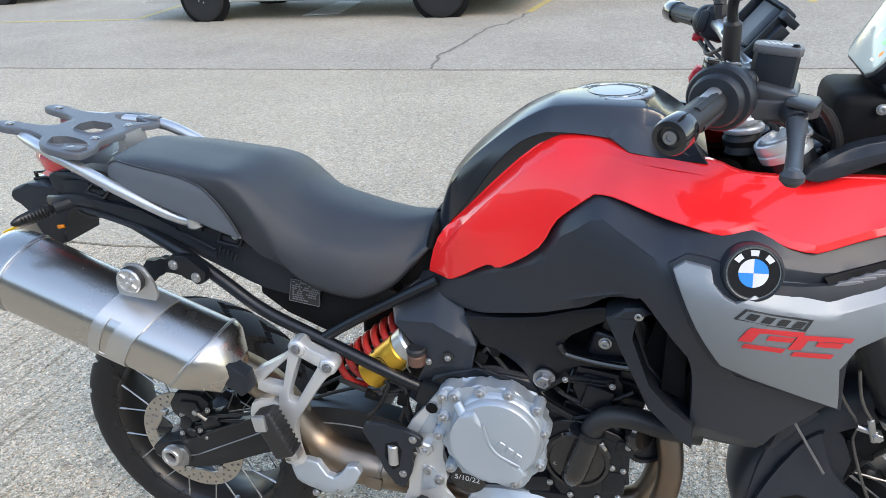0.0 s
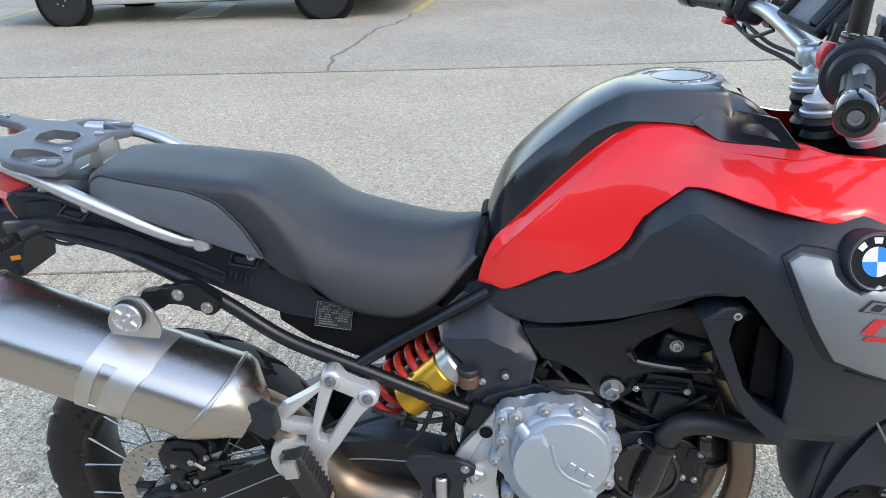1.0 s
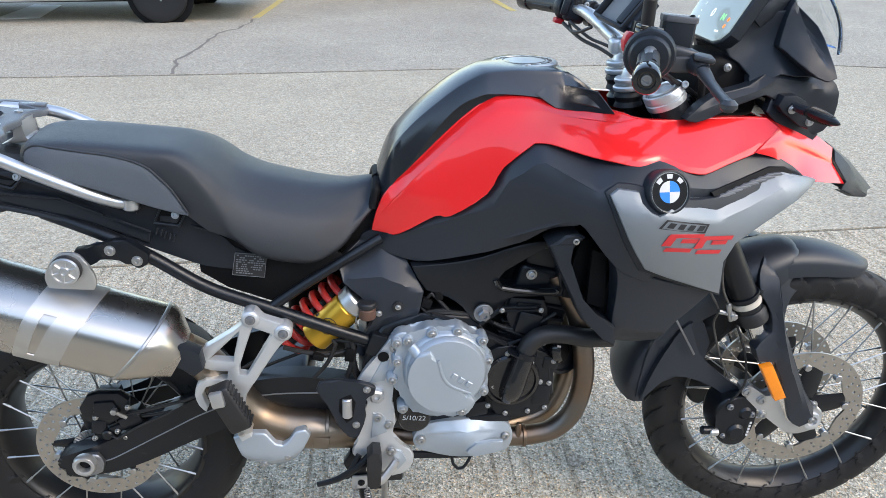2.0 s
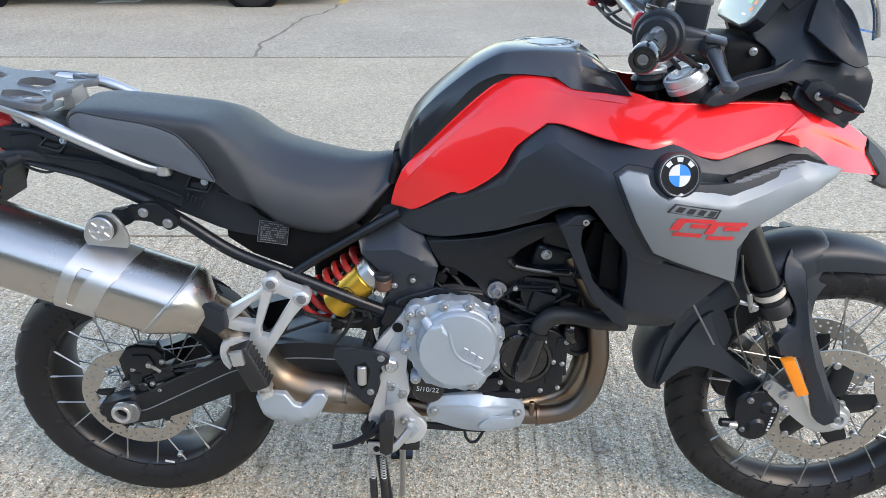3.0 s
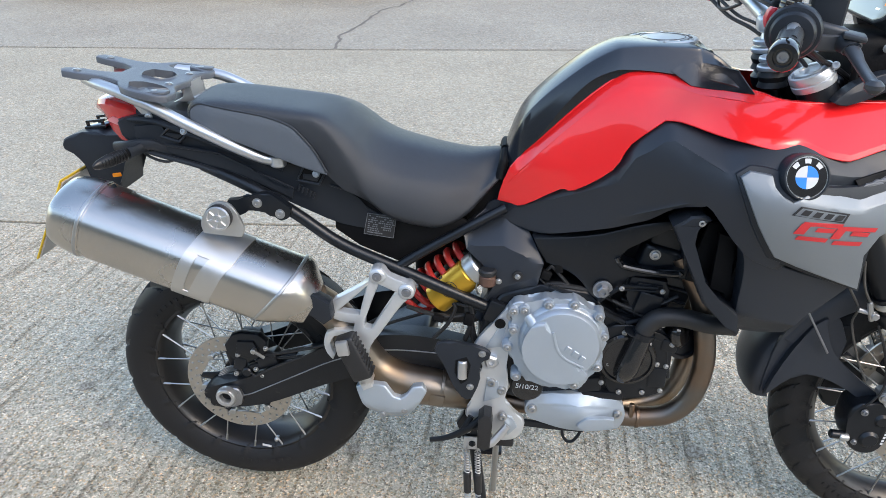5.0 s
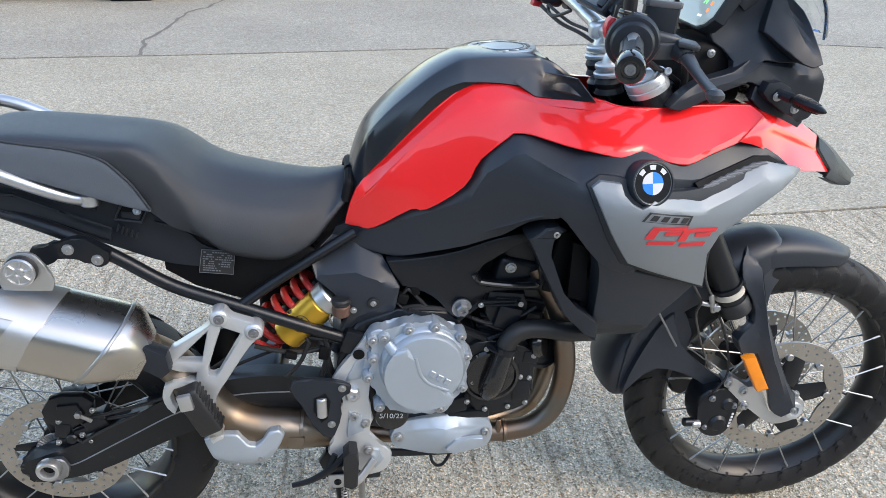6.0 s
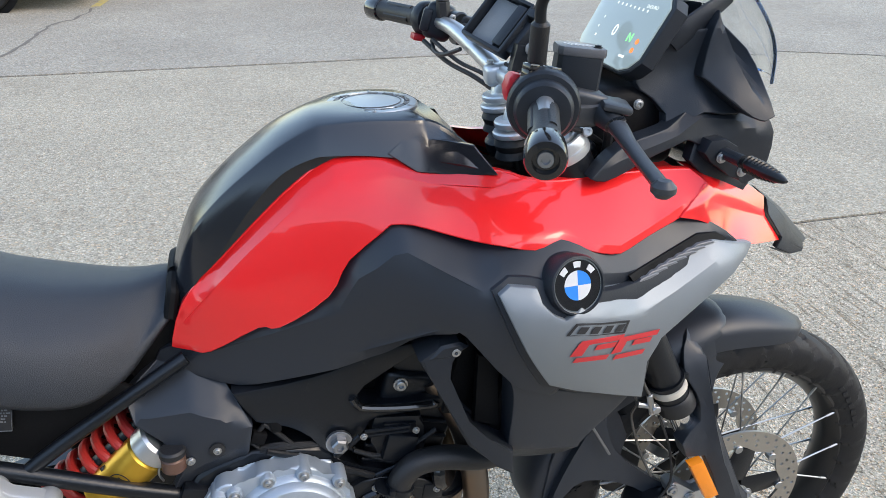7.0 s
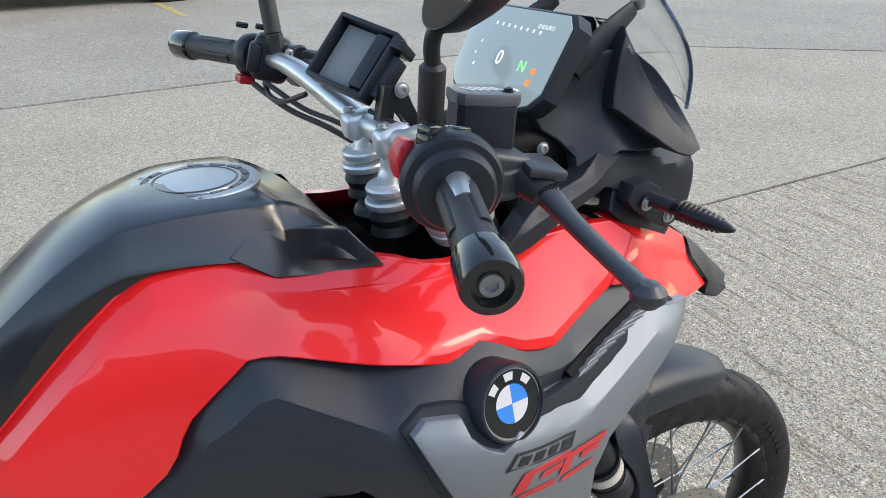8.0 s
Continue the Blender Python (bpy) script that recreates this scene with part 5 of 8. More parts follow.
for s in (-1, 1):
    bm = panel(BM(), RED_LINE, RED_SIDE, .014, -.006, .012, [([(.60, .872), (.655, .942), (.715, 1.006), (.765, 1.054), (.812, 1.086), (.875, 1.092), (.935, 1.078), (1.04, 1.066), (1.12, 1.060)], .9, .0), ([(1.00, 1.023), (1.030, 1.018), (1.057, 1.015), (1.097, 1.022), (1.125, 1.013), (1.145, 1.006), (1.180, 1.002), (1.229, 1.014), (1.290, 1.033), (1.36, 1.063)], 0, .8)], corner=40, ease=.06)
    beak(bm)
    part("red_panel", flipped(bm, s), RED, body, "glossy red side panel", 24)
    bm = panel(BM(), DARK_LINE, SIDE, .03, .002, .015, [([(.60, .815), (.722, .872), (.804, .914), (.830, .968), (.874, 1.003), (.891, 1.007), (.980, .964), (1.007, .984), (1.052, .984)], .55, .05), ([(1.09, .978), (1.13, .976), (1.188, .966), (1.208, .966), (1.262, .979), (1.319, .996), (1.352, .995), (1.42, .96)], 0, .6), ([(.80, .838), (.83, .849), (.931, .902), (.962, .881), (1.032, .803), (1.084, .787), (1.174, .760)], 0, .45)], corner=35)
    part("grey_fairing", flipped(bm, s), FAIRING, body, "dark grey plastic fairing", 22)
    bm = panel(BM(), TRIM_LINE, SIDE, .012, -.003, .02, corner=25)
    part("black_trim", flipped(bm, s), BLACK_PLASTIC, body)
    bm = panel(BM(), SILVER_LINE, SIDE, .014, -.011, .014, [([(1.06, .940), (1.102, .935), (1.149, .926), (1.204, .915), (1.27, .934), (1.336, .962), (1.45, .955)], .5, 0)], corner=30)
    part("silver_panel", flipped(bm, s), SILVER, body, "silver metallic panel", 22)
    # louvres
    # near-black sheet on the fairing: the vent's inner shade as colour
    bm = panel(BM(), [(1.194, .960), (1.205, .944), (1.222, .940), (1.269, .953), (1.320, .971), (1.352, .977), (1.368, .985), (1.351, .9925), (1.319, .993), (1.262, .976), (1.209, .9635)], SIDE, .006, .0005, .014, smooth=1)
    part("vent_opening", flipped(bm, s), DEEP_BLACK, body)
    for k in range(7):
        x, z = 1.2035 + .0168 * k, .9515 + .0047 * k
        y0, y1 = SIDE(x, z), SIDE(x + .042, z + .004)
        bm = BM()
        slab(bm, [(x, z), (x + .020, z + .0005), (x + .042, z + .0035), (x + .036, z + .0070), (x + .010, z + .0050)], -.0032, .004, .001, segs=1)
        for q in bm.verts:
            q.co.y += y0 + (y1 - y0) * (q.co.x - x) / .042
        part("louvre", flipped(bm, s), LOUVRE_GREY, body)
    # lower radiator shroud with its scoop
    bm = panel(BM(), [(.985, .878), (1.03, .826), (1.084, .801), (1.151, .777), (1.238, .750), (1.209, .718), (1.168, .673), (1.156, .627), (1.115, .615), (1.069, .615), (1.056, .628), (1.050, .680), (1.045, .76), (1.03, .82)], SIDE, .05, .008, .014, [([(1.03, .690), (1.068, .671), (1.117, .665), (1.162, .658), (1.21, .71)], 0, .8)], corner=35)
    part("radiator_shroud", flipped(bm, s), FAIRING, body, "", 24)
    bm = BM()
    slab(bm, [(.905, .853), (.933, .872), (.960, .875), (.972, .866), (.946, .850), (.944, .820), (.976, .740), (1.006, .706), (1.053, .679), (1.056, .632), (1.03, .652), (.982, .698), (.930, .806)], -.224, -.165, .005, segs=2)
    slab(bm, [(.935, .8735), (.960, .877), (.974, .868), (.948, .853), (.912, .853)], -.226, -.20, .004, segs=1)
    part("scoop_frame", flipped(bm, s), BLACK_PLASTIC, body)
    # added black slabs that give the scoop's hollow its shade by colour
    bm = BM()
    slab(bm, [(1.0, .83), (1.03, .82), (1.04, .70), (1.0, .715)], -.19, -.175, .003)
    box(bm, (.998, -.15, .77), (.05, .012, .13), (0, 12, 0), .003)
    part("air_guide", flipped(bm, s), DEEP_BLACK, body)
    bolts(body, [(.955, s * .222, .862)], .006, (0, s, 0))
    # cover beside the shock absorber
    bm = panel(BM(), [(0.515, 0.773), (0.559, 0.805), (0.603, 0.798), (0.642, 0.785), (0.659, 0.758), (0.681, 0.721), (0.673, 0.675), (0.663, 0.648), (0.616, 0.624), (0.584, 0.596), (0.560, 0.565), (0.546, 0.580), (0.568, 0.623), (0.584, 0.657), (0.575, 0.683), (0.561, 0.708), (0.526, 0.737)], Field([(.5, .75, -.105), (.66, .77, -.125), (.68, .70, -.132), (.55, .57, -.112), (.61, .70, -.128), (.57, .78, -.108)]), .022, -.008, .012, [([(.49, .735), (.545, .745), (.60, .752), (.64, .738), (.71, .700)], .8, 0), ([(.54, .600), (.60, .660), (.66, .690), (.71, .70)], 0, .5)], smooth=1, corner=25)
    part("shock_cover", flipped(bm, s), FAIRING, body, "dark grey angular side cover", 22)
    bm = BM()
    lathe(bm, [(.011, 0), (.011, .005), (.008, .006)], (.632, -.137, .692), (0, -1, 0), 20)
    part("rubber_plug", flipped(bm, s), SOFT_RUBBER, body)
    bolts(body, [(.632, s * .142, .692)], .0045, (0, s, 0))
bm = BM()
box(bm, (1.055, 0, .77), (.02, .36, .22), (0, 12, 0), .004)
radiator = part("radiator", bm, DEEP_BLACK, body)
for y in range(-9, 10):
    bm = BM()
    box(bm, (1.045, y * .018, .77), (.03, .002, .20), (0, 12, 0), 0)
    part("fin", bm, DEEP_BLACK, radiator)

# badge and lettering shapes on the right and left
for s in (-1, 1):
    bn = Vector((.10, s * 1, .30)).normalized()
    bc = Vector((1.0965, s * .266, .9715))
    lathe_bm = lathe(BM(), [(.036, -.05), (.040, -.02), (.0405, .012), (.0385, .018), (.036, .0185), (.035, .015)], bc - bn * .005, bn, 48)
    badge = part("badge", lathe_bm, BLACK_PLASTIC, body, "round black badge with blue and white quarters")
    fu = bn.cross(Vector((0, 0, 1))).normalized() * -s
    fv = fu.cross(bn).normalized() * -s
    if fv.z < 0:
        fv = -fv

    def fan(r0, r1, a0, a1, h, n=14):
        g = BM()
        o = bc + bn * h
        A = [g.verts.new(o + (fu * math.cos(t) + fv * math.sin(t)) * r1) for t in (a0 + (a1 - a0) * k / n for k in range(n + 1))]
        B = [g.verts.new(o + (fu * math.cos(t) + fv * math.sin(t)) * max(r0, .0003)) for t in (a0 + (a1 - a0) * k / n for k in range(n + 1))]
        for k in range(n):
            g.faces.new((A[k], A[k + 1], B[k + 1], B[k]))
        return g

    part("badge_ring", fan(.0195, .0355, 0, 2 * math.pi, .0102, 48), GLOSS_BLACK, badge)
    part("badge_edge", fan(.0335, .0352, 0, 2 * math.pi, .0108, 48), CHROME, badge)
    for k in range(4):
        part("badge_quarter", fan(0, .0195, math.pi / 2 * k, math.pi / 2 * (k + 1), .0106), WHITE_MARK if k % 2 == (0 if s < 0 else 1) else BLUE_MARK, badge)
    for a in (135, 90, 45):
        part("badge_bar", fan(.0235, .0315, radians(a - 11), radians(a + 11), .0108, 6), WHITE_MARK, badge)

    def decal(name, shapes, material, lift, label=""):
        g = BM()
        for shp in shapes:
            vs, fs = cells(shp, .01)
            ring_v = [g.verts.new((p[0], s * abs(SIDE(p[0], p[1]) - .011 - lift), p[1])) for p in vs]
            for t in fs:
                g.faces.new([ring_v[i] for i in t])
        part(name, g, material, body, label)

    rim_pts = [(1.078, .914), (1.092, .930), (1.182, .913), (1.174, .897)]
    inner_pts = [(1.0835, .9143), (1.0945, .9268), (1.1765, .9113), (1.1708, .8998)]
    decal("model_box", [[rim_pts[k], rim_pts[(k + 1) % 4], inner_pts[(k + 1) % 4], inner_pts[k]] for k in range(4)], PAPER, .0012)
    decal("model_bar", [[(1.0925 + .0205 * k, .9155 - .0038 * k), (1.0995 + .0205 * k, .9240 - .0038 * k), (1.1125 + .0205 * k, .9216 - .0038 * k), (1.1055 + .0205 * k, .9131 - .0038 * k)] for k in range(4)], PAPER, .0014)
    for x0, z0 in ((0, 0), (.066, -.011)):
        for p0, p1, w in (((1.098, .8955), (1.170, .8880), .0075), ((1.088, .8800), (1.106, .8790), .0200), ((1.124, .8840), (1.158, .8800), .0075), ((1.094, .8685), (1.148, .8625), .0075)):
            decal("red_bar", [[(p0[0] + x0, p0[1] + z0), (p0[0] + x0 + w * .55, p0[1] + z0 + w), (p1[0] + x0 + w * .55, p1[1] + z0 + w), (p1[0] + x0, p1[1] + z0)]], RED_MARK, .0016, "red slanted bar")

# ---- engine ----
eng = new("engine")
eng.parent = bike
tagged(eng, "black twin engine with silver clutch cover")
bm = BM()
slab(bm, [(.56, .56), (.60, .64), (.68, .668), (.78, .66), (.84, .60), (.94, .595), (.965, .52), (.955, .42), (.88, .395), (.70, .385), (.60, .395), (.555, .46)], -.130, .130, .012, smooth=2, segs=3)
part("crankcase", bm, BLACK_METAL, eng)
bm = BM()
box(bm, (.925, 0, .66), (.13, .22, .19), (0, 14, 0), .012, 3)
box(bm, (.955, 0, .775), (.12, .20, .09), (0, 14, 0), .015, 3)
for k in range(5):
    box(bm, (.905 + .006 * k, -.112, .60 + .026 * k), (.13, .012, .006), (0, 14, 0), .002, 1)
part("cylinder_block", bm, BLACK_METAL, eng)
bm = BM()
slab(bm, [(.855, .655), (.862, .700), (.935, .692), (.945, .640), (.93, .60), (.88, .605)], -.128, -.10, .005, smooth=2)
slab(bm, [(.872, .668), (.876, .690), (.926, .684), (.93, .665)], -.133, -.120, .002)
part("cam_cover", bm, BLACK_METAL, eng)
# airbox, with added black blocks that darken the gaps behind frame and seat
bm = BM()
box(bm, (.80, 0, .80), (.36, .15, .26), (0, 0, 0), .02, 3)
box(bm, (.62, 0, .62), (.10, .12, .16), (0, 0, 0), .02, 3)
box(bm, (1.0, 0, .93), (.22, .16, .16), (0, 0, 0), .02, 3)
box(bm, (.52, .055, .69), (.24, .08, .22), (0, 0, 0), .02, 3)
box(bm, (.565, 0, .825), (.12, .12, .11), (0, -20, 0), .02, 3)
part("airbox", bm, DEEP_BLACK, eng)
# clutch cover
bm = BM()
slab(bm, [(.622, .635), (.640, .647), (.665, .643), (.690, .658), (.712, .656), (.740, .660), (.762, .654), (.785, .634), (.806, .628), (.812, .600), (.824, .580), (.815, .555), (.818, .515), (.800, .490), (.782, .450), (.765, .441), (.740, .448), (.700, .444), (.665, .462), (.650, .470), (.640, .500), (.622, .520), (.628, .550), (.621, .575), (.632, .605)], -.165, -.132, .005, smooth=3, segs=3, corner=80)
cover = part("clutch_cover", bm, CAST, eng, "silver cast clutch cover")
bm = BM()
lathe(bm, [(.089, 0), (.087, .010), (.084, .016), (.0815, .018), (.080, .026), (.075, .032), (.055, .0355), (.0, .037)], (0.729, -.160, 0.561), (.02, -1, .03), 64)
part("cover_dome", bm, CAST, cover, "", 40)
bm = BM()
sweep(bm, [(0.709, -.1985, 0.600), (0.714, -.1985, 0.578), (0.722, -.1985, 0.556), (0.739, -.1985, 0.537), (0.776, -.1985, 0.520)], [.003, .0036, .0036, .0036, .003], 10, flat=.6)
sweep(bm, [(0.656, -.176, 0.621), (0.674, -.190, 0.602)], [.010, .012], 14, flat=.7)
part("cover_ridge", bm, CAST, cover)
bm = BM()
slab(bm, [(0.693, 0.620), (0.701, 0.610), (0.707, 0.594), (0.711, 0.576), (0.719, 0.554), (0.737, 0.534), (0.774, 0.517)] + [(.731 + .082 * math.cos(a), .558 + .082 * math.sin(a)) for a in (radians(-45 - 8.6 * k) for k in range(22))], -.199, -.176, .009, smooth=1, segs=4, corner=40)
part("cover_plateau", bm, CAST, cover, "", 30)
for x, z in ((0.742, 0.561), (0.757, 0.551), (0.772, 0.541)):
    bm = BM()
    box(bm, (x, -.1975, z), (.012, .003, .013), (0, 32, 0), .001, 1)
    part("raised_bar", bm, CAST, cover)
spots = [(0.628, 0.627), (0.650, 0.631), (0.698, 0.646), (0.749, 0.649), (0.801, 0.626), (0.814, 0.580), (0.808, 0.506), (0.764, 0.458), (0.641, 0.470), (0.619, 0.541), (0.629, 0.583)]
for x, z in spots:
    bm = BM()
    lathe(bm, [(.0115, 0), (.0115, .030), (.0095, .034), (.007, .034)], (x, -.140, z), (0, -1, 0), 20)
    part("bolt_boss", bm, CAST, cover)
bolts(cover, [(x, -.173, z) for x, z in spots], .0058, h=.006)
bm = BM()
lathe(bm, [(.034, 0), (.035, .004), (.035, .014), (.032, .017), (.0, .018)], (.668, -.128, .425), (0, -1, 0), 40)
part("oil_filter_cap", bm, GLOSS_BLACK, eng, "black oil filter with handwritten date")
text_mesh("written_date", "5/10/22", .0165, pose(.667, -.1466, .428, 90, 4, 0), WHITE_MARK, eng, .0002, "pale handwritten date")
# water pump
bm = BM()
slab(bm, [(.815, .575), (.84, .592), (.90, .59), (.96, .565), (.965, .50), (.945, .445), (.915, .42), (.86, .418), (.835, .44), (.825, .50)], -.140, -.125, .004, smooth=2)
part("timing_cover", bm, BLACK_METAL, eng)
bm = BM()
lathe(bm, [(.062, 0), (.062, .006), (.058, .011), (.052, .012), (.049, .008), (.03, .010), (.0, .012)], (.872, -.138, .512), (0, -1, 0), 48)
pump = part("water_pump", bm, GLOSS_BLACK, eng)
bm = BM()
sweep(bm, [(.866, -.150, .480), (.872, -.164, .505), (.884, -.162, .545), (.893, -.158, .578)], [.021, .022, .021, .020], 16)
part("pump_elbow", bm, GLOSS_BLACK, pump)
bm = BM()
sweep(bm, [(.893, -.158, .575), (.899, -.157, .602), (.922, -.156, .624), (.965, -.156, .628), (1.02, -.156, .617), (1.075, -.15, .612)], .0195, 18)
part("coolant_hose", bm, SOFT_RUBBER, eng, "thick black rubber hose")
bm = BM()
lathe(bm, [(.0205, -.007), (.0225, -.006), (.0225, .006), (.0205, .007)], (.895, -.1575, .585), (.22, 0, 1), 28)
box(bm, (.880, -.172, .590), (.010, .014, .012), (0, 12, 0), .002)
part("hose_clamp", bm, BLACK_METAL, eng)
bolts(eng, [(x, -.142, z) for x, z in ((.860, .577), (.913, .553), (.935, .505), (.913, .432), (.864, .429), (.834, .499), (.960, .555), (.810, .582), (.825, .45), (.95, .44))], .0044)
for k, (x, z, w, h, r) in enumerate(((.955, .55, .035, .03, 8), (.94, .47, .04, .05, 0), (.83, .415, .09, .02, 0), (.90, .645, .05, .05, 14), (.60, .60, .06, .05, 20), (.80, .44, .05, .035, -10))):
    bm = BM()
    box(bm, (x, -.132, z), (w, .022, h), (0, r, 0), .005)
    part("cast_rib", bm, BLACK_METAL, eng)
bm = BM()
lathe(bm, [(.030, 0), (.034, .006), (.034, .016), (.028, .022)], (.968, -.118, .575), (.75, -.5, .15), 28)
part("horn", bm, GLOSS_BLACK, eng)
for k, pts in enumerate(([(.60, -.11, .66), (.66, -.12, .655), (.72, -.125, .668), (.78, -.12, .66)], [(.81, -.10, .64), (.86, -.125, .625), (.92, -.13, .60)], [(.52, -.10, .64), (.535, -.115, .58), (.545, -.115, .53), (.56, -.11, .50)], [(.45, -.10, .60), (.52, -.115, .605), (.60, -.12, .585)])):
    part("cable", sweep(BM(), pts, (.006, .004, .008, .005)[k], 8), SOFT_RUBBER, eng)

# shock absorber
shock = new("shock_absorber")
shock.parent = bike
tagged(shock, "gold canister with red coil spring")
A, B = Vector((.395, -.045, .565)), Vector((.565, -.055, .722))
D = (B - A).normalized()
su = D.orthogonal().normalized()
sv = D.cross(su)
bm = BM()
pts = [A + D * (.012 + .17 * k / 110) + (su * math.cos(k * .36) + sv * math.sin(k * .36)) * .040 for k in range(111)]
sweep(bm, pts, .0075, 10, smooth=False)
part("spring", bm, SPRING_RED, shock, "red painted coil spring")
part("damper_rod", rod(BM(), A, B, .018, 20, .002), BLACK_METAL, shock)
CA, CB = Vector((.462, -.092, .602)), Vector((.535, -.098, .676))
bm = rod(BM(), CA, CB, .034, 36, .003)
canister = part("canister", bm, GOLD, shock, "gold canister with black mark")
bm = rod(BM(), CB, CB + (CB - CA).normalized() * .030, .035, 36, .004)
part("canister_cap", bm, ALLOY, shock, "silver canister cap")
cd = (CB - CA).normalized()
cn = Vector((0, -1, .35))
cn = (cn - cd * cn.dot(cd)).normalized()
cm = Matrix((*[(*r,) for r in zip(cd, cn.cross(cd) * -1, cn)],)).to_4x4()
cm.translation = CA.lerp(CB, .52)


def on_canister(bm, r0, r1, a0, a1, n=28):
    """A mark bent round the canister."""
    for k in range(n):
        q = []
        for t, r in ((a0 + (a1 - a0) * k / n, r0), (a0 + (a1 - a0) * (k + 1) / n, r0), (a0 + (a1 - a0) * (k + 1) / n, r1), (a0 + (a1 - a0) * k / n, r1)):
            u, w = r * math.cos(t), r * math.sin(t)
            q.append(bm.verts.new(cm @ Vector((u, .0345 * math.sin(w / .0345), .0345 * math.cos(w / .0345)))))
        bm.faces.new(q)
    return bm


part("round_mark", on_canister(BM(), .0165, .018, 0, 2 * math.pi), PAPER, canister)
for k in range(3):
    bm = BM()
    u0, w0 = -.009 + .002 * k, .007 - .007 * k
    bm.faces.new([bm.verts.new(cm @ Vector((u, .0346 * math.sin(w / .0346), .0346 * math.cos(w / .0346)))) for u, w in ((u0, w0 - .0015), (u0 + .016, w0 - .0015), (u0 + .016, w0 + .0015), (u0, w0 + .0015))])
    part("mark_bar", bm, PAPER, canister)
bm = BM()
rod(bm, (.571, -.136, .666), (.571, -.136, .690), .017, 24, .003)
part("brake_reservoir", bm, BRONZE, shock, "small brown fluid reservoir")
bm = BM()
rod(bm, (.571, -.136, .690), (.571, -.136, .703), .0185, 24, .003)
part("reservoir_lid", bm, SOFT_RUBBER, shock)
bolts(shock, [(.594, -.136, .676)], .005)
part("bracket_wire", sweep(BM(), [(.555, -.12, .68), (.548, -.125, .655), (.552, -.12, .635)], .002, 6), STEEL, shock)

# ---- footrests ----
pegs = new("footrest_hanger")
pegs.parent = bike
tagged(pegs, "silver cast passenger footrest hanger")


def bar(bm, pts, r, flat=.6):
    return sweep(bm, pts, r, 10, 5, flat)


part("hanger_frame", pierced(BM(), [(0.329, 0.678), (0.338, 0.703), (0.357, 0.709), (0.372, 0.691), (0.403, 0.679), (0.420, 0.667), (0.420, 0.646), (0.402, 0.630), (0.380, 0.599), (0.351, 0.553), (0.330, 0.520), (0.322, 0.481), (0.326, 0.438), (0.332, 0.416), (0.311, 0.404), (0.302, 0.429), (0.302, 0.473), (0.296, 0.508), (0.288, 0.538), (0.274, 0.546), (0.252, 0.539), (0.244, 0.524), (0.246, 0.509), (0.253, 0.495), (0.247, 0.481), (0.234, 0.497), (0.228, 0.522), (0.234, 0.545), (0.252, 0.558), (0.277, 0.557), (0.293, 0.556), (0.297, 0.574), (0.266, 0.578), (0.241, 0.589), (0.229, 0.603), (0.230, 0.617), (0.243, 0.621), (0.289, 0.649)], [[(0.262, 0.601), (0.324, 0.662), (0.308, 0.597)], [(0.350, 0.670), (0.386, 0.654), (0.333, 0.564), (0.322, 0.566), (0.319, 0.582)]], -.172, -.150, .004), BRIGHT, pegs, "silver cast hanger frame", 30)
for x, z in ((0.348, 0.690), (0.408, 0.658)):
    part("hanger_boss", rod(BM(), (x, -.140, z), (x, -.177, z), .0175, 24, .004), BRIGHT, pegs, "silver cast boss", 60)
bolts(pegs, [(0.348, -.176, 0.690), (0.408, -.176, 0.658)], .0075, material=DULL_STEEL)
bm = BM()
box(bm, (.302, -.205, .515), (.045, .038, .105), (0, -24, 0), .008, 3)
part("folded_peg", bm, SOFT_RUBBER, pegs, "black rubber folded footrest")
for k in range(9):
    bm = BM()
    d = -.044 + .011 * k
    box(bm, (.3225 - .407 * d, -.205, .524 + .914 * d), (.004, .034, .005), (0, -24, 0), .001, 1)
    part("peg_rib", bm, SOFT_RUBBER, pegs)
bm = BM()
box(bm, (.283, -.228, .548), (.026, .012, .034), (0, -10, 0), .004)
part("peg_end", bm, ALLOY, pegs)
bm = BM()
rod(bm, (.318, -.20, .445), (.318, -.165, .445), .009, 14, .002)
box(bm, (.322, -.185, .452), (.03, .03, .02), (0, -20, 0), .004)
part("peg_pivot", bm, ALLOY, pegs)
GUARD = Field([(.29, .40, -.146), (.44, .405, -.150), (.36, .318, -.146), (.36, .36, -.158), (.40, .345, -.156), (.31, .36, -.152)])
bm = panel(BM(), [(.294, .398), (.308, .360), (.325, .331), (.361, .317), (.384, .317), (.408, .334), (.432, .374), (.445, .400), (.437, .411), (.420, .409), (.407, .390), (.392, .380), (.375, .385), (.356, .410), (.336, .411), (.316, .408)], GUARD, .024, -.004, .009, [([(.28, .375), (.325, .352), (.365, .340), (.405, .352), (.46, .395)], 0, .7)], rim=.004, corner=35)
part("heel_heat_guard", bm, CAST, exh, "silver curved heat guard", 50)
bolts(exh, [(.353, -.168, .345), (.400, -.158, .352)], .006)

rest = new("rider_footrest")
rest.parent = bike
tagged(rest, "silver footrest plate with brake pedal")
bm = BM()
slab(bm, [(.617, .628), (.636, .618), (.640, .600), (.628, .560), (.622, .500), (.620, .455), (.630, .425), (.616, .395), (.625, .375), (.655, .352), (.668, .330), (.660, .300), (.640, .284), (.608, .283), (.598, .30), (.575, .325), (.542, .335), (.535, .350), (.552, .375), (.548, .42), (.566, .45), (.570, .49), (.545, .515), (.558, .545), (.585, .58)], -.150, -.134, .005, smooth=2, segs=3)
part("plate", bm, BRIGHT, rest, "silver cast footrest plate", 40)
bm = BM()
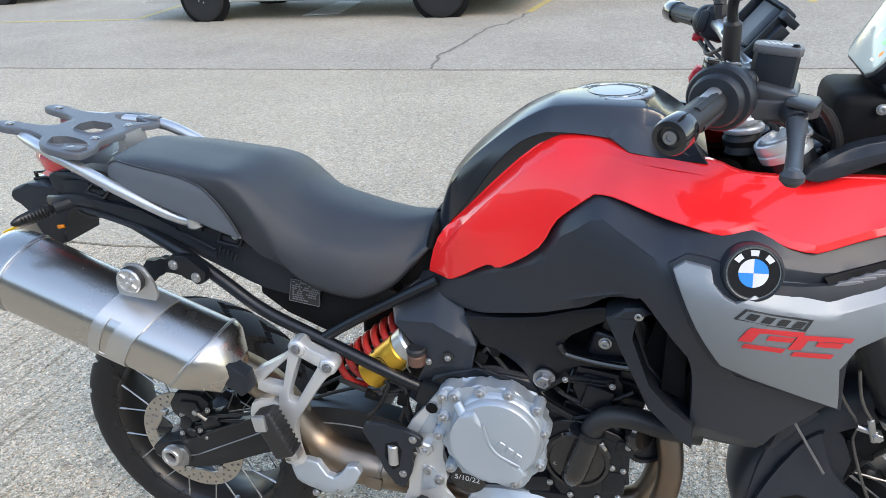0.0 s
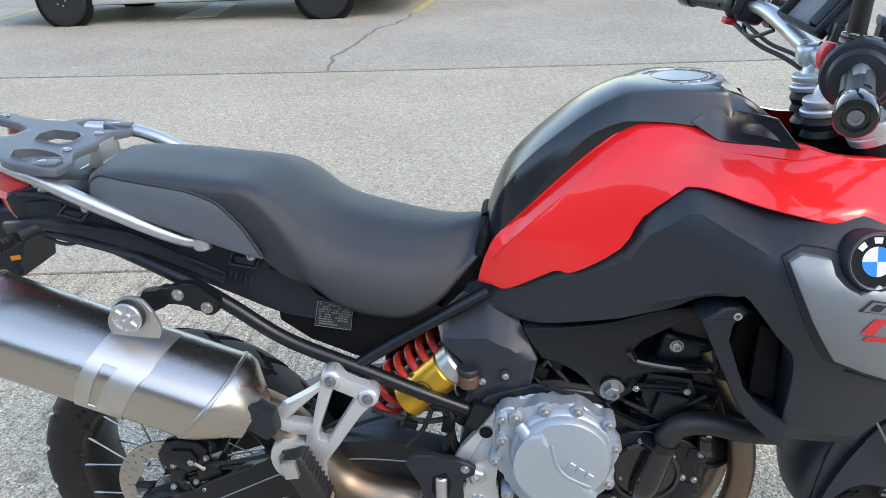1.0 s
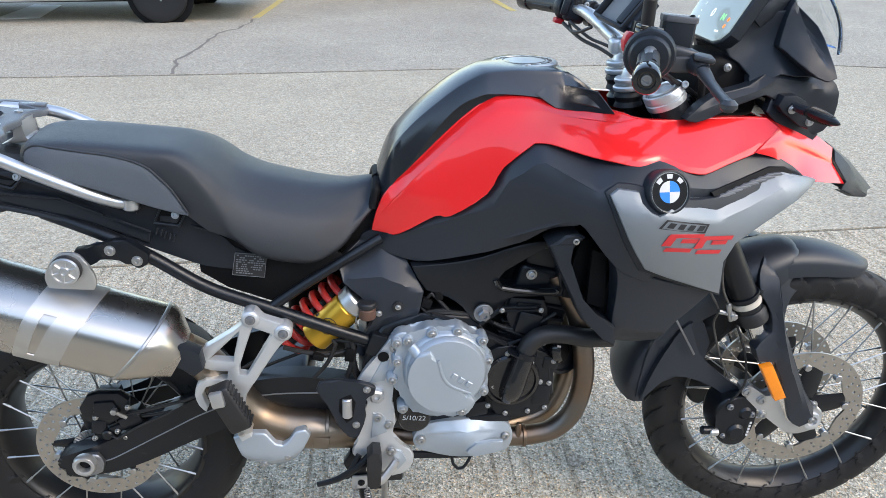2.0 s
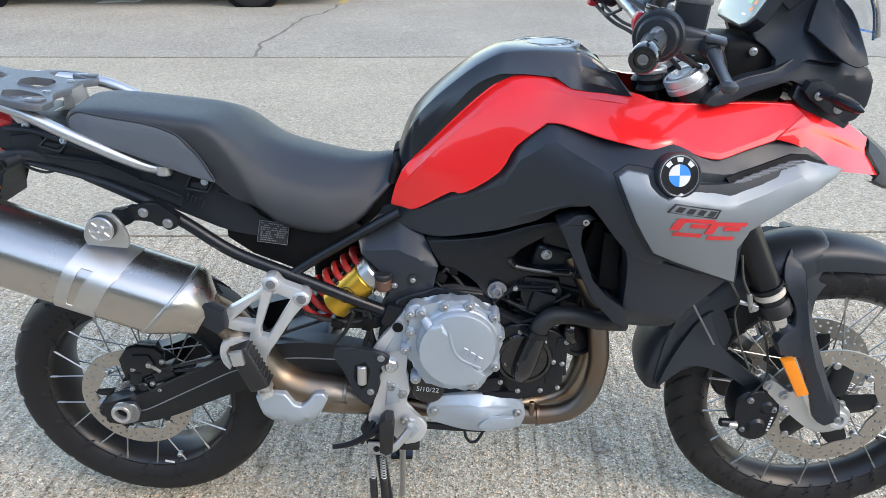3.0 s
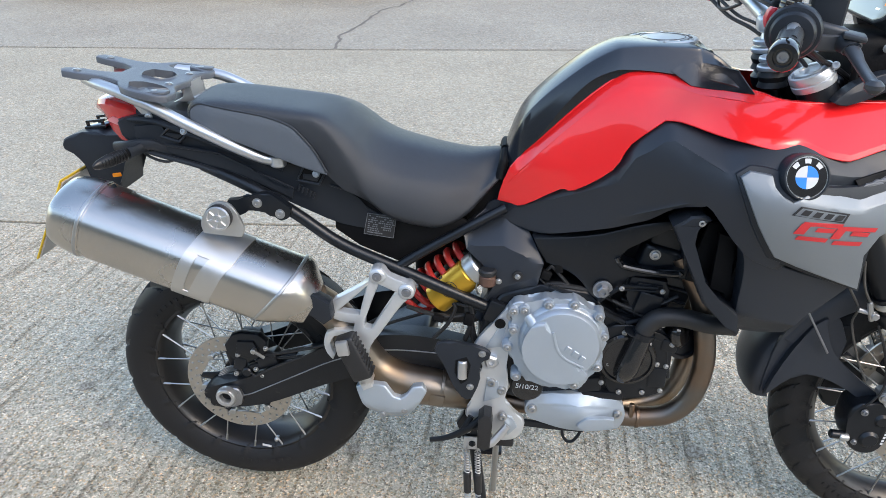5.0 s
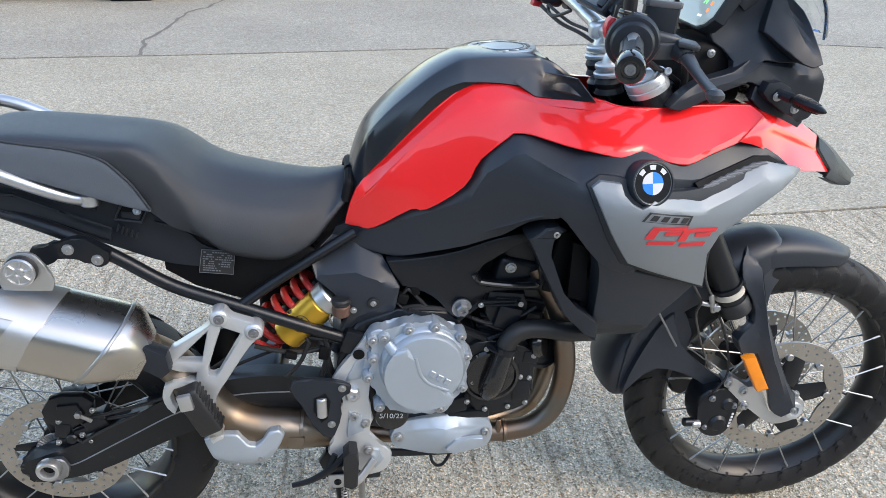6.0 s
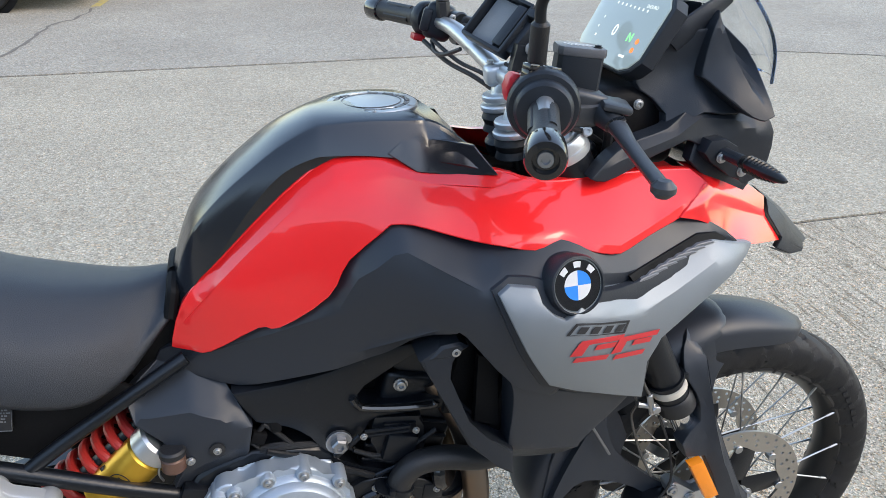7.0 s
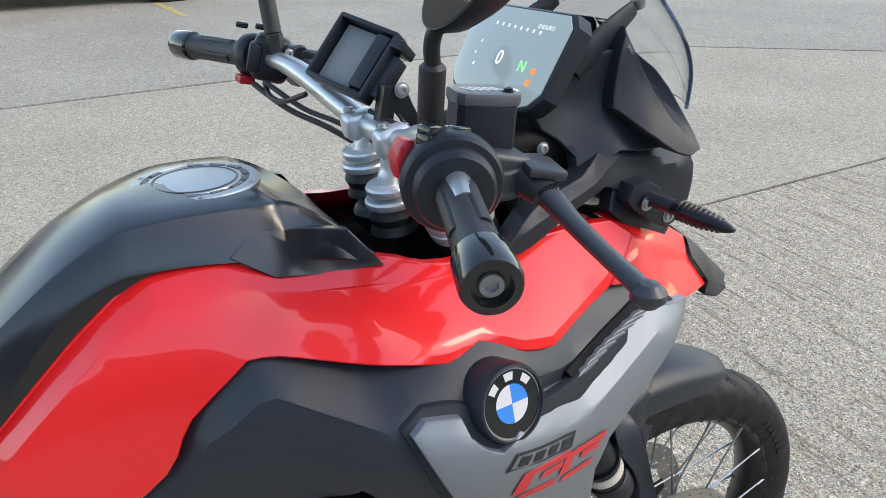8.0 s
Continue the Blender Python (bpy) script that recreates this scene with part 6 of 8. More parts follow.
slab(bm, [(.572, .522), (.600, .578), (.615, .575), (.606, .528)], -.153, -.140, .004)
part("plate_rib", bm, CAST, rest)
bm = slab(BM(), [(.575, .385), (.610, .400), (.605, .44), (.58, .45)], -.1535, -.140, .004)
part("plate_rib", bm, CAST, rest)
bm = BM()
slab(bm, [(.632, .30), (.652, .325), (.640, .35), (.62, .355), (.625, .32)], -.156, -.140, .004)
part("plate_rib", bm, CAST, rest)
bolts(rest, [(.625, -.150, .605), (.590, -.150, .437), (.612, -.150, .418), (.577, -.150, .352), (.618, -.156, .352)], .0085, h=.007)
# black disc on the solid plate, painted shade in place of a hole
bm = BM()
lathe(bm, [(.0115, 0), (.0115, .0005), (.0, .0006)], (.602, -.1535, .586), (0, -1, 0), 20)
part("plate_hole", bm, DEEP_BLACK, rest)
bm = BM()
lathe(bm, [(.016, 0), (.016, .010), (.012, .013), (.007, .013), (.006, .006)], (.588, -.150, .494), (0, -1, 0), 6)
part("pivot_nut", bm, ALLOY, rest)
bm = BM()
slab(bm, [(.465, .520), (.472, .538), (.498, .545), (.530, .540), (.572, .532), (.586, .520), (.582, .505), (.562, .500), (.560, .485), (.566, .455), (.555, .42), (.548, .402), (.535, .400), (.515, .42), (.50, .455), (.485, .49)], -.170, -.158, .005, smooth=2, segs=3)
part("heel_plate", bm, BLACK_PLASTIC, rest, "black plastic heel plate")
# black slab on the heel plate, its window drawn as dark colour for shade
bm = BM()
slab(bm, [(.512, .50), (.535, .51), (.545, .49), (.538, .45), (.525, .44), (.510, .47)], -.1715, -.160, .002)
part("heel_window", bm, DEEP_BLACK, rest)
bm = BM()
rod(bm, (.527, -.168, .455), (.527, -.168, .50), .011, 16, .002)
part("master_cylinder", bm, ALLOY, rest)
bolts(rest, [(.568, -.170, .520), (.545, -.170, .435)], .006)
bm = BM()
bar(bm, [(.578, -.16, .352), (.545, -.17, .325), (.50, -.175, .300), (.46, -.178, .292)], [.010, .009, .007, .006], .8)
bar(bm, [(.55, -.16, .35), (.535, -.168, .325), (.522, -.17, .30)], .007, .8)
part("stand_lever", bm, BLACK_METAL, rest)
bm = BM()
slab(bm, [(.566, .300), (.566, .375), (.578, .388), (.594, .385), (.597, .36), (.594, .300), (.582, .292)], -.205, -.165, .004)
part("brake_pedal_pad", bm, SOFT_RUBBER, rest)
bm = BM()
bar(bm, [(.585, -.185, .295), (.60, -.18, .30), (.63, -.165, .335)], [.010, .010, .009], .7)
part("brake_pedal_arm", bm, ALLOY, rest)

# centre stand
stand = new("centre_stand")
stand.parent = bike
tagged(stand, "black centre stand with twin springs, lowered")
for s in (-1, 1):
    bm = BM()
    sweep(bm, [(.545, s * .085, .300), (.555, s * .10, .24), (.575, s * .125, .12), (.592, s * .15, .018)], .013, 12)
    part("leg", bm, BLACK_METAL, stand)
    bm = BM()
    box(bm, (.596, s * .156, .007), (.06, .045, .014), (0, 0, 0), .004)
    part("foot", bm, BLACK_METAL, stand)
part("cross_tube", rod(BM(), (.553, -.10, .235), (.553, .10, .235), .011, 14), BLACK_METAL, stand)
bm = BM()
slab(bm, [(.515, .30), (.53, .328), (.585, .325), (.60, .30), (.58, .255), (.545, .225), (.535, .25)], -.125, -.105, .004)
part("pivot_plate", bm, BLACK_METAL, stand)
bm = BM()
box(bm, (.553, -.130, .253), (.040, .006, .036), (0, 0, 0), .003)
part("spring_plate", bm, ALLOY, stand)
bolts(stand, [(.540, -.125, .285), (.573, -.125, .283)], .007)
bolts(stand, [(.553, -.133, .253)], .006, material=BLACK_METAL)
for x in (.541, .566):
    bm = BM()
    top, low = Vector((x, -.134, .232)), Vector((x + .008, -.140, .075))
    pts = [top.lerp(low, k / 150) + Vector((math.cos(k * .9) * .0066, math.sin(k * .9) * .0066, 0)) for k in range(151)]
    sweep(bm, pts, .0016, 6, smooth=False)
    spr = part("spring", bm, STEEL, stand, "bright tension spring")
    part("spring_sleeve", rod(BM(), top.lerp(low, .38), top.lerp(low, .75), .0092, 14, .002), SOFT_RUBBER, stand)
    part("spring_hook", sweep(BM(), [top, (x, -.134, .246)], .002, 6), STEEL, stand)
bm = BM()
box(bm, (.560, -.140, .064), (.036, .006, .026), (0, 0, 0), .003)
part("spring_plate", bm, ALLOY, stand)
bm = BM()
sweep(bm, [(.605, -.06, .30), (.608, -.05, .20), (.607, -.02, .02)], .0075, 12)
part("side_rod", bm, STEEL, stand)
bm = BM()
box(bm, (.625, -.05, .205), (.05, .03, .022), (0, 0, 0), .006)
part("rubber_stop", bm, SOFT_RUBBER, stand)

# ---- front fork ----
fork = new("front_fork")
fork.parent = bike
tagged(fork, "black upside-down fork with chrome sliders")
K = .555
HOSE_GREY = pbr("clear_sleeved_hose", (0.07, 0.066, 0.06), 0.35, 0.0, 0.15, 40, coat=0.3)


def fk(z):
    return 1.392 + K * (.68 - z)


for s in (-1, 1):
    y = s * .102
    up = Vector((-K, 0, 1)).normalized()
    part("outer_tube", rod(BM(), (fk(.615), y, .615), (fk(1.09), y, 1.09), .0295, 28, .003), BLACK_METAL, fork)
    part("slider", rod(BM(), (fk(.36), y, .36), (fk(.64), y, .64), .0225, 24), CHROME, fork, "bright chrome slider")
    bm = lathe(BM(), [(.030, -.020), (.034, -.016), (.0345, .010), (.031, .016)], (fk(.628), y, .628), up, 28)
    part("dust_seal", bm, SOFT_RUBBER, fork)
    bm = lathe(BM(), [(.0310, -.007), (.0325, -.006), (.0325, .006), (.0310, .007)], (fk(.660), y, .660), up, 28)
    part("pale_band", bm, CREAM, fork)
    bm = lathe(BM(), [(.0310, -.004), (.0340, -.003), (.0340, .003), (.0310, .004)], (fk(.676), y, .676), up, 28)
    box(bm, (fk(.676) + .03, y - s * -.01, .684), (.014, .012, .012), (0, 0, 0), .003)
    part("hose_clip", bm, BLACK_METAL, fork)
    cc = Vector((1.133, s * .104, 1.112))
    part("upper_clamp", lathe(BM(), [(.030, -.110), (.0345, -.106), (.0355, -.022), (.030, -.018)], cc, up, 36), BLACK_METAL, fork)
    bm = lathe(BM(), [(.033, -.024), (.0375, -.022), (.0385, -.018), (.0388, -.010), (.0372, -.0085), (.0372, -.0065), (.0388, -.005), (.0388, .005), (.0375, .008), (.034, .009), (.0325, .007), (.0320, .001), (.0285, .001)], cc, up, 44)
    cap_ring = part("fork_cap", bm, BRIGHT, fork, "silver ring stack on the fork top")
    part("cap_groove", lathe(BM(), [(.0315, .0005), (.0285, .0016), (.0275, .0016)], cc, up, 40), BLACK_METAL, cap_ring)
    part("cap_plug", lathe(BM(), [(.0278, .000), (.0278, .010), (.0262, .012), (.017, .0125), (.0165, .009), (.0, .009)], cc, up, 40), BRIGHT, cap_ring)
    part("pinch_bolt", lathe(BM(), [(.0068, -.012), (.0068, .004), (.0056, .006), (.0036, .006), (.0033, .002), (.0, .002)], (1.160, s * .132, 1.134), (-.3, s * 1.0, .35), 16), BRIGHT, fork)
    # axle clamp, caliper carrier
    bm = BM()
    slab(bm, [(1.515, .445), (1.548, .432), (1.57, .40), (1.612, .385), (1.630, .36), (1.625, .33), (1.598, .316), (1.56, .312), (1.525, .335), (1.50, .355), (1.475, .375), (1.445, .405), (1.425, .425), (1.418, .445), (1.435, .452), (1.462, .432), (1.485, .415), (1.50, .42)], s * .118, s * .088, .007, smooth=2, segs=3)
    part("axle_clamp", bm, ALLOY, fork, "silver cast axle clamp")
    bm = lathe(BM(), [(.020, 0), (.021, .003), (.020, .010), (.012, .010), (.0105, .002)], (1.600, s * .116, .352), (0, s, 0), 24)
    part("axle_end", bm, BRIGHT, fork)
    bolts(fork, [(1.428, s * .118, .436), (1.468, s * .118, .412), (1.478, s * .118, .372), (1.600, s * .112, .388)], .0085, (0, s, 0), .007)
    bm = BM()
    slab(bm, [(1.374, .398), (1.392, .414), (1.418, .420), (1.440, .415), (1.466, .392), (1.470, .345), (1.455, .300), (1.432, .285), (1.405, .290), (1.385, .31), (1.374, .35)], s * .115, s * .048, .009, smooth=2, segs=3)
    rod(bm, (1.375, s * .112, .33), (1.345, s * .112, .332), .010, 12, .002)
    rod(bm, (1.425, s * .085, .325), (1.425, s * .122, .325), .021, 20, .006)
    rod(bm, (1.44, s * .085, .375), (1.44, s * .120, .375), .017, 20, .006)
    part("brake_caliper", bm, BLACK_METAL, fork, "black brake caliper")
    bm = rod(BM(), (1.382, s * .118, .329), (1.362, s * .118, .330), .0085, 14, .002)
    part("bleed_nipple", bm, ALLOY, fork)
    for k in range(5):
        bm = BM()
        box(bm, (1.449 + .001 * k, s * .1230, .322 + .008 * k), (.005, .0012, .005), (0, 0, 0), 0)
        part("pale_bar", bm, WHITE_MARK, fork)
    part("brake_hose", sweep(BM(), [(1.385, s * .11, .47), (1.36, s * .10, .52), (1.33, s * .10, .60), (1.325, s * .115, .645), (1.29, s * .125, .70), (1.24, s * .11, .80)], .0025, 8), HOSE_GREY, fork)
    bm = BM()
    rod(bm, (1.322, s * .122, .645), (1.352, s * .128, .640), .0055, 10, .001)
    rod(bm, (1.350, s * .128, .625), (1.336, s * .130, .668), .0055, 10, .001)
    rod(bm, (1.352, s * .120, .637), (1.352, s * .138, .637), .008, 6, .001)
    part("hose_union", bm, STEEL, fork)
    part("brake_hose", sweep(BM(), [(1.336, s * .130, .668), (1.315, s * .135, .705), (1.30, s * .14, .76)], .0026, 8), HOSE_GREY, fork)
    # fork guard
    bm = panel(BM(), [(1.400, .735), (1.415, .758), (1.440, .768), (1.48, .760), (1.530, .730), (1.556, .714), (1.545, .700), (1.515, .683), (1.492, .655), (1.484, .615), (1.488, .590), (1.510, .524), (1.536, .462), (1.570, .420), (1.567, .389), (1.543, .371), (1.517, .389), (1.496, .445), (1.471, .502), (1.447, .545), (1.408, .550), (1.396, .578), (1.412, .596), (1.432, .612), (1.432, .640), (1.420, .668), (1.400, .700)],
               Field([(1.44, .772, -.082), (1.44, .745, -.112), (1.435, .715, -.134), (1.60, .705, -.125), (1.50, .68, -.140), (1.45, .65, -.150), (1.45, .60, -.164), (1.40, .565, -.170), (1.50, .52, -.168), (1.53, .46, -.168), (1.56, .40, -.165), (1.50, .44, -.168)]), .03, 0, .012, [([(1.37, .80), (1.436, .728), (1.449, .648), (1.458, .60), (1.488, .52), (1.60, .34)], .7, .12)], corner=40)
    for q in bm.verts:
        q.co.y += 0 if s < 0 else .05
    part("fork_guard", flipped(bm, s), FAIRING, fork, "dark grey fork guard", 20)
    bm = BM()
    slab(bm, [(1.407, .541), (1.433, .547), (1.481, .463), (1.457, .455)], -.178, -.160, .002)
    for q in bm.verts:
        q.co.y += 0 if s < 0 else .05
    part("reflector", flipped(bm, s), ORANGE, fork, "orange reflector")
    bolts(fork, [(1.590, s * .134, .362)], .006, (0, s, 0))
    # fender stay
    bm = BM()
    slab(bm, [(1.235, .520), (1.268, .585), (1.290, .60), (1.300, .545), (1.34, .49), (1.440, .418), (1.448, .400), (1.436, .384), (1.40, .405), (1.332, .452), (1.268, .468), (1.245, .455), (1.20, .40), (1.21, .45)], -.088, -.074, .004, smooth=2)
    part("fender_stay", flipped(bm, s), FAIRING, fork)
    bm = BM()
    slab(bm, [(1.195, .40), (1.20, .50), (1.225, .57), (1.262, .63), (1.30, .62), (1.345, .54), (1.33, .47), (1.265, .45), (1.24, .43)], -.074, -.064, .003, smooth=2)
    part("guard_cheek", flipped(bm, s), FAIRING, fork)
    part("stay_rod", sweep(BM(), [(1.232, s * .105, .632), (1.265, s * .102, .580), (1.300, s * .098, .525)], .0024, 8), DULL_STEEL, fork)
bm = BM()
rod(bm, (1.600, -.12, .352), (1.600, .12, .352), .010, 16)
part("axle", bm, STEEL, fork)
bm = BM()
box(bm, (fk(1.085) + .0, 0, 1.083), (.07, .20, .028), (0, -29, 0), .010, 3)
box(bm, (fk(.90), 0, .90), (.08, .24, .035), (0, -29, 0), .010, 3)
rod(bm, (fk(.88) - .035, 0, .88), (fk(1.09) - .035, 0, 1.09), .026, 24)
part("triple_clamp", bm, BLACK_METAL, fork)
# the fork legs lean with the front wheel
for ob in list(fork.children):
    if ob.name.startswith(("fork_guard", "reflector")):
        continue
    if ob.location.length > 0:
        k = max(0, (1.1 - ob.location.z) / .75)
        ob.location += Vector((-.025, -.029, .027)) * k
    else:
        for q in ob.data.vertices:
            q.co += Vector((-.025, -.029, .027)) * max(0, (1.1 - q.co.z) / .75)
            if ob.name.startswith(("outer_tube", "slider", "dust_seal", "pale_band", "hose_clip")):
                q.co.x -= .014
# front mudguard: a shell round the wheel
def guard_shell(name, stations, thick, label=""):
    rings = []
    for a, r, w, low in stations:
        a0 = radians(a)
        prof = [(-w, -low), (-w * 1.02, -low * .5), (-w * .90, -low * .24), (-w * .5, -low * .04), (0, .002), (w * .5, -low * .04), (w * .90, -low * .24), (w * 1.02, -low * .5), (w, -low), (w - .004, -low), (w - .004, -low * .5), (w * .76, -low * .24 - thick), (0, -thick), (-w * .76, -low * .24 - thick), (-w + .004, -low * .5), (-w + .004, -low)]
        rings.append([Vector((FC[0] + (r + d) * math.cos(a0), y, FC[2] + (r + d) * math.sin(a0))) for y, d in prof])
    lines = [spline([r[i] for r in rings], 4) for i in range(16)]
    ob = part(name, loft(BM(), [[ln[k] for ln in lines] for k in range(len(lines[0]))]), FAIRING, fork, label, 45)
    ob.matrix_basis = UPRIGHT


guard_shell("mudguard", ((71.0, .369, .012, .012), (72.5, .371, .028, .022), (76, .377, .045, .036), (84, .388, .056, .050), (93, .400, .061, .058), (102, .412, .066, .060), (112, .420, .070, .055), (122, .424, .068, .048), (132, .424, .066, .046), (142, .426, .069, .046), (152, .434, .073, .046), (160, .442, .077, .046), (168, .440, .079, .046), (174, .426, .073, .046)), .006, "dark grey front mudguard")
# raised rear half of the mudguard, ending in a rounded nose
guard_shell("mudguard_crown", ((98.0, .403, .012, .008), (98.8, .408, .034, .018), (100.5, .413, .054, .036), (104, .4185, .066, .062), (112, .4255, .0755, .085), (122, .4285, .0735, .085), (132, .428, .071, .070), (142, .430, .074, .056), (152, .438, .078, .050)), .003)

# ---- handlebar and cockpit ----
LEVER_GREY = pbr("dark_grey_anodised", (0.05, 0.053, 0.058), 0.38, 0.3, 0.1, 20, 0.1, 600)
bars = new("handlebar")
bars.parent = bike
tagged(bars, "silver handlebar with black controls")
bm = BM()
sweep(bm, [(1.006, .345, 1.232), (1.036, .28, 1.231), (1.050, .215, 1.231), (1.062, .16, 1.222), (1.082, .085, 1.195), (1.092, .045, 1.182), (1.095, 0, 1.179), (1.092, -.045, 1.180), (1.084, -.085, 1.188), (1.066, -.16, 1.212), (1.052, -.215, 1.218), (1.030, -.27, 1.219), (1.005, -.335, 1.211)], [.011, .011, .012, .014, .014, .014, .014, .014, .014, .014, .012, .011, .011, .011], 16)
part("bar", bm, ALLOY, bars, "tapered silver handlebar")
for s, root, end in ((-1, Vector((1.024, -.285, 1.208)), Vector((.968, -.428, 1.195))), (1, Vector((1.032, .285, 1.231)), Vector((.968, .432, 1.232)))):
    d = (end - root).normalized()
    L = (end - root).length
    bm = lathe(BM(), [(.019, 0), (.0185, .01), (.0172, .02), (.0168, L * .4), (.0172, L - .045), (.0178, L - .036)], root, d, 28)
    grip = part("grip", bm, SOFT_RUBBER, bars, "black rubber grip")
    for k in range(4):
        a = math.pi / 2 * k + .4
        u = d.orthogonal().normalized()
        w = d.cross(u)
        o = (u * math.cos(a) + w * math.sin(a)) * .0166
        part("grip_pad", sweep(BM(), [root + d * .03 + o, root + d * (L - .06) + o], .0048, 8, flat=.5, up=o), SOFT_RUBBER, grip)
    bm = lathe(BM(), [(.0185, 0), (.0208, .003), (.0212, .010), (.0212, .034), (.0195, .038), (.0135, .039), (.0125, .033), (.0, .033)], root + d * (L - .036), d, 36)
    part("end_weight", bm, GLOSS_BLACK, bars, "black bar-end weight")
    bm = lathe(BM(), [(.0088, 0), (.0088, .002), (.0078, .0035), (.0045, .0035), (.0040, .001), (.0, .001)], root + d * (L - .0035), d, 24)
    part("end_bolt", bm, DULL_STEEL, bars)
    f = 1.0 if s < 0 else .72
    bm = lathe(BM(), [(r * f, h * f) for r, h in ((.024, -.034), (.038, -.030), (.0415, -.022), (.0415, -.006), (.039, -.002), (.034, -.001), (.033, .008), (.030, .012), (.019, .014))], root + d * .004, d, 44)
    part("throttle_housing" if s < 0 else "switch_flange", bm, BLACK_PLASTIC, bars)
    # switch block
    q = root - d * .042
    bm = BM()
    box(bm, q, (.050, .040, .062), (0, 14, -20 * s), .012, 3)
    box(bm, q + Vector((-.022, 0, .004)), (.018, .034, .040), (0, 14, -20 * s), .006, 2)
    sw = part("switch_block", bm, BLACK_PLASTIC, bars)
    bm = BM()
    if s < 0:
        slab(bm, [(.992, 1.210), (.988, 1.226), (.996, 1.242), (1.006, 1.240), (1.010, 1.214)], -.258, -.240, .004, smooth=2)
    else:
        box(bm, q + Vector((-.030, .03, -.030)), (.022, .026, .012), (0, 10, 0), .003)
    part("red_switch", bm, RED_PLASTIC, bars, "red kill switch" if s < 0 else "red hazard switch")
    for k in range(2):
        bm = BM()
        box(bm, root + Vector((.006 + .026 * k, .016 * -s, .043 - .004 * k)) + Vector((-.018, 0, 0)), (.016, .014, .008), (0, 10, -20 * s), .002)
        part("button", bm, GLOSS_BLACK, bars)
    # bar clamp of the lever and mirror
    p = root - d * .075 + Vector((.01, 0, 0))
    bm = BM()
    rod(bm, p - d * .012, p + d * .012, .021, 24, .003)
    box(bm, p + Vector((.02, 0, -.004)), (.035, .024, .034), (0, 10, 0), .005)
    part("lever_clamp", bm, BLACK_METAL, bars)
    bolts(bars, [p + Vector((-.012, -.013, .012)), p + Vector((-.006, -.013, -.018))], .0045)
    mp = p + Vector((-.022, .008 * s, .006))
    bm = BM()
    rod(bm, mp, mp + Vector((-.002, 0, .030)), .0115, 6, .001)
    rod(bm, mp + Vector((-.002, 0, .026)), mp + Vector((-.005, s * .01, .075)), .0112, 20, .004)
    part("mirror_base", bm, SOFT_RUBBER, bars)
    top = mp + Vector((-.005, s * .01, .07))
    stem = [top, top + Vector((-.003, s * .004, .020)), top + Vector((-.001, s * .012, .036)), top + Vector((.006, s * .026, .048))]
    part("mirror_stem", sweep(BM(), stem, .0068, 12), BLACK_METAL, bars)
    hc = stem[-1] + Vector((.002, s * .034, .034))
    rings = []
    for t, k in ((-.018, .93), (-.010, 1.0), (.004, 1.0), (.016, .86), (.026, .60), (.030, .30)):
        rings.append([hc + Vector((t + .16 * .055 * k * math.sin(b), k * (.060 * math.cos(b)) * (1 - .12 * math.sin(b)), k * (.042 * math.sin(b) + .030 * s * math.cos(b)))) for b in (2 * math.pi * j / 32 for j in range(32))])
    mir = part("mirror_head", loft(BM(), rings), BLACK_PLASTIC, bars, "black mirror housing", 50)
    # the glass is coloured dark to hold a dark reflection
    bm = BM()
    bm.faces.new([bm.verts.new(hc + Vector((-.0185 + .16 * .055 * .9 * math.sin(b), .90 * .060 * math.cos(b) * (1 - .12 * math.sin(b)), .90 * (.042 * math.sin(b) + .030 * s * math.cos(b))))) for b in (2 * math.pi * j / 32 for j in range(32))])
    part("mirror_glass", bm, pbr("dark_reflection_mirror", (0.05, 0.046, 0.046), 0.05, 1.0, 0.02, 5), mir, "mirror glass with a dark reflection in its colour")
    # lever
    if s < 0:
        lv = [(1.108, -.250, 1.196), (1.116, -.285, 1.186), (1.112, -.325, 1.176), (1.106, -.37, 1.168), (1.100, -.41, 1.163), (1.096, -.432, 1.160)]
    else:
        lv = [(1.110, .25, 1.215), (1.118, .29, 1.21), (1.112, .33, 1.205), (1.100, .38, 1.20), (1.09, .42, 1.198), (1.088, .435, 1.197)]
    bm = sweep(BM(), lv, [.0165, .0140, .0105, .0095, .0098, .0100], 14, 6, flat=.72)
    lathe(bm, [(.0, -.0105), (.007, -.009), (.0130, -.003), (.0130, .003), (.007, .009), (.0, .0105)], lv[-1], (0, 0, 1), 22)
    part("lever", bm, LEVER_GREY, bars, "dark grey control lever")
    bm = BM()
    slab(bm, [(1.070, -.015), (1.125, -.01), (1.150, .010), (1.145, .03), (1.10, .04), (1.07, .03)], 0, .026, .006, Matrix.Translation((0, s * .238 - .012, 1.178 if s < 0 else 1.195)), smooth=2)
    box(bm, (1.098, s * .215, 1.205 + (.012 if s > 0 else 0)), (.055, .085, .026), (0, 12, 10 * s), .007, 3)
    box(bm, (1.125, s * .262, 1.203 + (.012 if s > 0 else 0)), (.036, .05, .010), (0, 10, 18 * s), .004, 2)
    part("lever_bracket", bm, LEVER_GREY, bars)
# master cylinder reservoir
bm = BM()
slab(bm, [(-.026, -.022), (.026, -.026), (.030, .0), (.024, .024), (-.022, .022), (-.030, .002)], -.052, 0, .004, pose(1.094, -.212, 1.256, 0, 4, -8) @ Matrix.Diagonal((.88, .92, 1, 1)), corner=90, smooth=3, segs=3)
resv = part("fluid_reservoir", bm, BLACK_PLASTIC, bars, "black brake fluid reservoir")
bm = BM()
